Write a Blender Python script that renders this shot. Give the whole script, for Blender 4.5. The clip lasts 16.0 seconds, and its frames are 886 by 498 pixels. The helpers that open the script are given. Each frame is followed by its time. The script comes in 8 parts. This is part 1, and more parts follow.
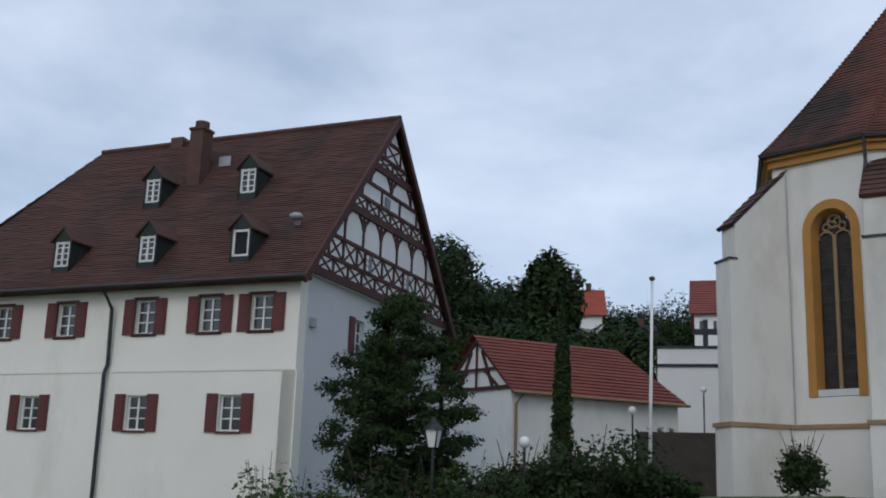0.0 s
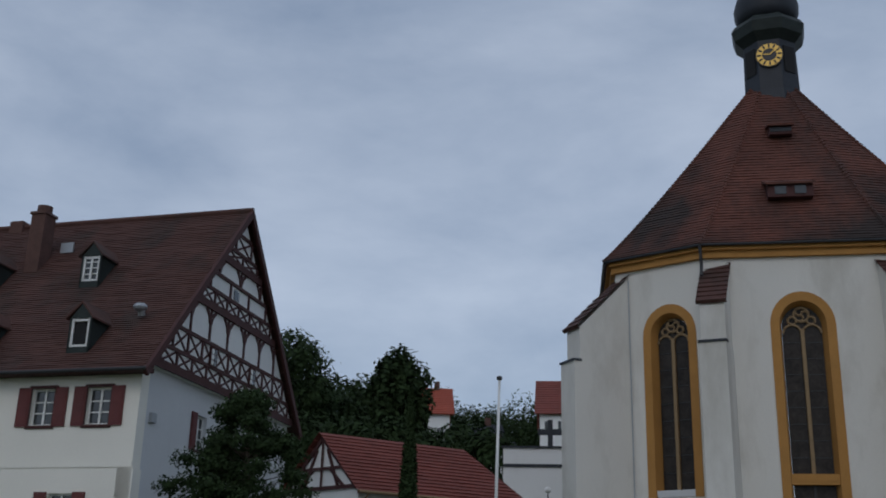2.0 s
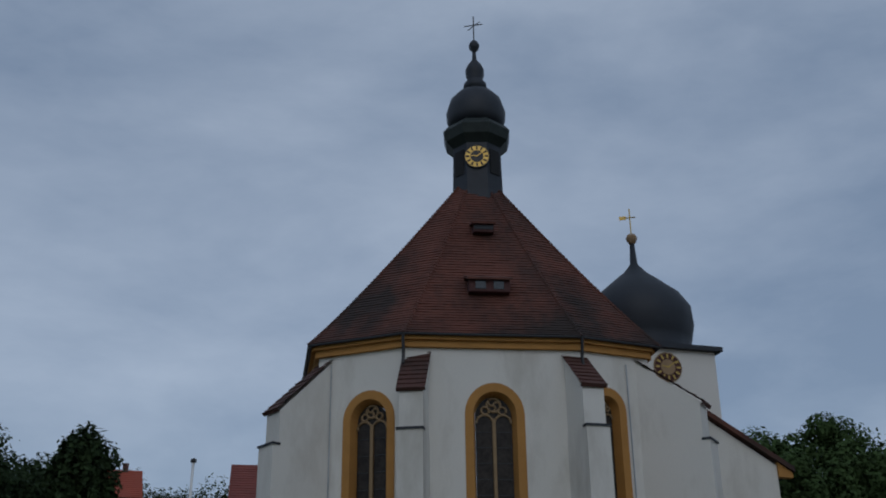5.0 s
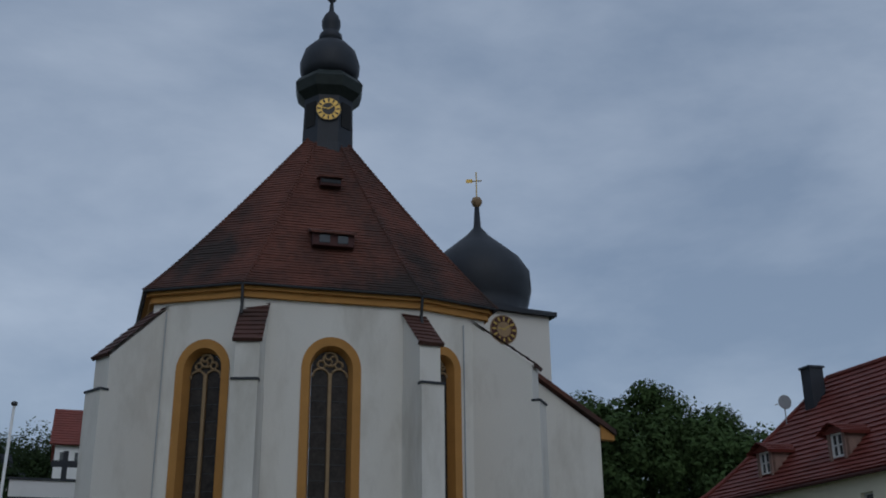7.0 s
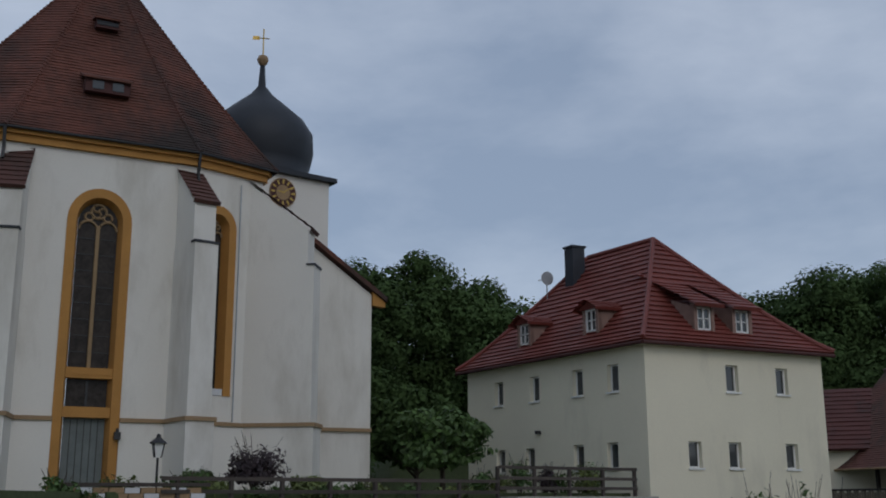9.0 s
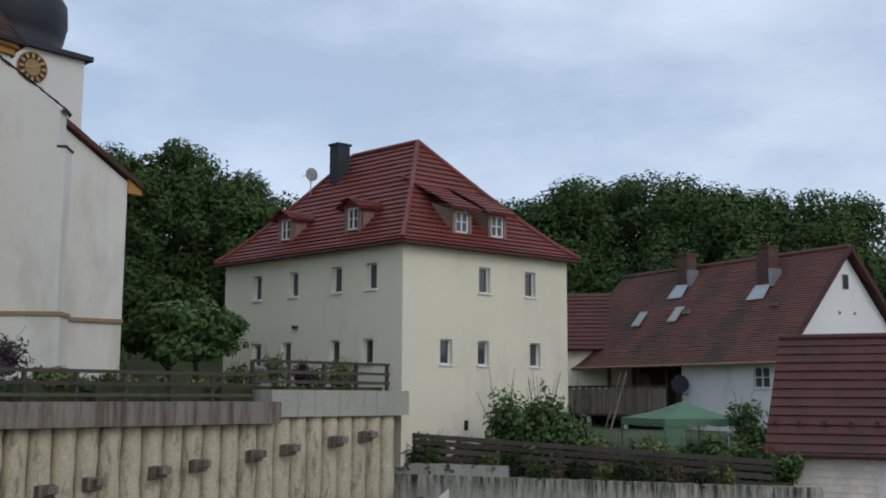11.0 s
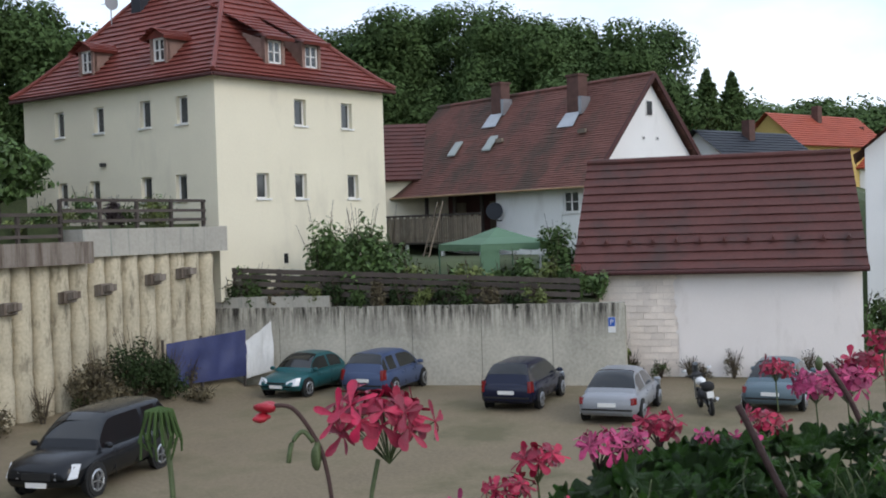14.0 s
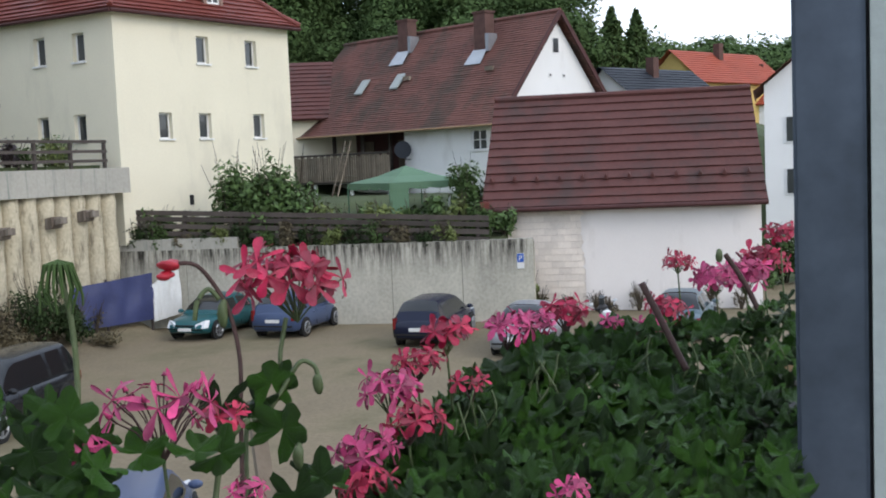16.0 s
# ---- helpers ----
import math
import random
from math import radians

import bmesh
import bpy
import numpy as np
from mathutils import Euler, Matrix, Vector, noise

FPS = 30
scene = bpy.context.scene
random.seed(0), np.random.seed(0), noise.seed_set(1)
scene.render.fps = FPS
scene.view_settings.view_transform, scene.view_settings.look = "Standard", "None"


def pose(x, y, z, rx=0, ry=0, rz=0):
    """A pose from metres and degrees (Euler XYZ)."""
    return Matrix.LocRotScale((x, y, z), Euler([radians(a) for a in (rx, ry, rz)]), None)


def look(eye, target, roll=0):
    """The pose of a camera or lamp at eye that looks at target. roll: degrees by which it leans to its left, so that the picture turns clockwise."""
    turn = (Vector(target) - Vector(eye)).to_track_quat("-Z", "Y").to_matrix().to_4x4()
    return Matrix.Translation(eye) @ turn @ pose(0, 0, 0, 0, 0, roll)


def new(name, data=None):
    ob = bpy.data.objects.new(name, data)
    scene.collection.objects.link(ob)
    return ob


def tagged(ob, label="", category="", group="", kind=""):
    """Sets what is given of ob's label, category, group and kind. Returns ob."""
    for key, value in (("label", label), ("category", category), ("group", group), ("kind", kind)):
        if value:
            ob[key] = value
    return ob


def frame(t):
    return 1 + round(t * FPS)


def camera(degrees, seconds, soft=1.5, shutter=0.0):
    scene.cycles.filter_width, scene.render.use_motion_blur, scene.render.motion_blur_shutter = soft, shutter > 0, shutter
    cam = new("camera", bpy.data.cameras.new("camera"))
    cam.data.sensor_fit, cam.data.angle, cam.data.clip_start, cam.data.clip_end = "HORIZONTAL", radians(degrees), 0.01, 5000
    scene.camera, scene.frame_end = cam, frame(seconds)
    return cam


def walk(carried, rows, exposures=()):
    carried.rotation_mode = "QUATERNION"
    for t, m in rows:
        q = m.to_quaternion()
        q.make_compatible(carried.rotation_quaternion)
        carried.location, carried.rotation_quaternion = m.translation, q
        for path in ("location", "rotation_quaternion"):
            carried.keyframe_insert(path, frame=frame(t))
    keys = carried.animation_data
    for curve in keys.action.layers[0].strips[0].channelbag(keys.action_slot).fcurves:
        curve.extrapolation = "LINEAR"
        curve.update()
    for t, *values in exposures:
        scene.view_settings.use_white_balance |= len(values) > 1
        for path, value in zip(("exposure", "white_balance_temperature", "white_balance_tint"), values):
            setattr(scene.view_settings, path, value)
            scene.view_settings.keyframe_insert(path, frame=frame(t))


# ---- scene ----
cam = camera(44.85, 16.0, soft=1.9)
# seconds, eye, yaw to the left of +y, pitch, roll
PATH = [
    (0.0, 0.000, 0.000, 5.950, 0.81, 13.01, 2.00),
    (0.5, 0.000, 0.000, 5.950, -1.01, 14.35, 2.32),
    (1.0, 0.000, 0.000, 5.950, -3.39, 15.43, 2.31),
    (1.5, 0.000, 0.000, 5.950, -5.65, 16.89, 1.85),
    (2.0, 0.000, 0.000, 5.950, -7.26, 18.40, 1.47),
    (2.5, 0.000, 0.000, 5.950, -8.65, 19.94, 1.58),
    (3.0, 0.000, 0.000, 5.950, -10.74, 21.40, 1.83),
    (3.5, 0.000, 0.000, 5.950, -13.52, 22.42, 1.39),
    (4.0, 0.000, 0.000, 5.950, -18.32, 21.38, -0.98),
    (4.2, 0.000, 0.000, 5.950, -19.80, 21.58, -1.10),
    (6.3, 0.000, 0.000, 5.950, -29.57, 23.26, -0.95),
    (6.5, 0.000, 0.000, 5.950, -30.83, 22.27, -1.00),
    (7.0, 0.000, 0.000, 5.950, -32.60, 20.47, -0.56),
    (7.5, 0.000, 0.000, 5.950, -34.29, 19.27, -0.26),
    (8.0, 0.000, 0.000, 5.950, -37.74, 17.23, -0.21),
    (8.5, 0.000, 0.000, 5.950, -40.91, 15.38, -0.22),
    (9.0, 0.000, 0.000, 5.950, -44.73, 13.26, -0.24),
    (9.5, 0.000, 0.000, 5.950, -49.02, 11.30, 0.02),
    (9.7, 0.000, 0.000, 5.950, -50.48, 11.03, 0.26),
    (11.8, 0.000, 0.000, 5.945, -60.81, 4.89, -0.97),
    (12.0, 0.000, 0.000, 5.940, -61.56, 4.09, -1.33),
    (12.5, 0.000, 0.000, 5.925, -63.52, 2.19, -1.53),
    (13.0, 0.000, 0.000, 5.905, -65.26, 1.00, -1.54),
    (13.5, 0.000, 0.000, 5.882, -65.88, -0.16, -1.03),
    (14.0, 0.000, 0.000, 5.857, -67.10, -1.21, -1.76),
    (14.5, 0.000, 0.000, 5.836, -67.87, -1.71, -1.71),
    (15.0, 0.000, 0.000, 5.816, -69.16, -2.23, -1.88),
    (15.5, 0.000, 0.000, 5.802, -71.05, -3.30, -2.19),
    (16.0, 0.000, 0.000, 5.790, -71.81, -4.57, -2.40),
]
walk(cam, [(t, pose(x, y, z) @ pose(0, 0, 0, 0, 0, yaw) @ pose(0, 0, 0, 90 + pitch) @ pose(0, 0, 0, 0, 0, roll))
           for t, x, y, z, yaw, pitch, roll in PATH],
     exposures=[(0, 0.12, 6650, 11), (1.5, -0.3, 6550, 11), (3.5, -0.78, 6250, 9), (7.0, -0.72, 6300, 9), (9.0, -0.42, 6600, 11),
                (9.7, -0.25, 6700, 11), (11.8, 0.55, 6800, 11), (14.0, 0.95, 6900, 12), (16.0, 1.24, 6900, 12)])

E0 = 6.86   # datum for the heights of the houses over the car park
EYE_Z = 5.95   # height of the balcony eye over the car park

# ---- world and sun ----
world = bpy.data.worlds.new("overcast")
scene.world = world
world.use_nodes = True
wt = world.node_tree
wt.nodes.clear()
w_out = wt.nodes.new("ShaderNodeOutputWorld")
sky = wt.nodes.new("ShaderNodeTexSky")
sky.sky_type = "NISHITA"
sky.sun_disc = False
sky.sun_elevation, sky.sun_rotation = radians(38), radians(200)
tc = wt.nodes.new("ShaderNodeTexCoord")
mp = wt.nodes.new("ShaderNodeMapping")
mp.inputs["Scale"].default_value = (1.0, 1.0, 2.5)
n1 = wt.nodes.new("ShaderNodeTexNoise")
n1.inputs["Scale"].default_value, n1.inputs["Detail"].default_value, n1.inputs["Roughness"].default_value = 2.5, 7, 0.55
n1.inputs["Distortion"].default_value = 0.15
ramp = wt.nodes.new("ShaderNodeValToRGB")
ramp.color_ramp.elements[0].position, ramp.color_ramp.elements[0].color = 0.34, (0.295, 0.378, 0.515, 1)
ramp.color_ramp.elements[1].position, ramp.color_ramp.elements[1].color = 0.68, (0.58, 0.665, 0.80, 1)
bg1, bg2, add = wt.nodes.new("ShaderNodeBackground"), wt.nodes.new("ShaderNodeBackground"), wt.nodes.new("ShaderNodeAddShader")
bg1.inputs["Strength"].default_value = 0.03
bg2.inputs["Strength"].default_value = 0.95
wt.links.new(tc.outputs["Generated"], mp.inputs["Vector"])
wt.links.new(mp.outputs["Vector"], n1.inputs["Vector"])
wt.links.new(n1.outputs["Fac"], ramp.inputs["Fac"])
wt.links.new(ramp.outputs["Color"], bg2.inputs["Color"])
wt.links.new(sky.outputs["Color"], bg1.inputs["Color"])
wt.links.new(bg1.outputs["Background"], add.inputs[0])
wt.links.new(bg2.outputs["Background"], add.inputs[1])
wt.links.new(add.outputs["Shader"], w_out.inputs["Surface"])
sun_data = bpy.data.lights.new("sun", "SUN")
sun_data.energy, sun_data.angle, sun_data.color = 0.4, radians(25), (1.0, 0.95, 0.88)
sun = new("sun", sun_data)
sun.matrix_world = look((-8, -30, 34), (10, 15, 0))


# ---- materials ----
def mat(name, color, rough=0.85, vary=0.12, scale=1.2, fine=14.0, bump=0.25, metal=0.0, spread=0.0, island=0.0, dirt=None, dirt_scale=0.5, dirt_pos=0.6):
    """A surface with stains at one scale, grain at a finer one and a fine relief."""
    m = bpy.data.materials.new(name)
    m.use_nodes = True
    nt = m.node_tree
    b = nt.nodes["Principled BSDF"]
    co = nt.nodes.new("ShaderNodeTexCoord")
    big = nt.nodes.new("ShaderNodeTexNoise")
    big.inputs["Scale"].default_value, big.inputs["Detail"].default_value = scale, 5
    small = nt.nodes.new("ShaderNodeTexNoise")
    small.inputs["Scale"].default_value, small.inputs["Detail"].default_value = fine, 6
    nt.links.new(co.outputs["Object"], big.inputs["Vector"])
    nt.links.new(co.outputs["Object"], small.inputs["Vector"])
    r = nt.nodes.new("ShaderNodeValToRGB")
    lo = tuple(c * (1 - vary) for c in color)
    hi = tuple(min(1, c * (1 + vary)) for c in color)
    r.color_ramp.elements[0].position, r.color_ramp.elements[0].color = 0.3, (*lo, 1)
    r.color_ramp.elements[1].position, r.color_ramp.elements[1].color = 0.7, (*hi, 1)
    mixv = nt.nodes.new("ShaderNodeMath")
    mixv.operation = "MULTIPLY_ADD"
    mixv.inputs[1].default_value, mixv.inputs[2].default_value = 0.45, 0.0
    nt.links.new(small.outputs["Fac"], mixv.inputs[0])
    mix2 = nt.nodes.new("ShaderNodeMath")
    mix2.operation = "MULTIPLY_ADD"
    mix2.inputs[1].default_value = 0.55
    nt.links.new(big.outputs["Fac"], mix2.inputs[0])
    nt.links.new(mixv.outputs[0], mix2.inputs[2])
    nt.links.new(mix2.outputs[0], r.inputs["Fac"])
    last = r.outputs["Color"]
    if spread or island:
        if spread:
            info = nt.nodes.new("ShaderNodeObjectInfo")
            rnd = info.outputs["Random"]
        else:
            info = nt.nodes.new("ShaderNodeNewGeometry")
            rnd = info.outputs["Random Per Island"]
        amount = spread or island
        mr = nt.nodes.new("ShaderNodeMapRange")
        mr.inputs["To Min"].default_value, mr.inputs["To Max"].default_value = 1 - amount, 1 + amount
        nt.links.new(rnd, mr.inputs["Value"])
        hs = nt.nodes.new("ShaderNodeHueSaturation")
        nt.links.new(last, hs.inputs["Color"])
        nt.links.new(mr.outputs["Result"], hs.inputs["Value"])
        last = hs.outputs["Color"]
    if dirt:
        dn = nt.nodes.new("ShaderNodeTexNoise")
        dn.inputs["Scale"].default_value, dn.inputs["Detail"].default_value, dn.inputs["Roughness"].default_value = dirt_scale, 8, 0.65
        dmap = nt.nodes.new("ShaderNodeMapping")
        dmap.inputs["Scale"].default_value = (1, 1, 0.35)
        nt.links.new(co.outputs["Object"], dmap.inputs["Vector"])
        nt.links.new(dmap.outputs["Vector"], dn.inputs["Vector"])
        dr = nt.nodes.new("ShaderNodeValToRGB")
        dr.color_ramp.elements[0].position, dr.color_ramp.elements[1].position = dirt_pos - 0.08, dirt_pos + 0.1
        nt.links.new(dn.outputs["Fac"], dr.inputs["Fac"])
        mx = nt.nodes.new("ShaderNodeMix")
        mx.data_type = "RGBA"
        mx.inputs["B"].default_value = (*dirt, 1)
        nt.links.new(dr.outputs["Color"], mx.inputs["Factor"])
        nt.links.new(last, mx.inputs["A"])
        last = mx.outputs["Result"]
    nt.links.new(last, b.inputs["Base Color"])
    b.inputs["Roughness"].default_value = rough
    b.inputs["Metallic"].default_value = metal
    if bump:
        bp = nt.nodes.new("ShaderNodeBump")
        bp.inputs["Strength"].default_value, bp.inputs["Distance"].default_value = bump, 0.02
        nt.links.new(small.outputs["Fac"], bp.inputs["Height"])
        nt.links.new(bp.outputs["Normal"], b.inputs["Normal"])
    return m


def glass_mat(name, color=(0.045, 0.05, 0.052), rough=0.08):
    m = bpy.data.materials.new(name)
    m.use_nodes = True
    b = m.node_tree.nodes["Principled BSDF"]
    b.inputs["Base Color"].default_value = (*color, 1)
    b.inputs["Roughness"].default_value = rough
    b.inputs["Specular IOR Level"].default_value = 0.7
    return m


def streak_mat(name, color, streak, rough=0.9, amount=0.55, narrow=2.6, run=None, tall=0.16, vary=0.16):
    """Rain-streaked concrete: tall narrow stains that hang from the top."""
    m = mat(name, color, rough, vary, 0.7, 9, 0.35)
    nt = m.node_tree
    b = nt.nodes["Principled BSDF"]
    base = b.inputs["Base Color"].links[0].from_socket
    co = nt.nodes.new("ShaderNodeTexCoord")
    mpn = nt.nodes.new("ShaderNodeMapping")
    mpn.inputs["Scale"].default_value = (narrow, narrow, tall)
    dn = nt.nodes.new("ShaderNodeTexNoise")
    dn.inputs["Scale"].default_value, dn.inputs["Detail"].default_value, dn.inputs["Roughness"].default_value = 1.4, 8, 0.7
    dr = nt.nodes.new("ShaderNodeValToRGB")
    dr.color_ramp.elements[0].position, dr.color_ramp.elements[1].position = amount - 0.07, amount + 0.14
    mx = nt.nodes.new("ShaderNodeMix")
    mx.data_type = "RGBA"
    mx.inputs["B"].default_value = (*streak, 1)
    nt.links.new(co.outputs["Object"], mpn.inputs["Vector"])
    nt.links.new(mpn.outputs["Vector"], dn.inputs["Vector"])
    nt.links.new(dn.outputs["Fac"], dr.inputs["Fac"])
    fac = dr.outputs["Color"]
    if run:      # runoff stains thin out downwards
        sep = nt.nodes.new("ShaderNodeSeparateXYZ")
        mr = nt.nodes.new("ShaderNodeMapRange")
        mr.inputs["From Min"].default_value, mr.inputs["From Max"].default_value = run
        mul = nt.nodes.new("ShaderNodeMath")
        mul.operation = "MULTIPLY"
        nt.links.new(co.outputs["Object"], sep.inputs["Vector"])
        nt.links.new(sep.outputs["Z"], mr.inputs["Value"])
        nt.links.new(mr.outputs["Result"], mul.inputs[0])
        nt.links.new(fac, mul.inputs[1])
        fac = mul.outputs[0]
    nt.links.new(fac, mx.inputs["Factor"])
    nt.links.new(base, mx.inputs["A"])
    nt.links.new(mx.outputs["Result"], b.inputs["Base Color"])
    return m


M_white = mat("white_plaster", (0.80, 0.80, 0.78), 0.9, 0.05, 0.5, 30, 0.2, dirt=(0.62, 0.61, 0.58), dirt_scale=0.35, dirt_pos=0.66)
M_church = mat("church_plaster", (0.71, 0.685, 0.63), 0.9, 0.05, 0.4, 24, 0.25, dirt=(0.54, 0.51, 0.45), dirt_scale=0.35, dirt_pos=0.6)
M_cream = mat("cream_render", (0.74, 0.69, 0.54), 0.92, 0.07, 0.35, 22, 0.25, dirt=(0.58, 0.54, 0.43), dirt_scale=0.3, dirt_pos=0.66)
M_facade = mat("cream_white_roughcast", (0.83, 0.80, 0.72), 0.92, 0.05, 0.5, 30, 0.25, dirt=(0.68, 0.65, 0.57), dirt_scale=0.35, dirt_pos=0.66)
M_stone = mat("weathered_tracery_stone", (0.27, 0.185, 0.10), 0.9, 0.2, 2.0, 22, 0.3)
M_warm = mat("warm_white_plaster", (0.80, 0.75, 0.71), 0.9, 0.05, 0.5, 26, 0.2, dirt=(0.62, 0.57, 0.52), dirt_scale=0.4, dirt_pos=0.66)
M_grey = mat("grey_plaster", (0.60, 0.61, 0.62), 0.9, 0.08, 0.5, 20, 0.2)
M_ochre = mat("ochre_paint", (0.42, 0.205, 0.052), 0.85, 0.14, 1.5, 26, 0.2)
M_brownledge = mat("brown_ledge", (0.30, 0.20, 0.11), 0.85, 0.2, 1.5, 20, 0.25)
M_timber = mat("oxblood_timber", (0.062, 0.018, 0.016), 0.75, 0.25, 2.0, 30, 0.25)
M_shutter = mat("red_shutter", (0.115, 0.022, 0.02), 0.6, 0.2, 3.0, 40, 0.2, spread=0.12)
M_frame = mat("white_window_paint", (0.72, 0.72, 0.70), 0.5, 0.06, 4, 40, 0.1)
M_glass = glass_mat("window_glass")
M_carglass = glass_mat("tinted_car_glass", (0.008, 0.01, 0.011))
M_carglass.node_tree.nodes["Principled BSDF"].inputs["Specular IOR Level"].default_value = 0.6
# near-black that stands in for shade in rooms and openings; also the planter's soil
M_dark = mat("painted_shade_and_soil", (0.012, 0.012, 0.013), 0.9, 0.2, 3, 20, 0)
M_lead = mat("leaded_glass", (0.034, 0.028, 0.024), 0.3, 0.6, 3, 9, 0.4)
M_slate = mat("slate", (0.014, 0.018, 0.026), 0.6, 0.3, 1.5, 16, 0.4)
M_copper = mat("dark_dormer_copper", (0.03, 0.038, 0.036), 0.5, 0.3, 2, 20, 0.2)
M_iron = mat("black_iron", (0.02, 0.02, 0.022), 0.5, 0.2, 5, 40, 0.1)
M_metal = mat("zinc", (0.35, 0.37, 0.39), 0.4, 0.15, 3, 30, 0.1, metal=0.6)
M_gold = mat("gilding", (0.50, 0.34, 0.10), 0.45, 0.1, 5, 30, 0.05, metal=0.9)
M_brick = mat("chimney_brick", (0.10, 0.05, 0.04), 0.9, 0.3, 3, 18, 0.5)
M_roofA = mat("old_brown_tile", (0.088, 0.037, 0.028), 0.85, 0.28, 0.6, 7, 0.5, dirt=(0.05, 0.032, 0.026), dirt_scale=0.5, dirt_pos=0.58)
M_roofC = mat("church_tile", (0.125, 0.042, 0.027), 0.85, 0.4, 0.5, 5, 0.6, dirt=(0.034, 0.022, 0.018), dirt_scale=0.22, dirt_pos=0.49)
M_roofY = mat("new_red_tile", (0.165, 0.036, 0.026), 0.6, 0.22, 0.7, 8, 0.4)
M_roofG = mat("dark_red_tile", (0.085, 0.026, 0.021), 0.75, 0.25, 0.8, 7, 0.4, dirt=(0.05, 0.024, 0.02), dirt_scale=0.6, dirt_pos=0.57)
M_roofH = mat("mossy_red_tile", (0.145, 0.058, 0.044), 0.85, 0.28, 0.8, 7, 0.5, dirt=(0.07, 0.045, 0.033), dirt_scale=0.5, dirt_pos=0.52)
M_roofRed = mat("bright_red_tile", (0.33, 0.065, 0.032), 0.7, 0.2, 0.8, 8, 0.4)
M_roofB = mat("barn_red_tile", (0.20, 0.05, 0.036), 0.75, 0.24, 0.8, 8, 0.4)
M_gravel = mat("car_park_gravel", (0.187, 0.148, 0.092), 0.95, 0.3, 0.3, 9, 0.8, dirt=(0.115, 0.10, 0.052), dirt_scale=0.3, dirt_pos=0.55)
M_soil = mat("grass_and_soil", (0.055, 0.075, 0.028), 0.95, 0.4, 0.4, 6, 0.6)
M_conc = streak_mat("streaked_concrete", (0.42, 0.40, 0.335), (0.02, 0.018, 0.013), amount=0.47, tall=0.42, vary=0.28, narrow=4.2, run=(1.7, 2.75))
M_pile = streak_mat("bored_pile_concrete", (0.50, 0.445, 0.325), (0.10, 0.082, 0.055), amount=0.6, narrow=2.6, tall=0.7, vary=0.3)
M_beam = streak_mat("stained_capping_beam", (0.22, 0.19, 0.16), (0.075, 0.05, 0.035), amount=0.5)
M_parapet = streak_mat("grey_parapet_concrete", (0.37, 0.355, 0.31), (0.16, 0.20, 0.17), amount=0.6)
M_wood = mat("weathered_wood", (0.062, 0.05, 0.042), 0.85, 0.3, 2, 24, 0.4, spread=0.2)
M_woodlite = mat("pale_boards", (0.20, 0.16, 0.12), 0.85, 0.3, 2, 24, 0.4, spread=0.25)
M_block = mat("white_block", (0.76, 0.68, 0.60), 0.9, 0.12, 1.5, 16, 0.4, spread=0.08)
M_tarpb = mat("blue_tarpaulin", (0.034, 0.043, 0.12), 0.5, 0.2, 1.2, 8, 0.4)
M_tarpw = mat("white_sheet", (0.62, 0.63, 0.62), 0.6, 0.1, 1.2, 8, 0.4)
M_tent = mat("green_pavilion_cloth", (0.085, 0.17, 0.10), 0.75, 0.15, 1.0, 20, 0.2)
M_bark = mat("bark", (0.06, 0.045, 0.032), 0.95, 0.3, 3, 20, 0.6)
M_leafd = mat("dark_leaves", (0.055, 0.092, 0.031), 0.95, 0.35, 0.2, 5, 0, island=0.16)
M_leafdd = mat("deep_green_leaves", (0.026, 0.044, 0.016), 0.9, 0.3, 0.5, 5, 0, island=0.35)
M_leaf = mat("green_leaves", (0.062, 0.115, 0.028), 0.7, 0.3, 0.6, 5, 0, island=0.45)
M_leafy = mat("yellow_green_leaves", (0.11, 0.14, 0.035), 0.7, 0.3, 0.6, 5, 0, island=0.45)
M_leafr = mat("purple_shrub_leaves", (0.035, 0.022, 0.025), 0.7, 0.3, 0.6, 5, 0, island=0.4)
M_dry = mat("dry_weeds", (0.10, 0.082, 0.045), 0.9, 0.3, 0.6, 5, 0, island=0.4)
M_ger = mat("geranium_leaf", (0.024, 0.072, 0.006), 0.42, 0.5, 26, 170, 0.7, spread=0.6)
M_ger.node_tree.nodes["Principled BSDF"].inputs["Specular IOR Level"].default_value = 0.3
for soft_leaf in (M_leafd, M_leafdd, M_copper, M_lead):
    soft_leaf.node_tree.nodes["Principled BSDF"].inputs["Specular IOR Level"].default_value = 0.15
M_petal = mat("pink_petal", (0.29, 0.006, 0.036), 0.5, 0.45, 30, 140, 0.15, island=0.55)
M_petal2 = mat("rose_petal", (0.36, 0.028, 0.11), 0.5, 0.45, 30, 140, 0.15, island=0.55)
M_petalr = mat("red_bud", (0.36, 0.012, 0.025), 0.5, 0.25, 30, 140, 0.15, island=0.2)
M_stem = mat("green_stem", (0.062, 0.085, 0.03), 0.6, 0.25, 20, 120, 0.2)
M_dryst = mat("dry_brown_stalk", (0.05, 0.024, 0.02), 0.8, 0.3, 20, 120, 0.3)
M_post = mat("galvanised_post", (0.066, 0.08, 0.102), 0.42, 0.35, 7, 30, 0.02, metal=0.6)
M_tyre = mat("tyre_rubber", (0.012, 0.012, 0.012), 0.85, 0.2, 6, 40, 0.2)
M_rim = mat("alloy", (0.45, 0.46, 0.47), 0.35, 0.1, 6, 40, 0.1, metal=0.8)
M_lamp = mat("opal_glass", (0.75, 0.75, 0.72), 0.3, 0.03, 5, 30, 0)
M_headl = mat("headlamp_glass", (0.6, 0.62, 0.64), 0.12, 0.1, 20, 80, 0)
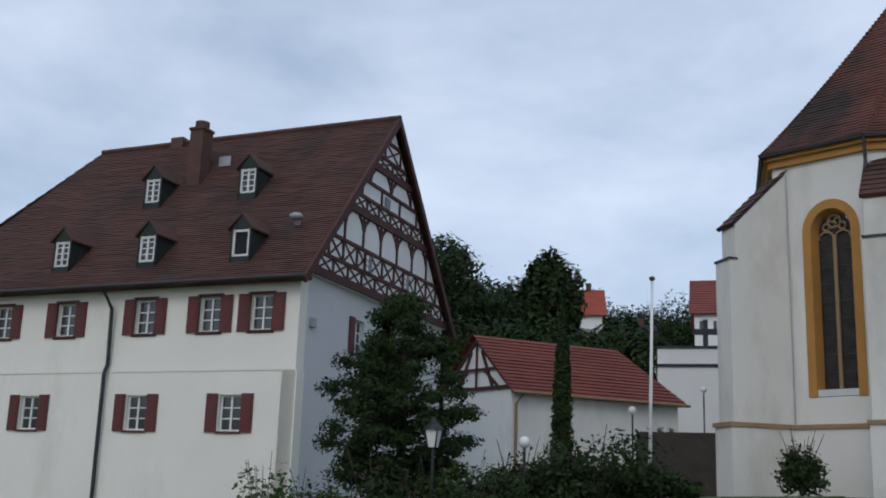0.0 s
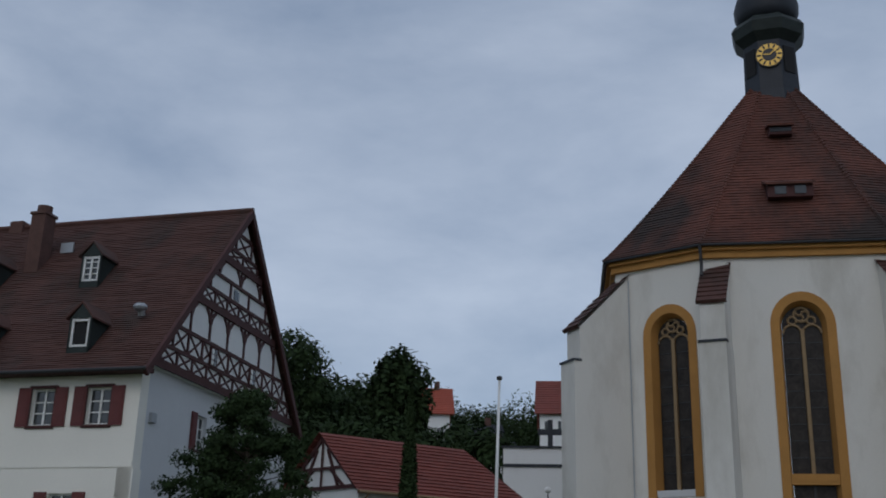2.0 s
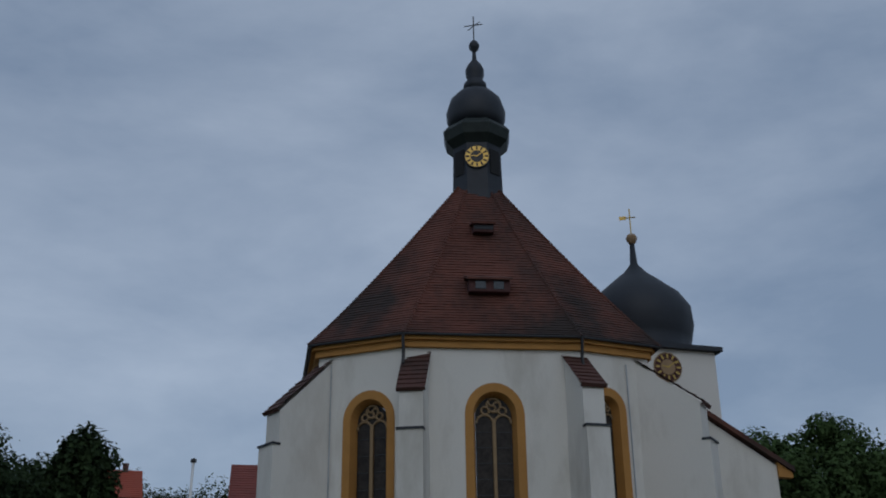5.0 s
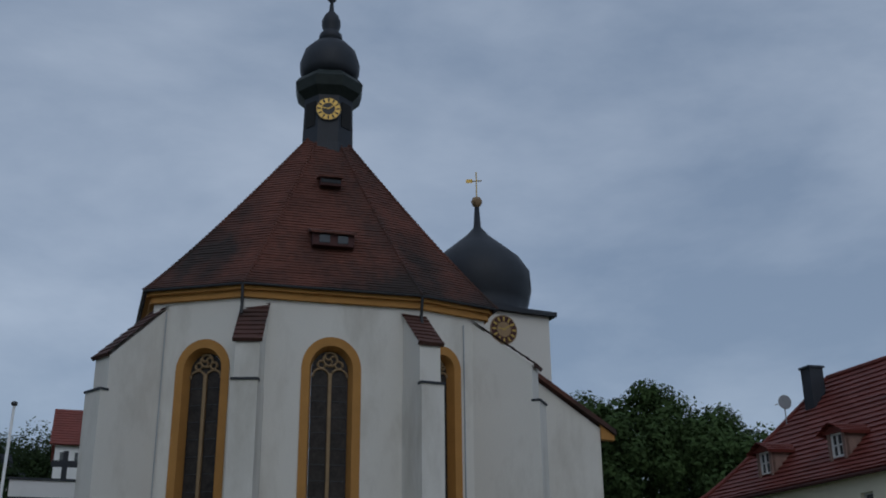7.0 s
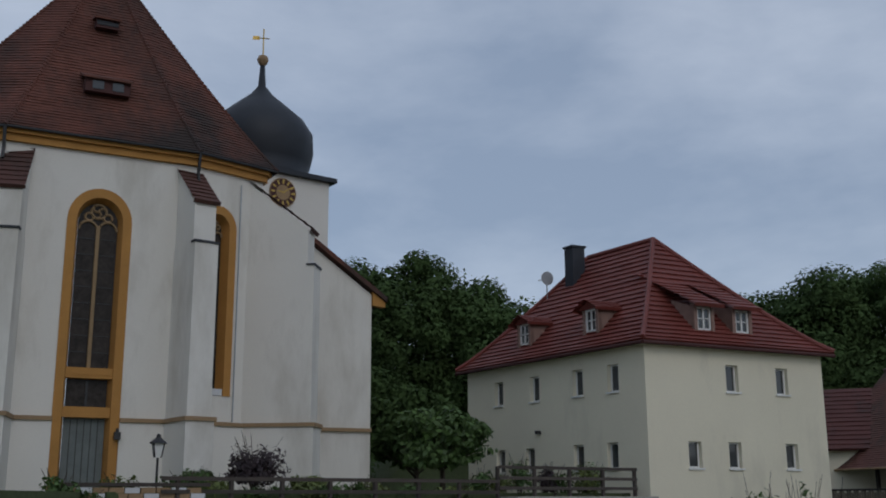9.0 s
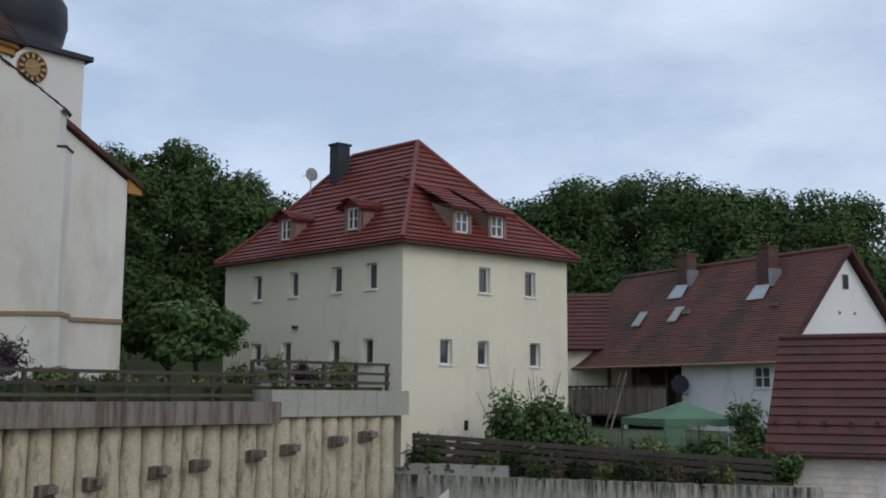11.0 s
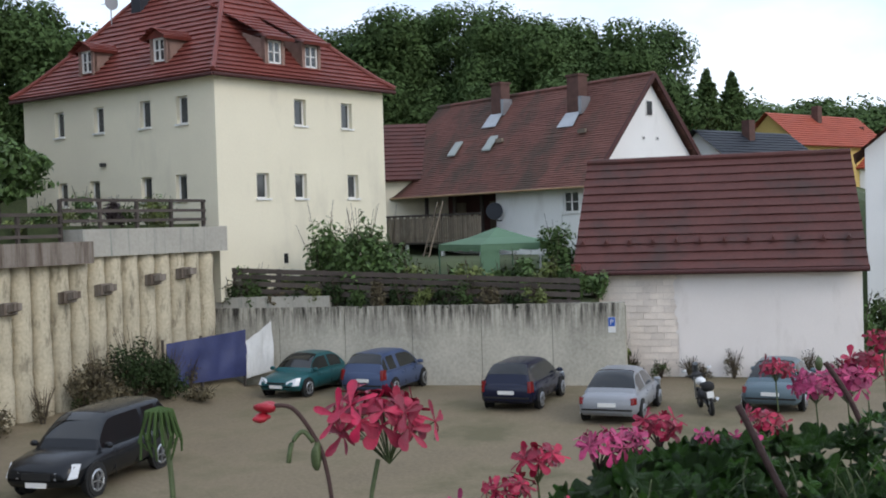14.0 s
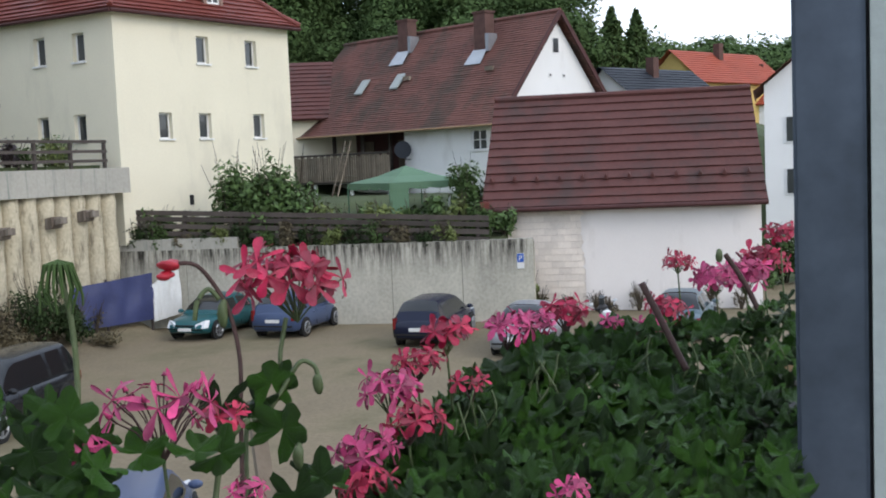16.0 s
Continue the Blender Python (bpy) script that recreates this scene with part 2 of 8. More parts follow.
M_taill = mat("tail_lamp_red", (0.17, 0.008, 0.009), 0.25, 0.1, 20, 80, 0)
M_plate = mat("number_plate_white", (0.7, 0.7, 0.68), 0.5, 0.03, 20, 80, 0)
M_blue = mat("sign_blue", (0.02, 0.10, 0.42), 0.4, 0.05, 10, 60, 0)
M_panelgrey = mat("grey_cover_paint", (0.30, 0.33, 0.31), 0.5, 0.1, 9, 60, 0.1)
M_door = mat("grey_green_door_paint", (0.13, 0.15, 0.145), 0.7, 0.2, 3, 24, 0.3)
M_panelside = mat("dormer_cheek_boards", (0.24, 0.15, 0.12), 0.85, 0.2, 3, 24, 0.3)


def paint(name, color, rough=0.25):
    m = mat(name, color, rough, 0.08, 2, 30, 0.0)
    b = m.node_tree.nodes["Principled BSDF"]
    b.inputs["Coat Weight"].default_value = 0.12
    b.inputs["Specular IOR Level"].default_value = 0.3
    return m


# ---- building helpers ----
ORIGIN = {}


def thing(name, at, label, category, group="", kind=""):
    ob = new(name)
    ob.location = at
    ORIGIN[ob.name] = Vector(at)
    return tagged(ob, label, category, group, kind)


def part(name, bm, material, parent=None, label="", smooth=False, kind=""):
    me = bpy.data.meshes.new(name)
    if parent is not None and parent.name in ORIGIN:
        bmesh.ops.translate(bm, verts=bm.verts, vec=-ORIGIN[parent.name])
    bmesh.ops.recalc_face_normals(bm, faces=bm.faces)
    bm.to_mesh(me)
    bm.free()
    me.materials.append(material)
    if smooth:
        for p in me.polygons:
            p.use_smooth = True
    ob = new(name, me)
    if parent is not None:
        ob.parent = parent
        if parent.name in ORIGIN:
            ORIGIN[ob.name] = ORIGIN[parent.name]
    return tagged(ob, label, kind=kind)


def raw(name, verts, faces, material, parent=None, label="", kind="", smooth=False):
    me = bpy.data.meshes.new(name)
    off = ORIGIN.get(parent.name, Vector()) if parent is not None else Vector()
    v = np.asarray(verts, float) - np.array(off)
    me.from_pydata(v.tolist(), [], [tuple(int(i) for i in f) for f in faces])
    me.materials.append(material)
    if smooth:
        for p in me.polygons:
            p.use_smooth = True
    ob = new(name, me)
    if parent is not None:
        ob.parent = parent
    return tagged(ob, label, kind=kind)


class Frame:
    """A wall's own axes: a along it, b into it, z up."""

    def __init__(self, o, azimuth_u, azimuth_v):
        self.o = Vector((o[0], o[1], 0))
        self.u = Vector((math.sin(radians(azimuth_u)), math.cos(radians(azimuth_u)), 0))
        self.v = Vector((math.sin(radians(azimuth_v)), math.cos(radians(azimuth_v)), 0))

    def p(self, a, b, z):
        return self.o + self.u * a + self.v * b + Vector((0, 0, z))


def prism(bm, pts0, pts1):
    """A solid between two matching rings of points."""
    r0 = [bm.verts.new(p) for p in pts0]
    r1 = [bm.verts.new(p) for p in pts1]
    n = len(r0)
    bm.faces.new(r0)
    bm.faces.new(r1[::-1])
    for i in range(n):
        bm.faces.new((r0[i], r1[i], r1[(i + 1) % n], r0[(i + 1) % n]))


def fbox(bm, F, a0, a1, b0, b1, z0, z1):
    prism(bm, [F.p(a0, b0, z0), F.p(a1, b0, z0), F.p(a1, b0, z1), F.p(a0, b0, z1)],
          [F.p(a0, b1, z0), F.p(a1, b1, z0), F.p(a1, b1, z1), F.p(a0, b1, z1)])


def one_box(F, *args):
    bm = bmesh.new()
    fbox(bm, F, *args)
    return bm


def bar(bm, p, q, w, d=None, up=Vector((0, 0, 1))):
    """A square bar from p to q."""
    p, q = Vector(p), Vector(q)
    d = d or w
    t = (q - p).normalized()
    s = t.cross(up)
    s = s.normalized() if s.length > 1e-4 else Vector((1, 0, 0))
    n = s.cross(t)
    ring = [s * w / 2 + n * d / 2, -s * w / 2 + n * d / 2, -s * w / 2 - n * d / 2, s * w / 2 - n * d / 2]
    prism(bm, [p + r for r in ring], [q + r for r in ring])


def tube(bm, pts, r, n=8, taper=1.0):
    rings = []
    pts = [Vector(p) for p in pts]
    for i, p in enumerate(pts):
        t = (pts[min(i + 1, len(pts) - 1)] - pts[max(i - 1, 0)]).normalized()
        s = t.orthogonal().normalized() if abs(t.z) > 0.9 else t.cross(Vector((0, 0, 1))).normalized()
        k = s.cross(t)
        rr = r * (1 + (taper - 1) * i / max(1, len(pts) - 1))
        rings.append([bm.verts.new(p + (s * math.cos(x) + k * math.sin(x)) * rr) for x in (2 * math.pi * j / n for j in range(n))])
    for a, b in zip(rings, rings[1:]):
        for j in range(n):
            bm.faces.new((a[j], a[(j + 1) % n], b[(j + 1) % n], b[j]))
    bm.faces.new(rings[0][::-1])
    bm.faces.new(rings[-1])


def lathe(bm, c, profile, n=24, turn=0.0):
    rings = []
    for r, z in profile:
        rings.append([bm.verts.new((c[0] + r * math.cos(x), c[1] + r * math.sin(x), z)) for x in (turn + 2 * math.pi * j / n for j in range(n))])
    for a, b in zip(rings, rings[1:]):
        for j in range(n):
            bm.faces.new((a[j], a[(j + 1) % n], b[(j + 1) % n], b[j]))
    bm.faces.new(rings[0][::-1])
    bm.faces.new(rings[-1])


def wall_panel(bm, F, a0, a1, z0, z1, holes, thick):
    """A wall, one closed sheet of cells, with rectangular openings that go through it."""
    xs = sorted({a0, a1, *(x for h in holes for x in h[:2] if a0 < x < a1)})
    zs = sorted({z0, z1, *(z for h in holes for z in h[2:] if z0 < z < z1)})
    vert = {}

    def v(i, j, side):
        if (i, j, side) not in vert:
            vert[i, j, side] = bm.verts.new(F.p(xs[i], thick * side, zs[j]))
        return vert[i, j, side]

    def solid(i, j):
        if not (0 <= i < len(xs) - 1 and 0 <= j < len(zs) - 1):
            return False
        x, z = (xs[i] + xs[i + 1]) / 2, (zs[j] + zs[j + 1]) / 2
        return not any(h[0] < x < h[1] and h[2] < z < h[3] for h in holes)
    for i in range(len(xs) - 1):
        for j in range(len(zs) - 1):
            if not solid(i, j):
                continue
            for side in (0, 1):
                bm.faces.new((v(i, j, side), v(i + 1, j, side), v(i + 1, j + 1, side), v(i, j + 1, side)))
            for di, dj, p, q in ((-1, 0, (i, j), (i, j + 1)), (1, 0, (i + 1, j), (i + 1, j + 1)), (0, -1, (i, j), (i + 1, j)), (0, 1, (i, j + 1), (i + 1, j + 1))):
                if not solid(i + di, j + dj):
                    bm.faces.new((v(*p, 0), v(*q, 0), v(*q, 1), v(*p, 1)))


def courses(bm, e0, e1, t0, t1, n, lift=0.05, flare=0.0, thick=0.1):
    """A tiled slope between an eave line and a top line, laid in n stepped courses of one sheet."""
    e0, e1, t0, t1 = (Vector(p) for p in (e0, e1, t0, t1))
    nrm = (e1 - e0).cross(t0 - e0)
    if nrm.length < 1e-5:
        nrm = (e1 - e0).cross(t1 - e0)
    nrm.normalize()
    if nrm.z < 0:
        nrm = -nrm
    cols = max(1, min(60, int((e1 - e0).length / 0.45)))

    def at(s, t):
        p = e0.lerp(e1, s).lerp(t0.lerp(t1, s), t)
        p.z -= flare * math.sin(math.pi * min(1, t ** 0.7))
        return p
    jit = random.Random(int(abs(e0.x * 97 + e1.y * 31)) + n)
    rows = [[at(k / cols, 0) - nrm * thick for k in range(cols + 1)]]
    for i in range(n):
        ta, tb = i / n, (i + 1) / n
        rows.append([at(k / cols, ta) + nrm * (lift + jit.uniform(-0.014, 0.014)) for k in range(cols + 1)])
        rows.append([at(k / cols, tb) for k in range(cols + 1)])
    grid = [[bm.verts.new(p) for p in row] for row in rows]
    for r0, r1 in zip(grid, grid[1:]):
        for k in range(cols):
            bm.faces.new((r0[k], r0[k + 1], r1[k + 1], r1[k]))


def plain_roof(bm, pts, thick=0.15):
    pts = [Vector(p) for p in pts]
    prism(bm, pts, [p - Vector((0, 0, thick)) for p in pts])


def casement(parent, F, ac, z0, w, h, b=0.14, cols=2, rows=3, shutters="", sill=True, sill_mat=None, open_left=False, frame_w=0.06, surround=None):
    """A recessed casement with panes, glazing bars, sill and, if asked, shutters."""
    a0, a1 = ac - w / 2, ac + w / 2
    bm = bmesh.new()
    for x0, x1, y0, y1 in ((a0, a0 + frame_w, z0, z0 + h), (a1 - frame_w, a1, z0, z0 + h), (a0 + frame_w, a1 - frame_w, z0, z0 + frame_w), (a0 + frame_w, a1 - frame_w, z0 + h - frame_w, z0 + h)):
        fbox(bm, F, x0, x1, b, b + 0.06, y0, y1)
    win = part("window", bm, M_frame, parent, "white-painted casement window")
    part("pane", one_box(F, a0 + frame_w, a1 - frame_w, b + 0.03, b + 0.05, z0 + frame_w, z0 + h - frame_w), M_glass, win)
    iw, ih = w - 2 * frame_w, h - 2 * frame_w
    for k in range(1, cols):
        x = a0 + frame_w + iw * k / cols
        part("mullion", one_box(F, x - 0.035, x + 0.035, b - 0.015, b + 0.025, z0 + frame_w, z0 + h - frame_w), M_frame, win)
    for k in range(1, rows):
        z = z0 + frame_w + ih * k / rows
        part("glazing_bar", one_box(F, a0 + frame_w, a1 - frame_w, b - 0.005, b + 0.022, z - 0.02, z + 0.02), M_frame, win)
    if sill:
        part("sill", one_box(F, a0 - 0.06, a1 + 0.06, -0.07, b, z0 - 0.07, z0 - 0.002), sill_mat or M_frame, win)
    if surround:
        bm = bmesh.new()
        for x0, x1, y0, y1 in ((a0 - 0.09, a0, z0 - 0.1, z0 + h + 0.1), (a1, a1 + 0.09, z0 - 0.1, z0 + h + 0.1), (a0, a1, z0 + h, z0 + h + 0.1), (a0, a1, z0 - 0.1, z0 - 0.072)):
            fbox(bm, F, x0, x1, -0.05, 0.02, y0, y1)
        part("surround", bm, surround, win)
    for side in shutters:
        sw = w * 0.52
        s0 = a0 - 0.03 - sw if side == "l" else a1 + 0.03
        bm = bmesh.new()
        fbox(bm, F, s0, s0 + sw, -0.055, -0.012, z0 - 0.04, z0 + h + 0.04)
        for y0, y1 in ((0.06, 0.46), (0.54, 0.94)):
            fbox(bm, F, s0 + 0.06, s0 + sw - 0.06, -0.07, -0.054, z0 + h * y0, z0 + h * y1)
        part("shutter", bm, M_shutter, win, "oxblood-red panelled wooden shutter")
    return win


# ---- ground ----
def smooth(e0, e1, x):
    t = min(1.0, max(0.0, (x - e0) / (e1 - e0)))
    return t * t * (3 - 2 * t)


def pile_y(x):
    """The line of the bored-pile wall under the church terrace."""
    return 23.9 + (34.0 - x) * 0.165 if x > 14 else 27.2 - (14 - x) * 0.9


def back_x(y):
    """The line of the concrete wall at the end of the car park."""
    return 34.6 + (24.0 - y) * 0.19


def height(x, y):
    r, az = math.hypot(x, y), math.degrees(math.atan2(x, y))
    hill = 0.0
    if az < 50:
        hill = 13.0 * smooth(62, 130, r) + 10 * smooth(130, 260, r)
    if 40 < az:
        hill = max(hill * smooth(60, 45, az) if az > 45 else hill, 0)
    wood = smooth(58, 74, r) * smooth(36, 44, az) * smooth(95, 78, az) * 5.5 + smooth(74, 140, r) * smooth(36, 44, az) * smooth(100, 80, az) * 5
    if y > pile_y(x) + 0.45 and x < 34.4:
        base = 6.25 - 3.0 * smooth(8, -6, x)
        return base + max(hill, wood)
    if x > back_x(y) + 0.8 and y > 10.3 and x > 33:
        d = x - back_x(y)
        return 2.9 + 1.4 * smooth(0.5, 9, d) + wood * 1.1 + hill * 0.4
    far = 5.5 * smooth(56, 72, x) if y <= 10.3 else 0.0
    if x > 60:
        far = max(far, 2.9)
    if y < 26 and x < 34:
        return -0.12 + 0.5 * smooth(3.0, 0.4, pile_y(x) - y) * smooth(20, 34, x)
    return far + wood + hill * 0.3 - 0.12


gx = np.unique(np.concatenate([np.linspace(-900, -60, 15), np.arange(-60, 10, 2.0), np.arange(10, 60, 0.5), np.arange(60, 140, 2.5), np.linspace(140, 1100, 16)]))
gy = np.unique(np.concatenate([np.linspace(-500, -20, 10), np.arange(-20, 8, 2.0), np.arange(8, 40, 0.4), np.arange(40, 140, 2.5), np.linspace(140, 1100, 16)]))
gv = [(x, y, height(x, y)) for y in gy for x in gx]
nx = len(gx)
gf = [(j * nx + i, j * nx + i + 1, (j + 1) * nx + i + 1, (j + 1) * nx + i) for j in range(len(gy) - 1) for i in range(nx - 1)]
ground = raw("ground", gv, gf, M_soil, label="grassy ground rising from the car park to wooded hills", kind="structure")
tagged(ground, category="ground")
cpv, cpf = [], []
for i, y in enumerate(np.linspace(-18, 27, 60)):
    for j, t in enumerate(np.linspace(0, 1, 60)):
        x1 = back_x(min(y, 24)) if y > 9 else 41.0 + max(0, 4 - y) * 2
        x = -14 + (x1 + 14) * t
        yy = min(y, pile_y(x) + 0.1)
        cpv.append((x, yy, 0.012 + max(0, height(x, yy) + 0.12) * (1 if y < 26 and x < 34.0 else 0) + 0.02 * noise.noise(Vector((x * 0.3, yy * 0.3, 0)))))
        if i and j:
            k = i * 60 + j
            cpf.append((k - 61, k - 60, k, k - 1))
carpark = raw("pavement", cpv, cpf, M_gravel, label="sandy gravel car park with tyre marks and puddle stains", kind="structure", smooth=True)
tagged(carpark, category="car park")

# ---- half-timbered house ----
A_F = Frame((-4.97, 33.65), -67.2, 20.8)      # long facade: a runs along it, b into the house
A_G = Frame((-4.97, 33.65), 20.8, -67.2)      # gable wall
A_TOP, A_RIDGE, A_W, A_BASE = 12.87, 19.75, 12.36, 2.9
house_a = thing("half_timbered_house", (-4.97, 33.65, A_BASE), "white plastered house with half-timbered gable and brown tiled roof", "house")
ups = [(1.40, "lr"), (3.40, "lr"), (6.04, "lr"), (9.46, "lr"), (12.4, "lr"), (15.6, "lr")]
lows = [2.35, 6.06, 10.7, 15.2]
bm = bmesh.new()
holes = [(a - 0.42, a + 0.42, E0 + 4.13, E0 + 5.29) for a, _ in ups] + [(a - 0.42, a + 0.42, E0 + 0.90, E0 + 2.06) for a in lows]
wall_panel(bm, A_F, 0, 17.2, A_BASE, A_TOP, holes, 0.5)
part("front_wall", bm, M_facade, house_a, "white roughcast wall")
# black sheet whose colour stands for the shade of the rooms behind the windows
part("room_shade_sheet", one_box(A_F, 0.5, 16.8, 0.9, 1.0, A_BASE, A_TOP), M_dark, house_a)
bm = bmesh.new()
ghole = [(4.0, 4.8, E0 + 3.9, E0 + 5.1)]
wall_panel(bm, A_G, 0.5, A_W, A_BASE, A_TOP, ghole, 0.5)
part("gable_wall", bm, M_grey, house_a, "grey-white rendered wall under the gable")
bm = bmesh.new()
prism(bm, [A_G.p(0.0, -0.18, A_TOP), A_G.p(A_W, -0.18, A_TOP), A_G.p(A_W / 2, -0.18, A_RIDGE)], [A_G.p(0.0, 0.3, A_TOP), A_G.p(A_W, 0.3, A_TOP), A_G.p(A_W / 2, 0.3, A_RIDGE)])
part("gable_infill", bm, M_white, house_a, "white plaster between the timbers")
bm = bmesh.new()
fbox(bm, A_G, A_W - 0.5, A_W, 0.5, 17.2, A_BASE, A_TOP)
fbox(bm, A_F, 16.7, 17.2, 0.5, A_W - 0.5, A_BASE, A_TOP)
part("rear_wall", bm, M_white, house_a)
for a, sh in ups:
    casement(house_a, A_F, a, E0 + 4.13, 0.84, 1.16, shutters=sh, sill_mat=M_timber, surround=M_timber)
for a in lows:
    casement(house_a, A_F, a, E0 + 0.90, 0.84, 1.16, shutters="lr", sill_mat=M_shutter)
casement(house_a, A_G, 4.4, E0 + 3.9, 0.8, 1.2, shutters="l", sill_mat=M_timber)
# plaster bands
part("plaster_band", one_box(A_F, 0.02, 17.2, -0.025, 0.0, E0 + 2.83, E0 + 2.98), M_facade, house_a)


def gable_half(z):
    return (A_W / 2) * (A_RIDGE - z) / (A_RIDGE - A_TOP)


def gbeam(p, q, w, name, proud=0.07):
    bm2 = bmesh.new()
    (a0, z0), (a1, z1) = p, q
    d = Vector((a1 - a0, z1 - z0)).normalized()
    n = Vector((-d.y, d.x)) * w / 2
    ring = [(a0 + n.x, z0 + n.y), (a1 + n.x, z1 + n.y), (a1 - n.x, z1 - n.y), (a0 - n.x, z0 - n.y)]
    prism(bm2, [A_G.p(a, -0.18 - proud, z) for a, z in ring], [A_G.p(a, -0.17, z) for a, z in ring])
    part(name, bm2, M_timber, house_a)


GH = A_RIDGE - A_TOP
levels = [0.0, 0.105, 0.22, 0.40, 0.5, 0.595, 0.695, 0.78, 0.885]
styles = ["x", "x", "arch", "x", "open", "arch", "x", "x"]
rng = random.Random(3)
for li, f in enumerate(levels):
    z = A_TOP + f * GH
    hw = gable_half(z)
    thickb = 0.27 if f in (0.0, 0.40, 0.695) else 0.13
    gbeam((A_W / 2 - hw + 0.1, z + thickb / 2), (A_W / 2 + hw - 0.1, z + thickb / 2), thickb, "rail", 0.09 if thickb > 0.2 else 0.06)
for (f0, f1), st in zip(zip(levels, levels[1:]), styles):
    z0, z1 = A_TOP + f0 * GH + (0.27 if f0 in (0.0, 0.40, 0.695) else 0.13), A_TOP + f1 * GH
    hw = gable_half(z1)
    n = max(1, round(2 * hw / (1.12 if st == "x" else 1.55)))
    xs = [A_W / 2 - hw + 2 * hw * k / n for k in range(n + 1)]
    for x in xs:
        gbeam((x, z0), (x, z1), 0.11, "post", 0.05)
    for k, (x0, x1) in enumerate(zip(xs, xs[1:])):
        if st == "x":
            gbeam((x0 + 0.08, z0), (x1 - 0.08, z1), 0.075, "brace", 0.03)
            gbeam((x1 - 0.08, z0), (x0 + 0.08, z1), 0.075, "brace", 0.035)
        elif st == "arch":
            for sx, sg in ((x0 + 0.05, 1), (x1 - 0.05, -1)):
                gbeam((sx, z1 - 0.5), (sx + sg * 0.1, z1 - 0.2), 0.12, "knee_brace", 0.04)
                gbeam((sx + sg * 0.08, z1 - 0.24), (sx + sg * 0.36, z1 + 0.02), 0.14, "knee_brace", 0.043)
        elif k == n // 2:
            part("attic_window", one_box(A_G, x0 + 0.3, x0 + 0.75, -0.22, -0.19, z0 + 0.05, z1 - 0.1), M_glass, house_a)
for x in (4.34, 7.79):
    za, zb2 = A_TOP + 0.115 * GH, A_TOP + 0.215 * GH
    aw = part("attic_window", one_box(A_G, x - 0.27, x + 0.27, -0.27, -0.2, za, zb2), M_timber, house_a, "small timber-framed attic window")
    for k in range(2):
        for j in range(3):
            x0 = x - 0.2 + 0.21 * k
            zk = za + 0.07 + (zb2 - za - 0.1) * j / 3
            part("pane", one_box(A_G, x0, x0 + 0.18, -0.285, -0.268, zk, zk + (zb2 - za - 0.1) / 3 - 0.04), M_frame if k == 0 else M_glass, aw)
# barge boards
for sgn in (0, 1):
    bm = bmesh.new()
    foot = A_G.p(-0.55 if sgn == 0 else A_W + 0.55, -0.42, A_TOP - 0.42)
    head = A_G.p(A_W / 2, -0.42, A_RIDGE + 0.28)
    bar(bm, foot, head, 0.12, 0.24)
    part("barge_board", bm, M_timber, house_a)
# roof slopes
bm = bmesh.new()
courses(bm, A_F.p(-0.45, -0.55, A_TOP - 0.28), A_F.p(17.6, -0.55, A_TOP - 0.28), A_F.p(-0.45, A_W / 2, A_RIDGE + 0.38), A_F.p(14.0, A_W / 2, A_RIDGE + 0.38), 78, 0.026, 0.18)
courses(bm, A_F.p(-0.45, A_W + 0.55, A_TOP - 0.28), A_F.p(17.6, A_W + 0.55, A_TOP - 0.28), A_F.p(-0.45, A_W / 2, A_RIDGE + 0.38), A_F.p(14.0, A_W / 2, A_RIDGE + 0.38), 20, 0.045)
courses(bm, A_F.p(17.6, -0.55, A_TOP - 0.28), A_F.p(17.6, A_W + 0.55, A_TOP - 0.28), A_F.p(14.0, A_W / 2, A_RIDGE + 0.38), A_F.p(14.0, A_W / 2, A_RIDGE + 0.38), 20, 0.045)
part("roof", bm, M_roofA, house_a, "steep brown plain-tile roof in worn courses")
bm = bmesh.new()
tube(bm, [A_F.p(-0.45, A_W / 2, A_RIDGE + 0.4), A_F.p(14.0, A_W / 2, A_RIDGE + 0.4)], 0.13, 8)
part("ridge_tiles", bm, M_roofA, house_a)
part("soffit", one_box(A_F, -0.4, 17.5, -0.5, 0.0, A_TOP - 0.34, A_TOP - 0.2), M_timber, house_a, "dark eaves board")
bm = bmesh.new()
tube(bm, [A_F.p(-0.45, -0.64, A_TOP - 0.3), A_F.p(17.6, -0.64, A_TOP - 0.3)], 0.06, 8)
part("gutter", bm, M_iron, house_a)
bm = bmesh.new()
tube(bm, [A_F.p(7.45, -0.62, A_TOP - 0.4), A_F.p(7.34, -0.2, A_TOP - 1.0), A_F.p(7.34, -0.12, E0 + 3.1), A_F.p(7.42, -0.16, E0 + 2.8), A_F.p(7.42, -0.12, A_BASE)], 0.07, 8)
part("downpipe", bm, M_iron, house_a, "black cast downpipe with a kink at the floor line")


def roof_a_z(b):
    return A_TOP - 0.28 + (b + 0.55) * (A_RIDGE + 0.66 - A_TOP) / (A_W / 2 + 0.55)


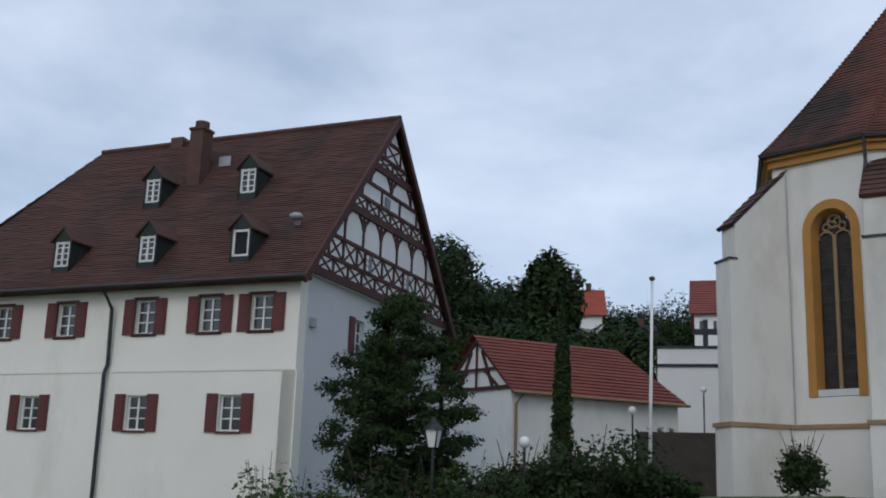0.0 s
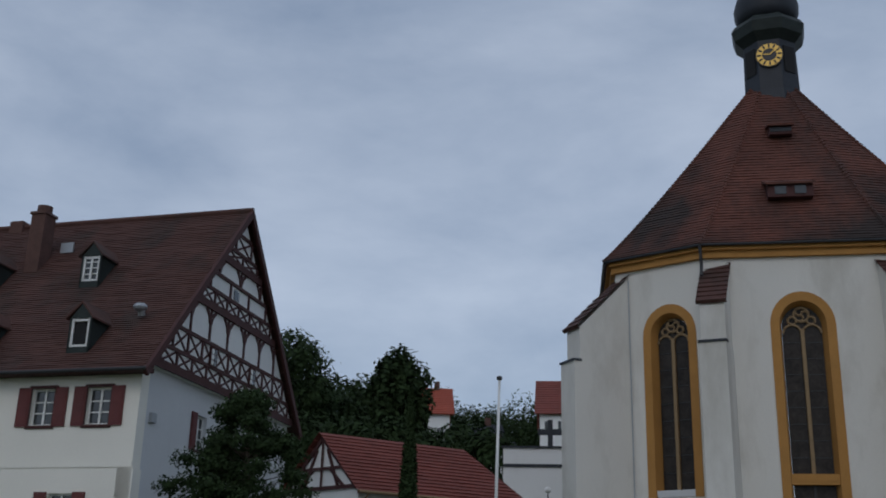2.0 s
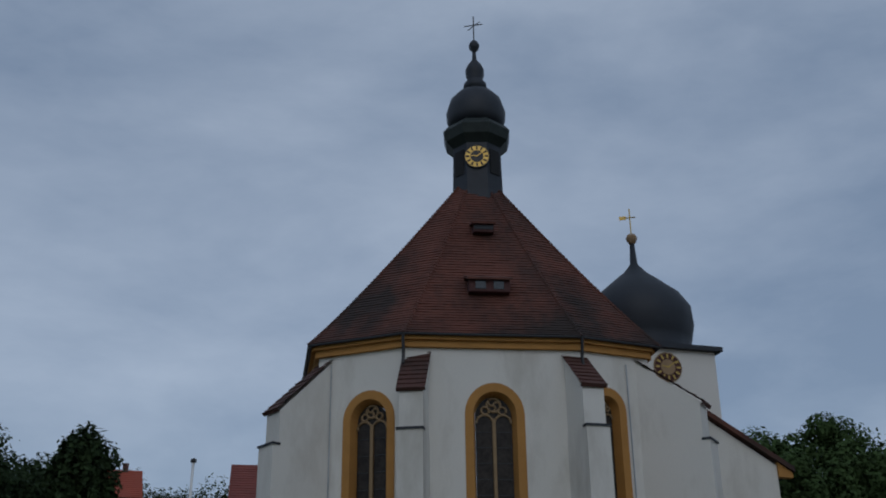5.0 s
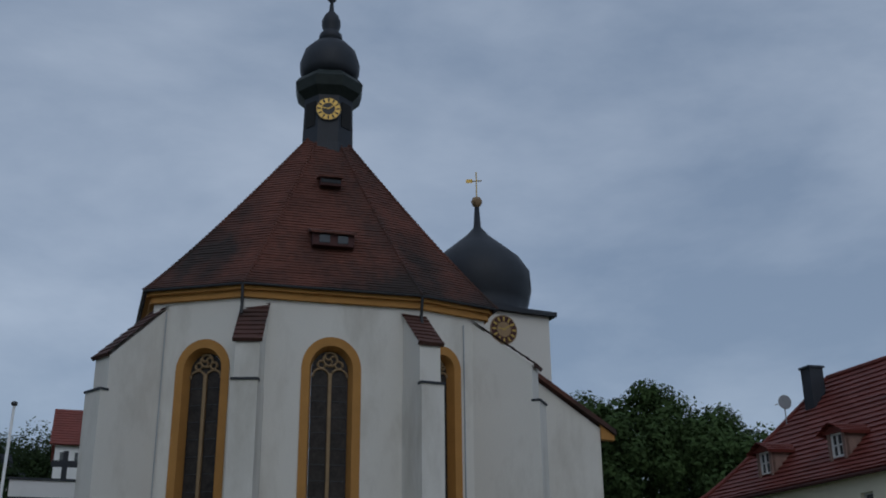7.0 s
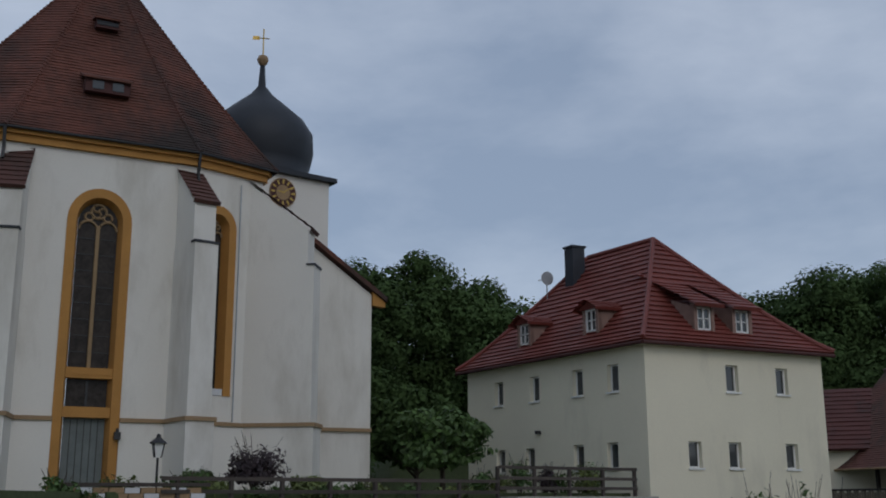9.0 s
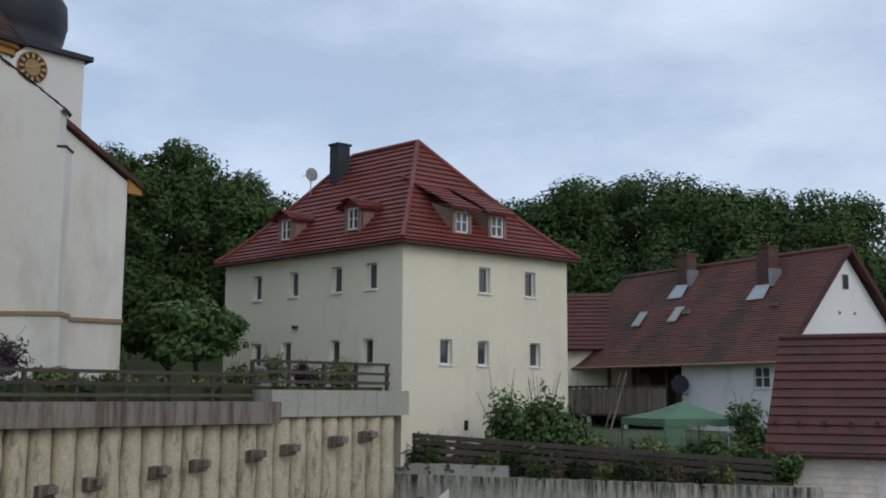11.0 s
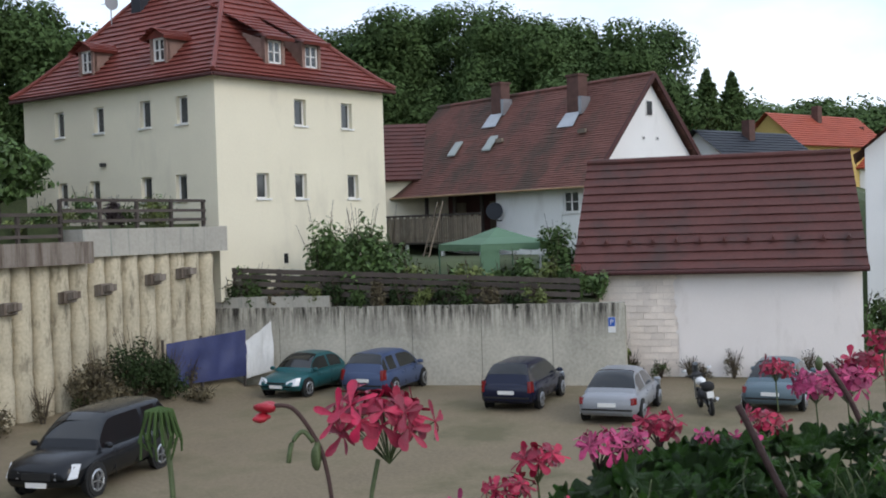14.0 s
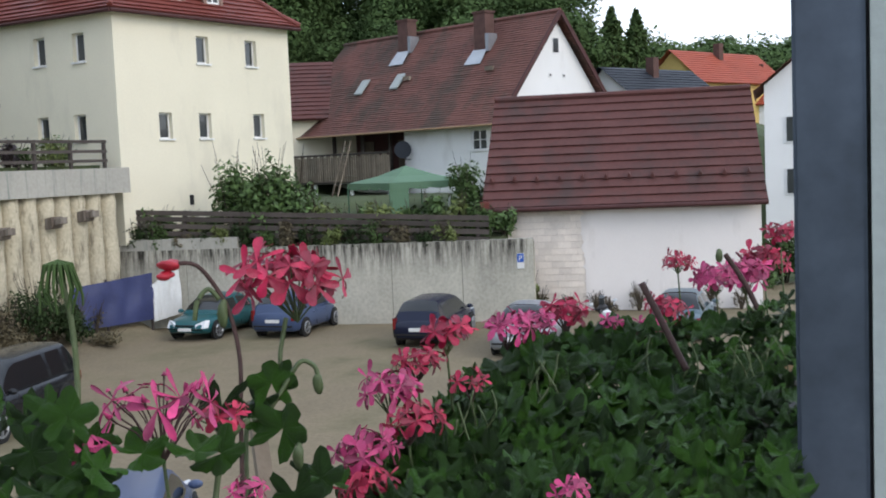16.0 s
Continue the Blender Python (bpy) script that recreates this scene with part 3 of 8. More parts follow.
def dormer_a(a, b, opened=False):
    """A small gabled dormer with dark sheet sides on the front slope."""
    z0 = roof_a_z(b)
    w, h, deep = 0.4, 1.05, 1.7
    F = Frame(A_F.p(a, b, 0), -67.2, 20.8)
    root = part("dormer", one_box(F, -w, -w + 0.07, 0, deep, z0 - 0.2, z0 + h), M_copper, house_a, "dark sheet-clad dormer with a tiled gable roof")
    bm2 = bmesh.new()
    fbox(bm2, F, w - 0.07, w, 0, deep, z0 - 0.2, z0 + h)
    fbox(bm2, F, -w, w, 0.0, 0.1, z0 - 0.3, z0 + 0.1)
    prism(bm2, [F.p(-w, 0, z0 + h), F.p(w, 0, z0 + h), F.p(0, 0, z0 + h + 0.5)], [F.p(-w, 0.1, z0 + h), F.p(w, 0.1, z0 + h), F.p(0, 0.1, z0 + h + 0.5)])
    part("cheek", bm2, M_copper, root)
    # an open dormer gets a near-black sheet for the shade inside
    part("pane", one_box(F, -w + 0.1, w - 0.1, 0.09, 0.11, z0 + 0.12, z0 + h - 0.05), M_glass if not opened else M_dark, root)
    bm2 = bmesh.new()
    for x0, x1, y0, y1 in ((-w + 0.07, -w + 0.15, 0.1, h), (w - 0.15, w - 0.07, 0.1, h), (-0.04, 0.04, 0.1, h), (-w + 0.1, w - 0.1, 0.1, 0.18), (-w + 0.1, w - 0.1, h - 0.1, h - 0.02)):
        if not (opened and (x0, x1) == (-0.04, 0.04)):
            fbox(bm2, F, x0, x1, 0.03, 0.08, z0 + y0, z0 + y1)
    if not opened:
        for y in (0.36, 0.58, 0.8):
            fbox(bm2, F, -w + 0.1, w - 0.1, 0.035, 0.07, z0 + y, z0 + y + 0.035)
    part("window_frame", bm2, M_frame, root)
    bm2 = bmesh.new()
    for s in (-1, 1):
        prism(bm2, [F.p(s * (w + 0.1), -0.12, z0 + h - 0.05), F.p(0, -0.04, z0 + h + 0.5), F.p(0, deep + 0.3, z0 + h + 0.5), F.p(s * (w + 0.1), deep, z0 + h - 0.05)],
              [F.p(s * (w + 0.1), -0.12, z0 + h + 0.02), F.p(0, -0.04, z0 + h + 0.58), F.p(0, deep + 0.3, z0 + h + 0.58), F.p(s * (w + 0.1), deep, z0 + h + 0.02)])
    part("dormer_roof", bm2, M_roofA, root)


for a, b, o in ((2.56, 0.2, True), (6.43, 0.22, False), (10.26, 0.25, False), (4.27, 2.98, False), (8.56, 2.93, False)):
    dormer_a(a, b, o)
bm = bmesh.new()
fbox(bm, A_F, 7.1, 7.7, 3.85, 4.55, 16.4, 19.75)
fbox(bm, A_F, 7.05, 7.75, 3.8, 4.6, 19.75, 19.85)
tube(bm, [A_F.p(7.4, 4.2, 19.85), A_F.p(7.4, 4.2, 20.15)], 0.28, 12)
part("chimney", bm, M_brick, house_a, "tall brown chimney stack")
bm = bmesh.new()
fbox(bm, A_F, 9.6, 10.2, A_W / 2 - 0.25, A_W / 2 + 0.3, A_RIDGE + 0.1, A_RIDGE + 0.62)
part("ridge_stack", bm, M_brick, house_a)
part("skylight", one_box(A_F, 6.2, 6.75, 4.6, 4.65, roof_a_z(4.6) + 0.02, roof_a_z(4.6) + 0.42), M_metal, house_a)
bm = bmesh.new()
tube(bm, [A_F.p(1.1, 1.45, roof_a_z(1.45)), A_F.p(1.1, 1.35, roof_a_z(1.45) + 0.22)], 0.12, 10)
bmesh.ops.create_uvsphere(bm, u_segments=10, v_segments=6, radius=0.19, matrix=Matrix.Translation(A_F.p(1.1, 1.3, roof_a_z(1.45) + 0.25)) @ Matrix.Diagonal((1.3, 1.0, 0.75, 1)))
part("vent_cowl", bm, M_metal, house_a)
bm = bmesh.new()
fbox(bm, A_G, 0.7, 1.0, -0.12, -0.0, E0 + 4.3, E0 + 4.6)
part("wall_box", bm, M_metal, house_a)
# the stepped plinth of the corner
bm = bmesh.new()
fbox(bm, A_G, 0.0, 0.5, -0.05, 0.5, A_BASE, E0 + 2.8)
part("corner_quoin", bm, M_facade, house_a)

# ---- church ----
CZ, C_EAVE = 6.1, E0 + 11.5
church = thing("church", (17, 38, CZ), "white Gothic church choir with ochre windows and tiled roof", "church")
EV = [Vector((10.83, 37.19)), Vector((13.55, 34.48)), Vector((19.84, 32.5)), Vector((23.25, 32.5))]
back = Vector((math.sin(radians(14)), math.cos(radians(14))))
EV = [EV[0] + back * 14] + EV + [EV[3] + back * 14]
cen = Vector((17.6, 38.4))


def offset_poly(poly, d):
    """Move each edge of an open line d metres towards the inside."""
    out = []
    for i, p in enumerate(poly):
        dirs = []
        for q0, q1 in ((poly[i - 1], p) if i else (None, None), (p, poly[i + 1]) if i < len(poly) - 1 else (None, None)):
            if q0 is not None:
                t = (q1 - q0).normalized()
                n = Vector((-t.y, t.x))
                if n.dot(cen - p) < 0:
                    n = -n
                dirs.append(n)
        n = sum(dirs, Vector((0, 0))).normalized()
        out.append(p + n * d / max(0.5, n.dot(dirs[0])))
    return out


WV = offset_poly(EV, 0.42)
PL = E0 + 1.80        # ledge over the plinth


def az_of(v):
    return math.degrees(math.atan2(v[0], v[1]))


def facet(i):
    p, q = WV[i], WV[i + 1]
    t = (q - p).normalized()
    n = Vector((-t.y, t.x))
    if n.dot(cen - p) < 0:
        n = -n
    return Frame(p, az_of(t), az_of(n)), (q - p).length


def along(F, azimuth):
    """Where the line of sight at an azimuth crosses a wall, as a distance along it."""
    d = Vector((math.sin(radians(azimuth)), math.cos(radians(azimuth))))
    o, u = F.o.xy, F.u.xy
    den = u.x * d.y - u.y * d.x
    return -(o.x * d.y - o.y * d.x) / den


def fit_window(i, az0, az1, el0, el1):
    """A window of the choir from its sides and its foot and head, as angles seen from the balcony."""
    F, _ = facet(i)
    a0, a1 = along(F, az0), along(F, az1)
    d = F.p((a0 + a1) / 2, 0, 0).xy.length
    w = a1 - a0
    z0, top = (EYE_Z + d * math.tan(radians(e)) for e in (el0, el1))
    return (az0 + az1) / 2, w, z0, top - w / 2 * 1.08, i == 2


def gothic_window(F, ac, w, z0, zs, door=False, thick=0.6):
    """A tall traceried window with a deep ochre surround, rounded head, mullion, leaded lights."""
    ro, ri = w / 2, w / 2 - 0.42
    n = 14
    arc = [math.pi * k / n for k in range(n + 1)]
    root_bm = bmesh.new()

    def ring_pt(r, x, b):
        return F.p(ac - r * math.cos(x), b, zs + r * 1.08 * math.sin(x))
    for k in range(n):
        x0, x1 = arc[k], arc[k + 1]
        prism(root_bm, [ring_pt(ro, x0, -0.04), ring_pt(ro, x1, -0.04), ring_pt(ri + 0.12, x1, -0.04), ring_pt(ri + 0.12, x0, -0.04)],
              [ring_pt(ro, x0, 0.42), ring_pt(ro, x1, 0.42), ring_pt(ri, x1, 0.42), ring_pt(ri, x0, 0.42)])
    zb = CZ + 0.05 if door else z0
    for s in (-1, 1):
        o0, i0, i1 = ac + s * ro, ac + s * (ri + 0.12), ac + s * ri
        prism(root_bm, [F.p(o0, -0.04, zb), F.p(i0, -0.04, zb), F.p(i0, -0.04, zs), F.p(o0, -0.04, zs)],
              [F.p(o0, 0.42, zb), F.p(i1, 0.42, zb), F.p(i1, 0.42, zs), F.p(o0, 0.42, zs)])
    win = part("window", root_bm, M_ochre, church, "tall traceried window in a deep ochre-painted surround")
    bm2 = bmesh.new()
    top = zs + ro * 1.08 + 0.02
    for k in range(n):
        x0, x1 = arc[k], arc[k + 1]
        p0, p1 = ring_pt(ro, x0, 0), ring_pt(ro, x1, 0)
        up0, up1 = p0.copy(), p1.copy()
        up0.z = up1.z = top
        d = F.v * 0.45
        prism(bm2, [p0, p1, up1, up0], [p0 + d, p1 + d, up1 + d, up0 + d])
    bmesh.ops.remove_doubles(bm2, verts=bm2.verts, dist=0.001)
    part("spandrel", bm2, M_church, win)
    zg = z0 + 0.25
    bm2 = bmesh.new()
    pts = [F.p(ac - ri, 0.34, zg), F.p(ac + ri, 0.34, zg)] + [ring_pt(ri, math.pi - x, 0.34) for x in arc]
    prism(bm2, pts, [p + F.v * 0.04 for p in pts])
    part("leaded_light", bm2, M_lead, win, "dark leaded glass")
    part("sill", one_box(F, ac - ri - 0.1, ac + ri + 0.1, 0.0, 0.36, z0 + 0.02, zg), M_grey if not door else M_ochre, win)
    part("mullion", one_box(F, ac - 0.06, ac + 0.06, 0.24, 0.34, zg, zs - 0.1), M_stone, win)
    # tracery: two lancet heads, two circles and a whirl above
    trac = bmesh.new()

    def circ(cx, cz, r, a0=0.0, a1=2 * math.pi, m=14, rad=0.045):
        tube(trac, [F.p(cx + r * math.cos(a0 + (a1 - a0) * j / m), 0.29, cz + r * math.sin(a0 + (a1 - a0) * j / m)) for j in range(m + 1)], rad, 5)
    q = ri / 2
    for s in (-1, 1):
        circ(ac + s * q, zs - 0.25, q * 0.92, 0, math.pi, 10)
        circ(ac + s * q * 0.95, zs + q * 0.62, q * 0.42)
    circ(ac, zs + ri * 0.62, ri * 0.38)
    for j in range(3):
        b0 = 2 * math.pi * j / 3
        circ(ac + 0.19 * ri * math.cos(b0), zs + ri * 0.62 + 0.19 * ri * math.sin(b0), 0.19 * ri, b0, b0 + math.pi, 8, 0.04)
    part("tracery", trac, M_stone, win, "carved stone tracery with a whirl")
    for j in range(1, 9):
        z = zg + (zs - zg) * j / 9
        part("saddle_bar", one_box(F, ac - ri, ac + ri, 0.32, 0.338, z - 0.015, z + 0.015), M_iron, win)
    if door:
        part("transom", one_box(F, ac - ri - 0.1, ac + ri + 0.1, 0.02, 0.4, z0 - 0.1, z0 + 0.05), M_ochre, win)
        part("fanlight", one_box(F, ac - ri, ac + ri, 0.3, 0.34, z0 - 1.05, z0 - 0.1), M_lead, win, "barred fanlight")
        part("fanlight_bar", one_box(F, ac - 0.04, ac + 0.04, 0.26, 0.3, z0 - 1.05, z0 - 0.1), M_iron, win)
        part("lintel", one_box(F, ac - ri - 0.1, ac + ri + 0.1, 0.02, 0.4, z0 - 1.4, z0 - 1.05), M_ochre, win)
        dr = part("door", one_box(F, ac - ri, ac + ri, 0.3, 0.36, CZ + 0.05, z0 - 1.4), M_door, win, "grey-green boarded church door")
        for j in range(1, 6):
            x = ac - ri + 2 * ri * j / 6
            part("board_joint", one_box(F, x - 0.012, x + 0.012, 0.285, 0.3, CZ + 0.1, z0 - 1.45), M_iron, dr)
    return win


wins = {i: fit_window(i, *w) for i, w in {1: (18.22, 21.0, 5.54, 15.4), 2: (24.83, 28.07, 6.3, 15.74), 3: (31.55, 33.5, 5.42, 15.28)}.items()}
for i in range(5):
    F, L = facet(i)
    hl = []
    if i in wins:
        azw, w, z0, zs, dr = wins[i]
        ac = along(F, azw)
        ro = w / 2
        hl = [(ac - ro, ac + ro, CZ + 0.05 if dr else z0, zs + ro * 1.08 + 0.02)]
    bm = bmesh.new()
    wall_panel(bm, F, 0, L, CZ - 0.4, C_EAVE - 0.3, hl, 0.6)
    part("choir_wall", bm, M_church, church, "white limewashed choir wall")
for i, (azw, w, z0, zs, dr) in wins.items():
    F, L = facet(i)
    gothic_window(F, along(F, azw), w, z0, zs, dr)
bm = bmesh.new()
pts = [Vector((*p, 0)) for p in offset_poly(EV, 1.2)]
prism(bm, [p + Vector((0, 0, CZ)) for p in pts], [p + Vector((0, 0, CZ + 0.02)) for p in pts])
part("choir_floor", bm, M_dark, church)
# plinth and ledge, cornice, eaves
OUT = offset_poly(EV, 0.30)
for i in range(5):
    F, L = facet(i)
    hl = []
    if i == 2:
        ac = along(F, wins[2][0])
        hl = [(ac - wins[2][1] / 2, ac + wins[2][1] / 2)]
    for nm, zz0, zz1, pr, m in (("plinth", CZ - 0.4, PL - 0.07, 0.12, M_church), ("ledge", PL - 0.07, PL + 0.07, 0.2, M_brownledge)):
        spans = [(0, L)] if not hl else [(0, hl[0][0]), (hl[0][1], L)]
        for s0, s1 in spans:
            part(nm, one_box(F, s0, s1, -pr, -0.002, zz0, zz1), m, church)
    part("cornice", one_box(F, -0.03, L + 0.03, -0.16, 0.1, C_EAVE - 0.47, C_EAVE - 0.22), M_ochre, church, "ochre moulded cornice")
    part("cornice_fillet", one_box(F, -0.08, L + 0.08, -0.3, 0.1, C_EAVE - 0.22, C_EAVE - 0.06), M_ochre, church)
APEX = Vector((18.9, 39.1, E0 + 21.4))
RB = APEX + Vector((back.x * 12, back.y * 12, 0))
E3 = [Vector((p.x, p.y, C_EAVE)) for p in EV]
bm = bmesh.new()
courses(bm, E3[0], E3[1], RB, APEX, 66, 0.03, 0.26, 0.07)
for i in (1, 2, 3):
    courses(bm, E3[i], E3[i + 1], APEX, APEX, 66, 0.03, 0.26, 0.07)
courses(bm, E3[4], E3[5], APEX, RB, 66, 0.03, 0.26, 0.07)
part("roof", bm, M_roofC, church, "steep red-brown plain-tile roof with hipped apse")
for i in (1, 2, 3, 4):
    bm = bmesh.new()
    for k in range(60):
        t = (k + 0.5) / 60
        p = E3[i].lerp(APEX, t)
        p.z -= 0.26 * math.sin(math.pi * min(1, t ** 0.7)) - 0.02
        u3 = (APEX - E3[i]).normalized()
        tube(bm, [p - u3 * 0.13, p + u3 * 0.12 + Vector((0, 0, -0.03))], 0.085, 6, 0.7)
    part("hip_tiles", bm, M_roofC, church)
for i in range(5):
    bm = bmesh.new()
    tube(bm, [E3[i] + Vector((0, 0, -0.06)), E3[i + 1] + Vector((0, 0, -0.06))], 0.05, 8)
    part("gutter", bm, M_iron, church)
# roof hatches on the front slope
p2, p3 = E3[2], E3[3]


def on_front(t, s):
    e = p2.lerp(p3, s)
    return e.lerp(APEX, t)


for t, s, wd, ht in ((0.20, 0.5, 1.75, 0.55), (0.545, 0.5, 1.0, 0.4)):
    c = on_front(t, s)
    u2 = (p3 - p2).normalized()
    F = Frame(c.xy, az_of(u2), az_of((-u2.y, u2.x)) if Vector((-u2.y, u2.x)).dot(cen - c.xy) > 0 else az_of((u2.y, -u2.x)))
    bm = bmesh.new()
    prism(bm, [F.p(-wd / 2, -0.35, c.z + ht * 0.9), F.p(wd / 2, -0.35, c.z + ht * 0.9), F.p(wd / 2, 1.0, c.z + ht * 1.9), F.p(-wd / 2, 1.0, c.z + ht * 1.9)],
          [F.p(-wd / 2, -0.35, c.z + ht * 1.05), F.p(wd / 2, -0.35, c.z + ht * 1.05), F.p(wd / 2, 1.0, c.z + ht * 2.1), F.p(-wd / 2, 1.0, c.z + ht * 2.1)])
    hatch = part("roof_hatch", bm, M_roofC, church, "low shed dormer with two small panes")
    part("hatch_front", one_box(F, -wd / 2 + 0.08, wd / 2 - 0.08, -0.2, 0.3, c.z + 0.05, c.z + ht), M_timber, hatch)
    for x in (-wd * 0.2, wd * 0.2):
        part("pane", one_box(F, x - 0.2, x + 0.2, -0.23, -0.205, c.z + 0.15, c.z + ht - 0.08), M_glass if t < 0.5 else M_slate, hatch)


def buttress(i, width, depth, ztop, zled, zcap, shift=0.0):
    """A stepped buttress with a sloping tiled cap at a corner of the choir."""
    n0 = (facet(i - 1)[0].v.xy + facet(i)[0].v.xy).normalized() * -1
    p = WV[i] + Vector((-n0.y, n0.x)) * shift
    F = Frame(p, az_of((-n0.y, n0.x)), az_of(n0))
    h = width / 2
    root = part("buttress", one_box(F, -h, h, -0.5, depth - 0.25, zled, zcap - 0.45), M_church, church, "white stepped buttress with a tiled weathering")
    part("lower_stage", one_box(F, -h - 0.03, h + 0.03, -0.5, depth, PL, zled), M_church, root)
    part("plinth", one_box(F, -h - 0.1, h + 0.1, -0.5, depth + 0.12, CZ - 0.4, PL - 0.07), M_church, root)
    part("ledge", one_box(F, -h - 0.17, h + 0.17, -0.3, depth + 0.19, PL - 0.07, PL + 0.07), M_brownledge, root)
    part("drip_ledge", one_box(F, -h - 0.06, h + 0.06, depth - 0.3, depth + 0.05, zled, zled + 0.08), M_slate, root)
    bm2 = bmesh.new()
    prism(bm2, [F.p(-h, -0.4, zcap - 0.45), F.p(-h, depth - 0.25, zcap - 0.45), F.p(-h, -0.4, ztop - 0.1)],
          [F.p(h, -0.4, zcap - 0.45), F.p(h, depth - 0.25, zcap - 0.45), F.p(h, -0.4, ztop - 0.1)])
    part("weathering", bm2, M_church, root)
    bm2 = bmesh.new()
    courses(bm2, F.p(-h - 0.1, depth - 0.1, zcap - 0.42), F.p(h + 0.1, depth - 0.1, zcap - 0.42), F.p(-h - 0.1, -0.4, ztop), F.p(h + 0.1, -0.4, ztop), 9, 0.04, 0.0, 0.12)
    part("tile_cap", bm2, M_roofA, root, "brown tiled weathering")


buttress(1, 0.9, 2.1, E0 + 11.05, E0 + 7.45, E0 + 9.15)
buttress(2, 0.84, 1.35, E0 + 11.05, E0 + 7.69, E0 + 9.57, 0.4)
buttress(3, 0.8, 1.75, E0 + 11.1, E0 + 7.8, E0 + 9.73, -0.15)
buttress(4, 0.9, 2.2, E0 + 11.0, E0 + 7.63, E0 + 9.46)
for i in (2, 3):
    n0 = (facet(i - 1)[0].v.xy + facet(i)[0].v.xy).normalized() * -1
    q = WV[i] + n0 * 0.35
    bm = bmesh.new()
    tube(bm, [Vector((*(EV[i] + n0 * 0.05), C_EAVE - 0.1)), Vector((*q, C_EAVE - 0.8)), Vector((*(q + n0 * 0.1), C_EAVE - 1.2))], 0.06, 6)
    part("water_spout", bm, M_iron, church)
for i, a in ((1, 0.55), (3, 2.0)):
    F, L = facet(i)
    bm = bmesh.new()
    tube(bm, [F.p(a, -0.06, C_EAVE - 0.8), F.p(a, -0.06, PL + 0.1)], 0.025, 5)
    part("lightning_cable", bm, M_metal, church)
F, L = facet(2)
la = along(F, 27.95)
bm = bmesh.new()
fbox(bm, F, la - 0.1, la + 0.1, -0.3, -0.124, E0 + 1.15, E0 + 1.4)
tube(bm, [F.p(la, -0.2, E0 + 1.4), F.p(la, -0.2, E0 + 1.52)], 0.05, 8)
part("wall_lamp", bm, M_iron, church, "small black lamp beside the door")
# ridge turret with clock
tc2 = Vector((18.95, 39.1))
front = (Vector((0, 0)) - tc2).normalized()
tw = math.atan2(front.y, front.x) + math.pi / 8
turret = thing("ridge_turret", (tc2.x, tc2.y, E0 + 18.45), "octagonal slate-clad clock turret with onion dome and cross", "turret")
bm = bmesh.new()
lathe(bm, tc2, [(1.42, E0 + 18.05), (1.2, E0 + 19.85), (1.14, E0 + 22.45)], 8, tw)
part("body", bm, M_slate, turret, "dark slate drum")
bm = bmesh.new()
lathe(bm, tc2, [(1.14, E0 + 22.15), (1.5, E0 + 22.50), (1.62, E0 + 22.95), (1.45, E0 + 23.20), (1.2, E0 + 23.40)], 8, tw)
part("cornice", bm, M_copper, turret)
bm = bmesh.new()
lathe(bm, tc2, [(1.2, E0 + 23.35), (1.34, E0 + 23.75), (1.37, E0 + 24.25), (1.2, E0 + 24.80), (0.85, E0 + 25.20), (0.5, E0 + 25.40), (0.42, E0 + 25.40)], 16, tw)
part("onion_dome", bm, M_slate, turret, "dark slate onion dome", smooth=True)
bm = bmesh.new()
lathe(bm, tc2, [(0.42, E0 + 25.3), (0.38, E0 + 25.38), (0.56, E0 + 25.5), (0.53, E0 + 25.78), (0.38, E0 + 25.95), (0.36, E0 + 26.05), (0.44, E0 + 26.3), (0.44, E0 + 26.55), (0.32, E0 + 26.85), (0.12, E0 + 27.1), (0.08, E0 + 27.6), (0.22, E0 + 27.75), (0.26, E0 + 27.95), (0.16, E0 + 28.15), (0.03, E0 + 28.25)], 14, tw)
part("lantern_finial", bm, M_slate, turret, smooth=True)
bm = bmesh.new()
side = Vector((-front.y, front.x, 0))
c3 = Vector((*tc2, 0))
tube(bm, [c3 + Vector((0, 0, E0 + 28.20)), c3 + Vector((0, 0, E0 + 29.60))], 0.03, 6)
tube(bm, [c3 - side * 0.45 + Vector((0, 0, E0 + 29.05)), c3 + side * 0.45 + Vector((0, 0, E0 + 29.15))], 0.025, 6)
tube(bm, [c3 - side * 0.3 + Vector((0, 0, E0 + 28.80)), c3 + side * 0.3 + Vector((0, 0, E0 + 29.30))], 0.02, 6)
part("cross", bm, M_iron, turret)


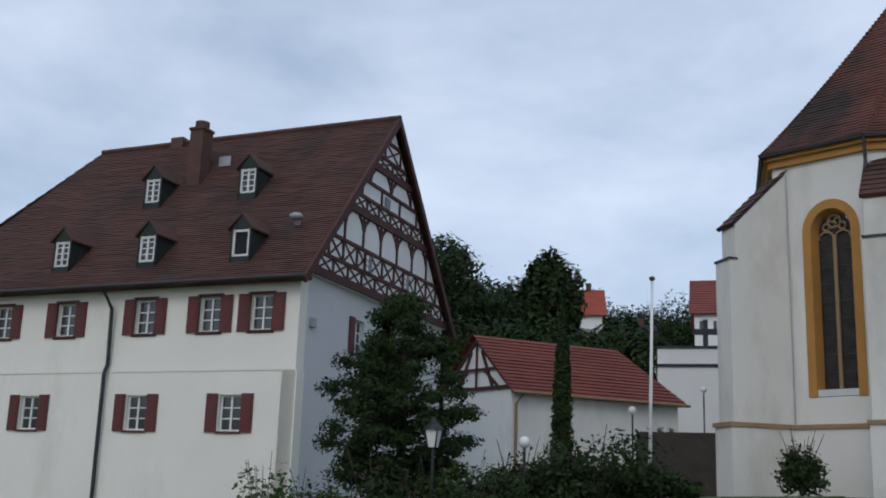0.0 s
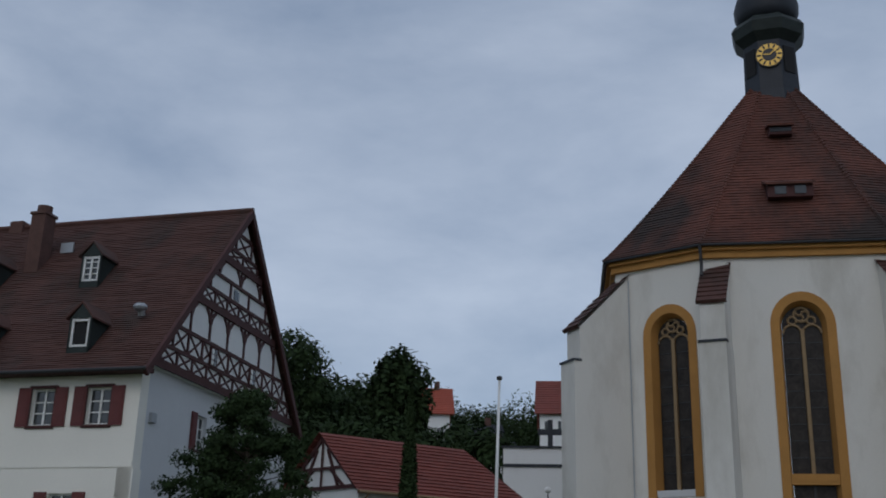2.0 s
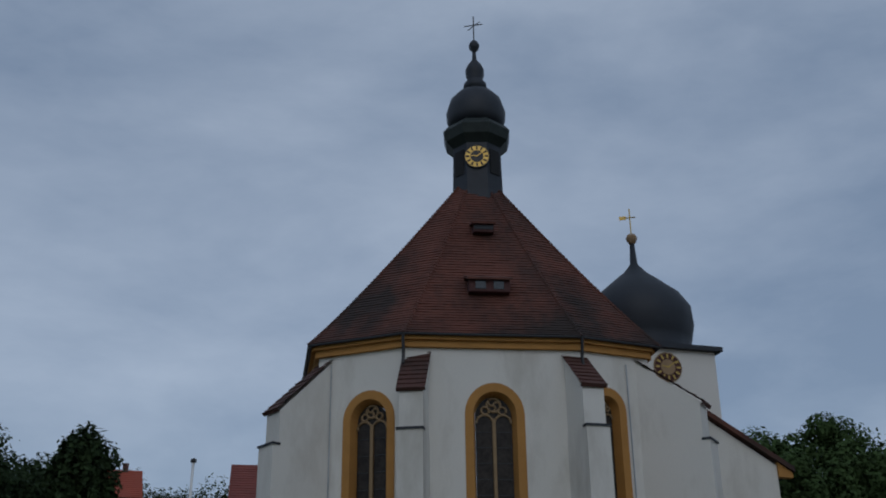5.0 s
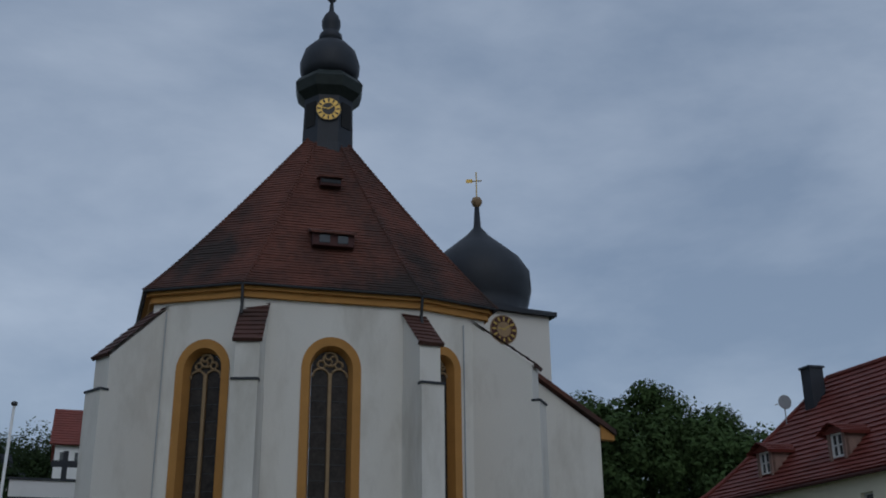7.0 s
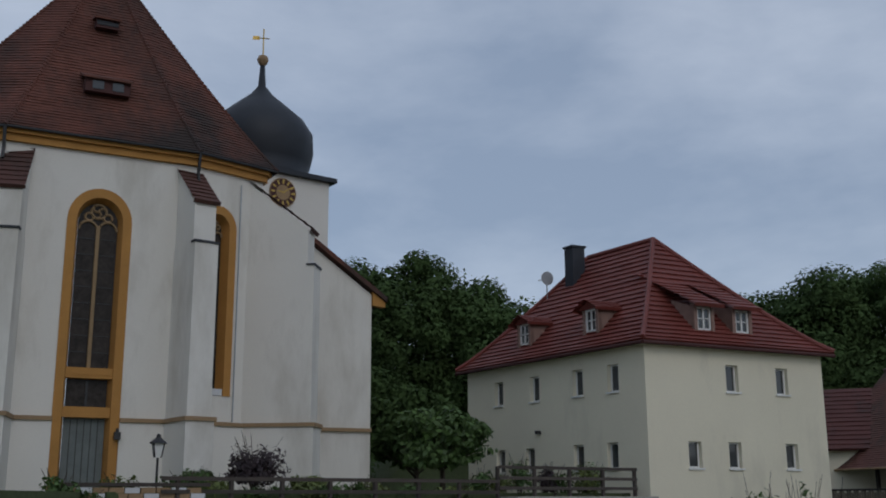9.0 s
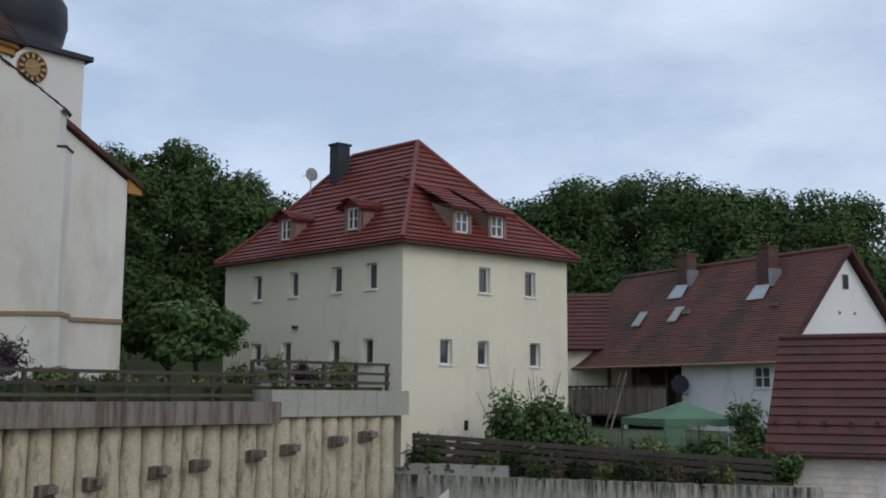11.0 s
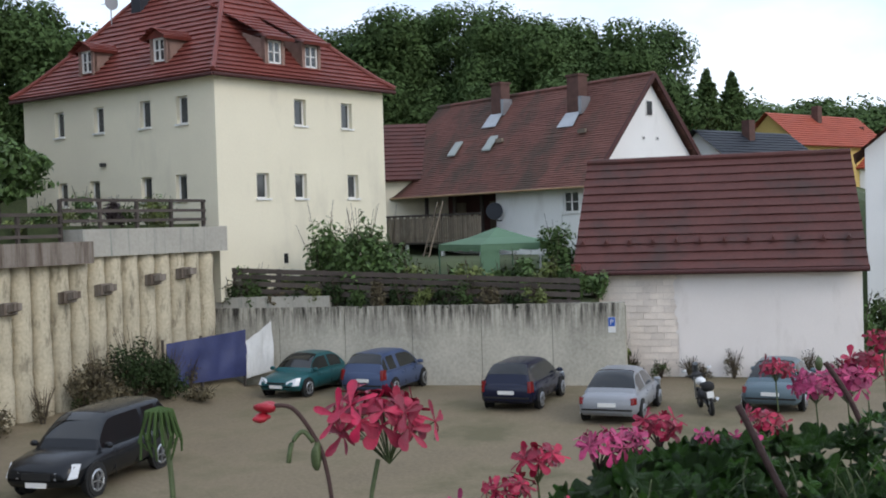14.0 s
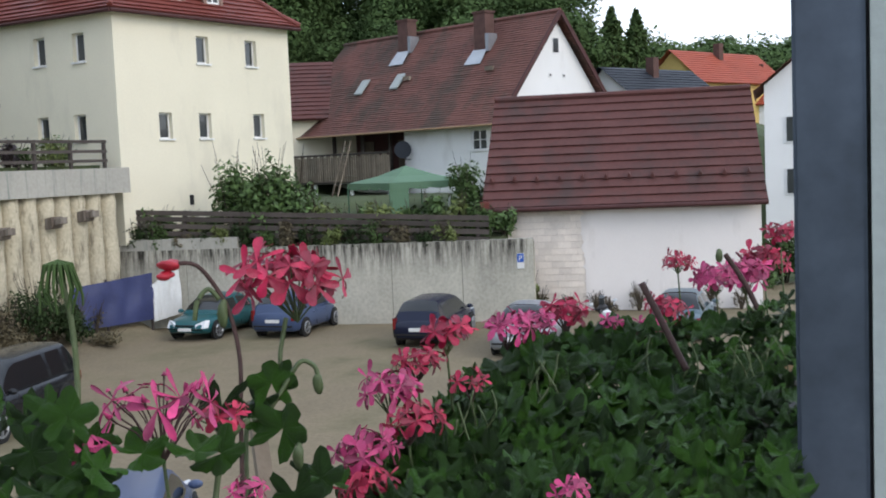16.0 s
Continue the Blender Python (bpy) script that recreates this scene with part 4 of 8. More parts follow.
def clock(parent, c, n, r, face, marks, ring):
    """A dial with twelve numeral bars and two hands, facing n."""
    n = Vector((n[0], n[1], 0)).normalized()
    s = Vector((-n.y, n.x, 0))
    z = Vector((0, 0, 1))

    def disc(r0, d0, d1, m, nm):
        bm2 = bmesh.new()
        ring0 = [c + n * d0 + (s * math.cos(x) + z * math.sin(x)) * r0 for x in (2 * math.pi * k / 28 for k in range(28))]
        prism(bm2, ring0, [p + n * (d1 - d0) for p in ring0])
        return part(nm, bm2, m, parent)
    disc(r, 0.0, 0.05, ring, "dial_rim")
    dial = disc(r * 0.93, 0.05, 0.06, face, "clock_dial")
    disc(r * 0.52, 0.062, 0.07, ring, "dial_centre")
    for k in range(12):
        x = math.pi * k / 6
        d = s * math.cos(x) + z * math.sin(x)
        bm2 = bmesh.new()
        bar(bm2, c + n * 0.075 + d * r * 0.6, c + n * 0.075 + d * r * 0.88, r * 0.13, 0.02, n)
        part("numeral_bar", bm2, marks, dial)
    for x, ln in ((math.radians(35), 0.75), (math.radians(172), 0.45)):
        d = s * math.cos(x) + z * math.sin(x)
        bm2 = bmesh.new()
        bar(bm2, c + n * 0.095 - d * r * 0.1, c + n * 0.095 + d * r * ln, r * 0.07, 0.015, n)
        part("clock_needle", bm2, M_gold, dial)


clock(turret, Vector((*(tc2 + front * 1.13), E0 + 21.38)), front, 0.56, M_gold, M_iron, M_iron)
for k in (-1, 1):
    ang = math.atan2(front.y, front.x) + k * math.pi / 4
    dv = Vector((math.cos(ang), math.sin(ang)))
    F = Frame(tc2 + dv * 1.08, az_of((-dv.y, dv.x)), az_of(dv))
    # solid near-black box: the shade of the opening is put into its colour
    part("louvre_opening", one_box(F, -0.28, 0.28, -0.1, 0.05, E0 + 20.65, E0 + 21.85), M_dark, turret)

# ---- nave and tower ----
N_F = Frame((24.4, 35.8), 131.0, 41)
nv = Vector((28.15, 32.55))
dirn = (nv - Vector((22.9, 34.6))).normalized()
N_F = Frame((22.9, 34.6), az_of(dirn), az_of(Vector((-dirn.y, dirn.x))) if Vector((-dirn.y, dirn.x)).y > 0 else az_of(Vector((dirn.y, -dirn.x))))
nl = (nv - Vector((22.9, 34.6))).length
nave = thing("church_nave", (25, 36, CZ), "white nave wall with a lean-to tiled roof edge", "church")
bm = bmesh.new()
prism(bm, [N_F.p(0, 0, CZ - 0.4), N_F.p(nl, 0, CZ - 0.4), N_F.p(nl, 0, E0 + 7.3), N_F.p(0, 0, E0 + 11.35)], [N_F.p(0, 12, CZ - 0.4), N_F.p(nl, 12, CZ - 0.4), N_F.p(nl, 12, E0 + 7.3), N_F.p(0, 12, E0 + 11.35)])
part("nave_wall", bm, M_church, nave)
bm = bmesh.new()
prism(bm, [N_F.p(-0.6, -0.25, E0 + 11.85), N_F.p(nl + 0.6, -0.25, E0 + 7.00), N_F.p(nl + 0.6, -0.25, E0 + 7.20), N_F.p(-0.6, -0.25, E0 + 12.07)], [N_F.p(-0.6, 12.3, E0 + 11.85), N_F.p(nl + 0.6, 12.3, E0 + 7.00), N_F.p(nl + 0.6, 12.3, E0 + 7.20), N_F.p(-0.6, 12.3, E0 + 12.07)])
part("nave_roof", bm, M_roofC, nave)
bm = bmesh.new()
prism(bm, [N_F.p(nl, -0.12, E0 + 6.85), N_F.p(nl + 0.55, -0.12, E0 + 6.80), N_F.p(nl + 0.55, -0.12, E0 + 7.00), N_F.p(nl, -0.12, E0 + 7.40)], [N_F.p(nl, 0.2, E0 + 6.85), N_F.p(nl + 0.55, 0.2, E0 + 6.80), N_F.p(nl + 0.55, 0.2, E0 + 7.00), N_F.p(nl, 0.2, E0 + 7.40)])
part("cornice_return", bm, M_ochre, nave)
part("ledge", one_box(N_F, nl - 2.0, nl + 0.02, -0.12, -0.002, PL - 0.02, PL + 0.12), M_brownledge, nave)
part("ochre_strip", one_box(N_F, nl - 2.5, nl - 2.28, -0.2, -0.002, CZ - 0.1, PL + 1.7), M_ochre, nave, "ochre painted pier strip")
T0 = Vector((29.5, 42.8))
tower = thing("church_tower", (T0.x, T0.y, CZ), "square white church tower with a dark slate onion dome and clock", "tower")
T_F = Frame(T0, 98, 8)
part("shaft", one_box(T_F, -2.55, 2.55, -2.55, 2.55, CZ, E0 + 14.35), M_church, tower)
part("eaves_slab", one_box(T_F, -2.85, 2.85, -2.85, 2.85, E0 + 14.35, E0 + 14.57), M_slate, tower)
bm = bmesh.new()
lathe(bm, T0, [(2.7, E0 + 14.57), (2.35, E0 + 14.90), (2.55, E0 + 15.45), (2.72, E0 + 16.25), (2.68, E0 + 16.95), (2.15, E0 + 17.80), (1.3, E0 + 18.55), (0.6, E0 + 19.15), (0.2, E0 + 19.65), (0.12, E0 + 20.80)], 16, 0.3)
part("onion_dome", bm, M_slate, tower, "large dark slate onion dome", smooth=True)
bm = bmesh.new()
lathe(bm, T0, [(0.05, E0 + 20.70), (0.22, E0 + 20.90), (0.3, E0 + 21.10), (0.22, E0 + 21.30), (0.05, E0 + 21.25)], 14)
part("gilded_ball", bm, M_brownledge, tower, "tarnished ball under the vane", smooth=True)
bm = bmesh.new()
T3 = Vector((*T0, 0))
sd = Vector((0.82, -0.57, 0))
tube(bm, [T3 + Vector((0, 0, E0 + 21.20)), T3 + Vector((0, 0, E0 + 22.80))], 0.035, 6)
tube(bm, [T3 - sd * 0.3 + Vector((0, 0, E0 + 22.30)), T3 + sd * 0.3 + Vector((0, 0, E0 + 22.30))], 0.03, 6)
bar(bm, T3 - sd * 0.55 + Vector((0, 0, E0 + 22.30)), T3 - sd * 0.2 + Vector((0, 0, E0 + 22.30)), 0.02, 0.2)
part("weather_vane", bm, M_gold, tower)
clock(tower, T_F.p(0, -2.56, E0 + 13.45), -T_F.v, 0.72, M_timber, M_gold, M_brownledge)

# ---- yellow house ----
Y_R = Frame((34.55, 23.87), 108.0, 11.3)     # wall towards the garden
Y_L = Frame((34.55, 23.87), 11.3, 108.0)     # wall towards the church
YW, YD, Y_TOP, Y_BASE = 9.24, 11.97, E0 + 5.26, 3.2
house_y = thing("yellow_house", (34.55, 23.87, Y_BASE), "square cream-rendered house with a red hipped roof and dormers", "house")
yr_up, yr_lo = [4.32, 6.97], [2.24, 4.25, 7.24]
yl_up, yl_lo = [1.82, 3.97, 6.85, 9.48], [2.0, 4.04, 7.26, 9.4]
for F, L, up, lo, nm in ((Y_R, YW, yr_up, yr_lo, "garden_wall_side"), (Y_L, YD, yl_up, yl_lo, "church_wall_side")):
    hl = [(a - 0.32, a + 0.32, E0 + 3.33, E0 + 4.41) for a in up] + [(a - 0.32, a + 0.32, E0 + 0.33, E0 + 1.34) for a in lo]
    bm = bmesh.new()
    wall_panel(bm, F, 0 if F is Y_R else 0.4, L, Y_BASE, Y_TOP, hl, 0.4)
    part(nm, bm, M_cream, house_y, "cream roughcast wall with rain stains")
    for a in up:
        casement(house_y, F, a, E0 + 3.33, 0.64, 1.08, b=0.17, cols=1, rows=1)
    for a in lo:
        casement(house_y, F, a, E0 + 0.33, 0.64, 1.01, b=0.17, cols=1, rows=1)
bm = bmesh.new()
fbox(bm, Y_R, YW - 0.4, YW, 0.4, YD, Y_BASE, Y_TOP)
fbox(bm, Y_R, 0.4, YW - 0.4, YD - 0.4, YD, Y_BASE, Y_TOP)
part("rear_walls", bm, M_cream, house_y)
# two black sheets, coloured as the unlit rooms behind both walls
part("room_shade_sheet", one_box(Y_R, 0.8, YW - 0.8, 0.8, 0.9, Y_BASE, Y_TOP), M_dark, house_y)
part("room_shade_sheet", one_box(Y_L, 1.0, YD - 0.8, 0.8, 0.9, Y_BASE, Y_TOP), M_dark, house_y)
# near-black patch coloured as the shade in the vent hole
part("cellar_vent", one_box(Y_R, 3.2, 3.4, -0.02, 0.0, 4.55, 4.95), M_dark, house_y)
YRZ = E0 + 10.5
ra, rb = Y_R.p(YW / 2, 4.37, YRZ), Y_R.p(YW / 2, 8.8, YRZ)
oh = 0.38
c00, c10, c11, c01 = (Y_R.p(a, b, Y_TOP - 0.12) for a, b in ((-oh, -oh), (YW + oh, -oh), (YW + oh, YD + oh), (-oh, YD + oh)))
bm = bmesh.new()
courses(bm, c00, c10, ra, ra, 22, 0.07, 0.25)
courses(bm, c01, c00, rb, ra, 22, 0.07, 0.25)
courses(bm, c10, c11, ra, rb, 14, 0.07, 0.25)
courses(bm, c11, c01, rb, rb, 14, 0.07, 0.25)
part("roof", bm, M_roofY, house_y, "red interlocking-tile hipped roof")
for p, q in ((c00, ra), (c10, ra), (c01, rb), (ra, rb)):
    bm = bmesh.new()
    pts = []
    for k in range(11):
        v = p.lerp(q, k / 10)
        if p is not ra:
            v.z -= 0.25 * math.sin(math.pi * min(1, (k / 10) ** 0.7))
        pts.append(v + Vector((0, 0, 0.08)))
    tube(bm, pts, 0.11, 7)
    part("hip_ridge_tiles", bm, M_roofY, house_y)
for p, q in ((c00, c10), (c00, c01)):
    bm = bmesh.new()
    tube(bm, [p + Vector((0, 0, -0.1)), q + Vector((0, 0, -0.1))], 0.08, 8)
    part("gutter", bm, M_timber, house_y)
part("soffit", one_box(Y_R, -0.3, YW + 0.3, -0.3, -0.002, Y_TOP - 0.2, Y_TOP - 0.1), M_frame, house_y)
part("soffit", one_box(Y_L, 0.002, YD + 0.3, -0.3, -0.002, Y_TOP - 0.2, Y_TOP - 0.1), M_frame, house_y)
for F, azs, kind in ((Y_R, (58.51, 60.41), "shed"), (Y_L, (52.66, 49.1), "gabled")):
    for azd in azs:
        b = 0.35 if kind == "shed" else 0.5
        a = along(Frame(F.p(0, b, 0), az_of(F.u), az_of(F.v)), azd)
        z0 = E0 + (5.82 if kind == "shed" else 6.0)
        w, h = (0.36, 0.95) if kind == "shed" else (0.34, 0.95)
        dz = 1.35 if kind == "shed" else 1.0
        root = part("dormer", one_box(F, a - w, a + w, b + 0.05, b + 0.1, z0, z0 + h), M_glass, house_y, "small roof dormer with brown boarded cheeks")
        bm = bmesh.new()
        for x0, x1, y0, y1 in ((-w, -w + 0.08, 0, h), (w - 0.08, w, 0, h), (-0.035, 0.035, 0, h), (-w, w, 0, 0.08), (-w, w, h - 0.08, h), (-w, w, h * 0.5 - 0.02, h * 0.5 + 0.02)):
            fbox(bm, F, a + x0, a + x1, b, b + 0.06, z0 + y0, z0 + y1)
        part("window_frame", bm, M_frame, root)
        bm = bmesh.new()
        for s in (-1, 1):
            x0, x1 = sorted((a + s * w, a + s * (w + 0.16)))
            fbox(bm, F, x0, x1, b - 0.05, b + 0.12, z0 - 0.1, z0 + h + 0.1)
            xx = a + s * (w + 0.12)
            prism(bm, [F.p(xx - 0.04, b, z0 - 0.25), F.p(xx - 0.04, b, z0 + h), F.p(xx - 0.04, b + 2.6, z0 + h + (0.9 if kind == "shed" else 0.0))],
                  [F.p(xx + 0.04, b, z0 - 0.25), F.p(xx + 0.04, b, z0 + h), F.p(xx + 0.04, b + 2.6, z0 + h + (0.9 if kind == "shed" else 0.0))])
        part("cheek", bm, M_panelside, root)
        bm = bmesh.new()
        ww = w + 0.4
        if kind == "shed":
            courses(bm, F.p(a - ww, b - 0.4, z0 + h + 0.05), F.p(a + ww, b - 0.4, z0 + h + 0.05), F.p(a - ww, b + 3.1, z0 + h + 1.9), F.p(a + ww, b + 3.1, z0 + h + 1.9), 9, 0.05)
        else:
            for s in (-1, 1):
                courses(bm, F.p(a + s * ww, b - 0.35, z0 + h - 0.02), F.p(a + s * ww, b + 1.4, z0 + h - 0.02), F.p(a, b - 0.35, z0 + h + 0.4), F.p(a, b + 2.0, z0 + h + 0.4), 4, 0.04)
            prism(bm, [F.p(a - ww, b - 0.1, z0 + h), F.p(a + ww, b - 0.1, z0 + h), F.p(a, b - 0.1, z0 + h + 0.38)], [F.p(a - ww, b, z0 + h), F.p(a + ww, b, z0 + h), F.p(a, b, z0 + h + 0.38)])
        part("dormer_roof", bm, M_roofY, root)
bm = bmesh.new()
ca = Y_R.p(3.6, 8.5, 0)
FC = Frame(ca, 108.0, 11.3)
fbox(bm, FC, -0.34, 0.34, -0.3, 0.3, E0 + 8.3, E0 + 10.85)
fbox(bm, FC, -0.4, 0.4, -0.36, 0.36, E0 + 10.85, E0 + 10.95)
part("chimney", bm, M_slate, house_y, "dark slate-clad chimney")
bm = bmesh.new()
dc = Y_R.p(2.6, 9.3, E0 + 9.45)
bmesh.ops.create_cone(bm, segments=18, radius1=0.33, radius2=0.1, depth=0.12, cap_ends=True, matrix=look(dc, (20, -20, 14)))
tube(bm, [dc, dc + Vector((0, 0, -1.0))], 0.03, 6)
tube(bm, [dc, dc + Vector((-0.5, 0.1, -0.15))], 0.02, 5)
part("satellite_dish", bm, M_metal, house_y)
part("wall_lamp", one_box(Y_L, 6.48, 6.64, -0.2, 0.0, E0 + 1.9, E0 + 2.05), M_iron, house_y)

# ---- garage ----
G_F = Frame((40.6 * math.sin(radians(82.3)), 40.6 * math.cos(radians(82.3))), 172.3, 82.3)
garage = thing("garage", (40.3, 5.5, 0), "low white outbuilding with a big dark red tiled roof", "garage")
part("plaster_wall", one_box(G_F, -2.08, 4.35, 0, 0.4, -0.2, 4.25), M_warm, garage, "smooth white plastered wall")
# broken plaster edge lapping over the block courses
rg = random.Random(19)
bm = bmesh.new()
reach = [rg.uniform(-0.13, 0.1) + 0.16 * k / 40 for k in range(41)]
for k in range(40):
    za, zb2 = 4.2 - k * 0.106, 4.2 - (k + 1) * 0.106
    xa, xb = -2.17 + reach[k], -2.17 + reach[k + 1]
    prism(bm, [G_F.p(xa, -0.018, za), G_F.p(-1.9, -0.018, za), G_F.p(-1.9, -0.018, zb2), G_F.p(xb, -0.018, zb2)], [G_F.p(xa, 0.0, za), G_F.p(-1.9, -0.004, za), G_F.p(-1.9, -0.004, zb2), G_F.p(xb, 0.0, zb2)])
part("broken_plaster_edge", bm, M_warm, garage)
part("block_backing", one_box(G_F, -5.6, -2.08, 0.03, 0.4, -0.2, 4.25), M_block, garage)
for row in range(17):
    x0 = -5.6
    k = 0
    while x0 < -2.10:
        x1 = min(x0 + (0.5 if (k or row % 2 == 0) else 0.25), -2.09 - 0.05 * ((row * 7) % 3))
        if x1 - x0 > 0.06:
            part("block", one_box(G_F, x0 + 0.0005, x1 - 0.0005, 0.002 - 0.004 * ((row * 3 + k) % 3), 0.03, -0.1 + row * 0.25 + 0.014, -0.1 + row * 0.25 + 0.238), M_block, garage)
        x0 = x1 + 0.001 if x1 - x0 > 0.02 else x0 + 0.3
        k += 1
part("side_walls", one_box(G_F, -5.6, 4.35, 0.4, 8.2, -0.2, 4.25), M_white, garage)
for k, x in enumerate((-5.6, 4.35)):
    bm = bmesh.new()
    d = 0.3 if k == 0 else -0.3
    prism(bm, [G_F.p(x, 0, 4.25), G_F.p(x, 8.2, 4.25), G_F.p(x, 4.1, 8.05)], [G_F.p(x + d, 0, 4.25), G_F.p(x + d, 8.2, 4.25), G_F.p(x + d, 4.1, 8.05)])
    part("gable", bm, M_white, garage)
bm = bmesh.new()
courses(bm, G_F.p(-5.9, -0.45, 4.0), G_F.p(4.55, -0.45, 4.0), G_F.p(-5.82, 4.1, 8.25), G_F.p(4.45, 4.1, 8.25), 13, 0.06, 0.05, 0.13)
courses(bm, G_F.p(-5.9, 8.65, 4.0), G_F.p(4.55, 8.65, 4.0), G_F.p(-5.82, 4.1, 8.25), G_F.p(4.45, 4.1, 8.25), 13, 0.06, 0.05, 0.13)
part("roof", bm, M_roofG, garage, "dark red pantile roof in broad courses")
bm = bmesh.new()
tube(bm, [G_F.p(-5.82, 4.1, 8.29), G_F.p(4.45, 4.1, 8.29)], 0.13, 8)
part("ridge_tiles", bm, M_roofG, garage)
for k in range(12):
    x = -5.6 + k * 0.87
    bm = bmesh.new()
    prism(bm, [G_F.p(x - 0.09, 0.42, 4.95), G_F.p(x + 0.09, 0.42, 4.95), G_F.p(x, 0.4, 5.14)], [G_F.p(x - 0.06, 0.7, 5.18), G_F.p(x + 0.06, 0.7, 5.18), G_F.p(x, 0.72, 4.95)])
    part("snow_guard_tile", bm, M_roofG, garage)
bm = bmesh.new()
tube(bm, [G_F.p(-5.9, -0.52, 3.92), G_F.p(4.55, -0.52, 3.92)], 0.09, 8)
part("gutter", bm, M_timber, garage)
part("corner_tile", one_box(G_F, -5.95, -5.6, -0.5, -0.3, 3.97, 4.27), M_roofY, garage)

# ---- old farmhouse behind the garden ----
hR, hL = Vector((53.84, 11.3)), Vector((61.5, 26.7))
hu = (hL - hR).normalized()
hf = Vector((-hu.y, hu.x))
if hf.x > 0:
    hf = -hf
HZ = E0 + 6.27
H_F = Frame(hR + hf * 4.4, az_of(hu), az_of(-hf))
HL = (hL - hR).length
H_EAVE, H_BASE = E0 + 0.85, 3.0
house_h = thing("farmhouse", (52, 14, H_BASE), "old white farmhouse with a mossy red roof and wooden balcony", "house")
hw_a = along(H_F, 73.95)
HS = along(H_F, 70.0)      # where the plastered wall ends and the porch begins


def on_roof(azimuth, b):
    """Where a line of sight crosses the roof b metres behind the eave wall, along the house."""
    return along(Frame(H_F.p(0, b, 0), az_of(H_F.u), az_of(H_F.v)), azimuth)


bm = bmesh.new()
wall_panel(bm, H_F, 0, HS, H_BASE, H_EAVE + 0.2, [(hw_a - 0.5, hw_a + 0.5, E0 - 0.5, E0 + 0.5)], 0.4)
part("front_wall", bm, M_white, house_h)
# dark timber-coloured sheet standing for the shade deep in the porch and rooms
part("room_shade_sheet", one_box(H_F, 0.4, HL, 1.9, 2.0, H_BASE, H_EAVE), M_timber, house_h)
part("lower_wall", one_box(H_F, HS, HL, 0.2, 0.6, H_BASE, E0 - 1.75), M_white, house_h)
casement(house_h, H_F, hw_a, E0 - 0.5, 1.0, 1.0, b=0.1, cols=2, rows=2)
for a in (HS + 1.4, HS + 3.6, HS + 6.0):
    part("porch_post", one_box(H_F, a - 0.08, a + 0.08, 0.2, 0.36, E0 - 1.7, H_EAVE), M_wood, house_h)
for a in (HS + 2.0, HS + 4.8):
    part("porch_door", one_box(H_F, a - 0.4, a + 0.4, 1.8, 1.86, E0 - 1.6, E0 + 0.3), M_woodlite, house_h)
bm = bmesh.new()
prism(bm, [H_F.p(0, 0, H_BASE), H_F.p(0, 8.8, H_BASE), H_F.p(0, 8.8, H_EAVE + 0.2), H_F.p(0, 4.4, HZ - 0.25), H_F.p(0, 0, H_EAVE + 0.2)],
      [H_F.p(0.4, 0, H_BASE), H_F.p(0.4, 8.8, H_BASE), H_F.p(0.4, 8.8, H_EAVE + 0.2), H_F.p(0.4, 4.4, HZ - 0.25), H_F.p(0.4, 0, H_EAVE + 0.2)])
part("gable_wall", bm, M_white, house_h, "white plastered gable")
H_G = Frame(H_F.p(0, 0, 0).xy, az_of(-hf), az_of(hu))
for b, z, w, h in ((4.4, E0 + 4.2, 0.5, 0.8), (4.4, E0 + 1.1, 0.6, 0.9), (3.9, E0 + 3.0, 0.2, 0.2), (5.0, E0 + 3.0, 0.2, 0.2)):
    gw = part("gable_window", one_box(H_G, b - w / 2, b + w / 2, -0.03, 0.0, z, z + h), M_frame, house_h)
    part("pane", one_box(H_G, b - w / 2 + 0.05, b + w / 2 - 0.05, -0.05, -0.03, z + 0.05, z + h - 0.05), M_glass, gw)
bm = bmesh.new()
for s in (0, 1):
    bb = -0.6 if s == 0 else 9.4
    courses(bm, H_F.p(-0.4, bb, H_EAVE - 0.15), H_F.p(HL + 0.4, bb, H_EAVE - 0.15), H_F.p(-0.4, 4.4, HZ), H_F.p(HL + 0.4 - 1.5, 4.4, HZ), 46, 0.03, 0.1)
part("roof", bm, M_roofH, house_h, "mossy red plain-tile roof")
bm = bmesh.new()
tube(bm, [H_F.p(-0.4, 4.4, HZ + 0.03), H_F.p(HL - 1.0, 4.4, HZ + 0.03)], 0.12, 8)
part("ridge_tiles", bm, M_roofH, house_h)
bm = bmesh.new()
bar(bm, H_F.p(-0.42, 9.4, H_EAVE - 0.2), H_F.p(-0.42, 4.4, HZ - 0.02), 0.1, 0.22)
bar(bm, H_F.p(-0.42, -0.6, H_EAVE - 0.2), H_F.p(-0.42, 4.4, HZ - 0.02), 0.1, 0.22)
part("barge_board", bm, M_timber, house_h)
bm = bmesh.new()
tube(bm, [H_F.p(-0.4, -0.68, H_EAVE - 0.2), H_F.p(HL, -0.68, H_EAVE - 0.2)], 0.055, 8)
part("gutter", bm, M_brownledge, house_h)


def roof_h_z(b):
    return H_EAVE - 0.15 + (b + 0.6) * (HZ - H_EAVE + 0.15) / 5.0


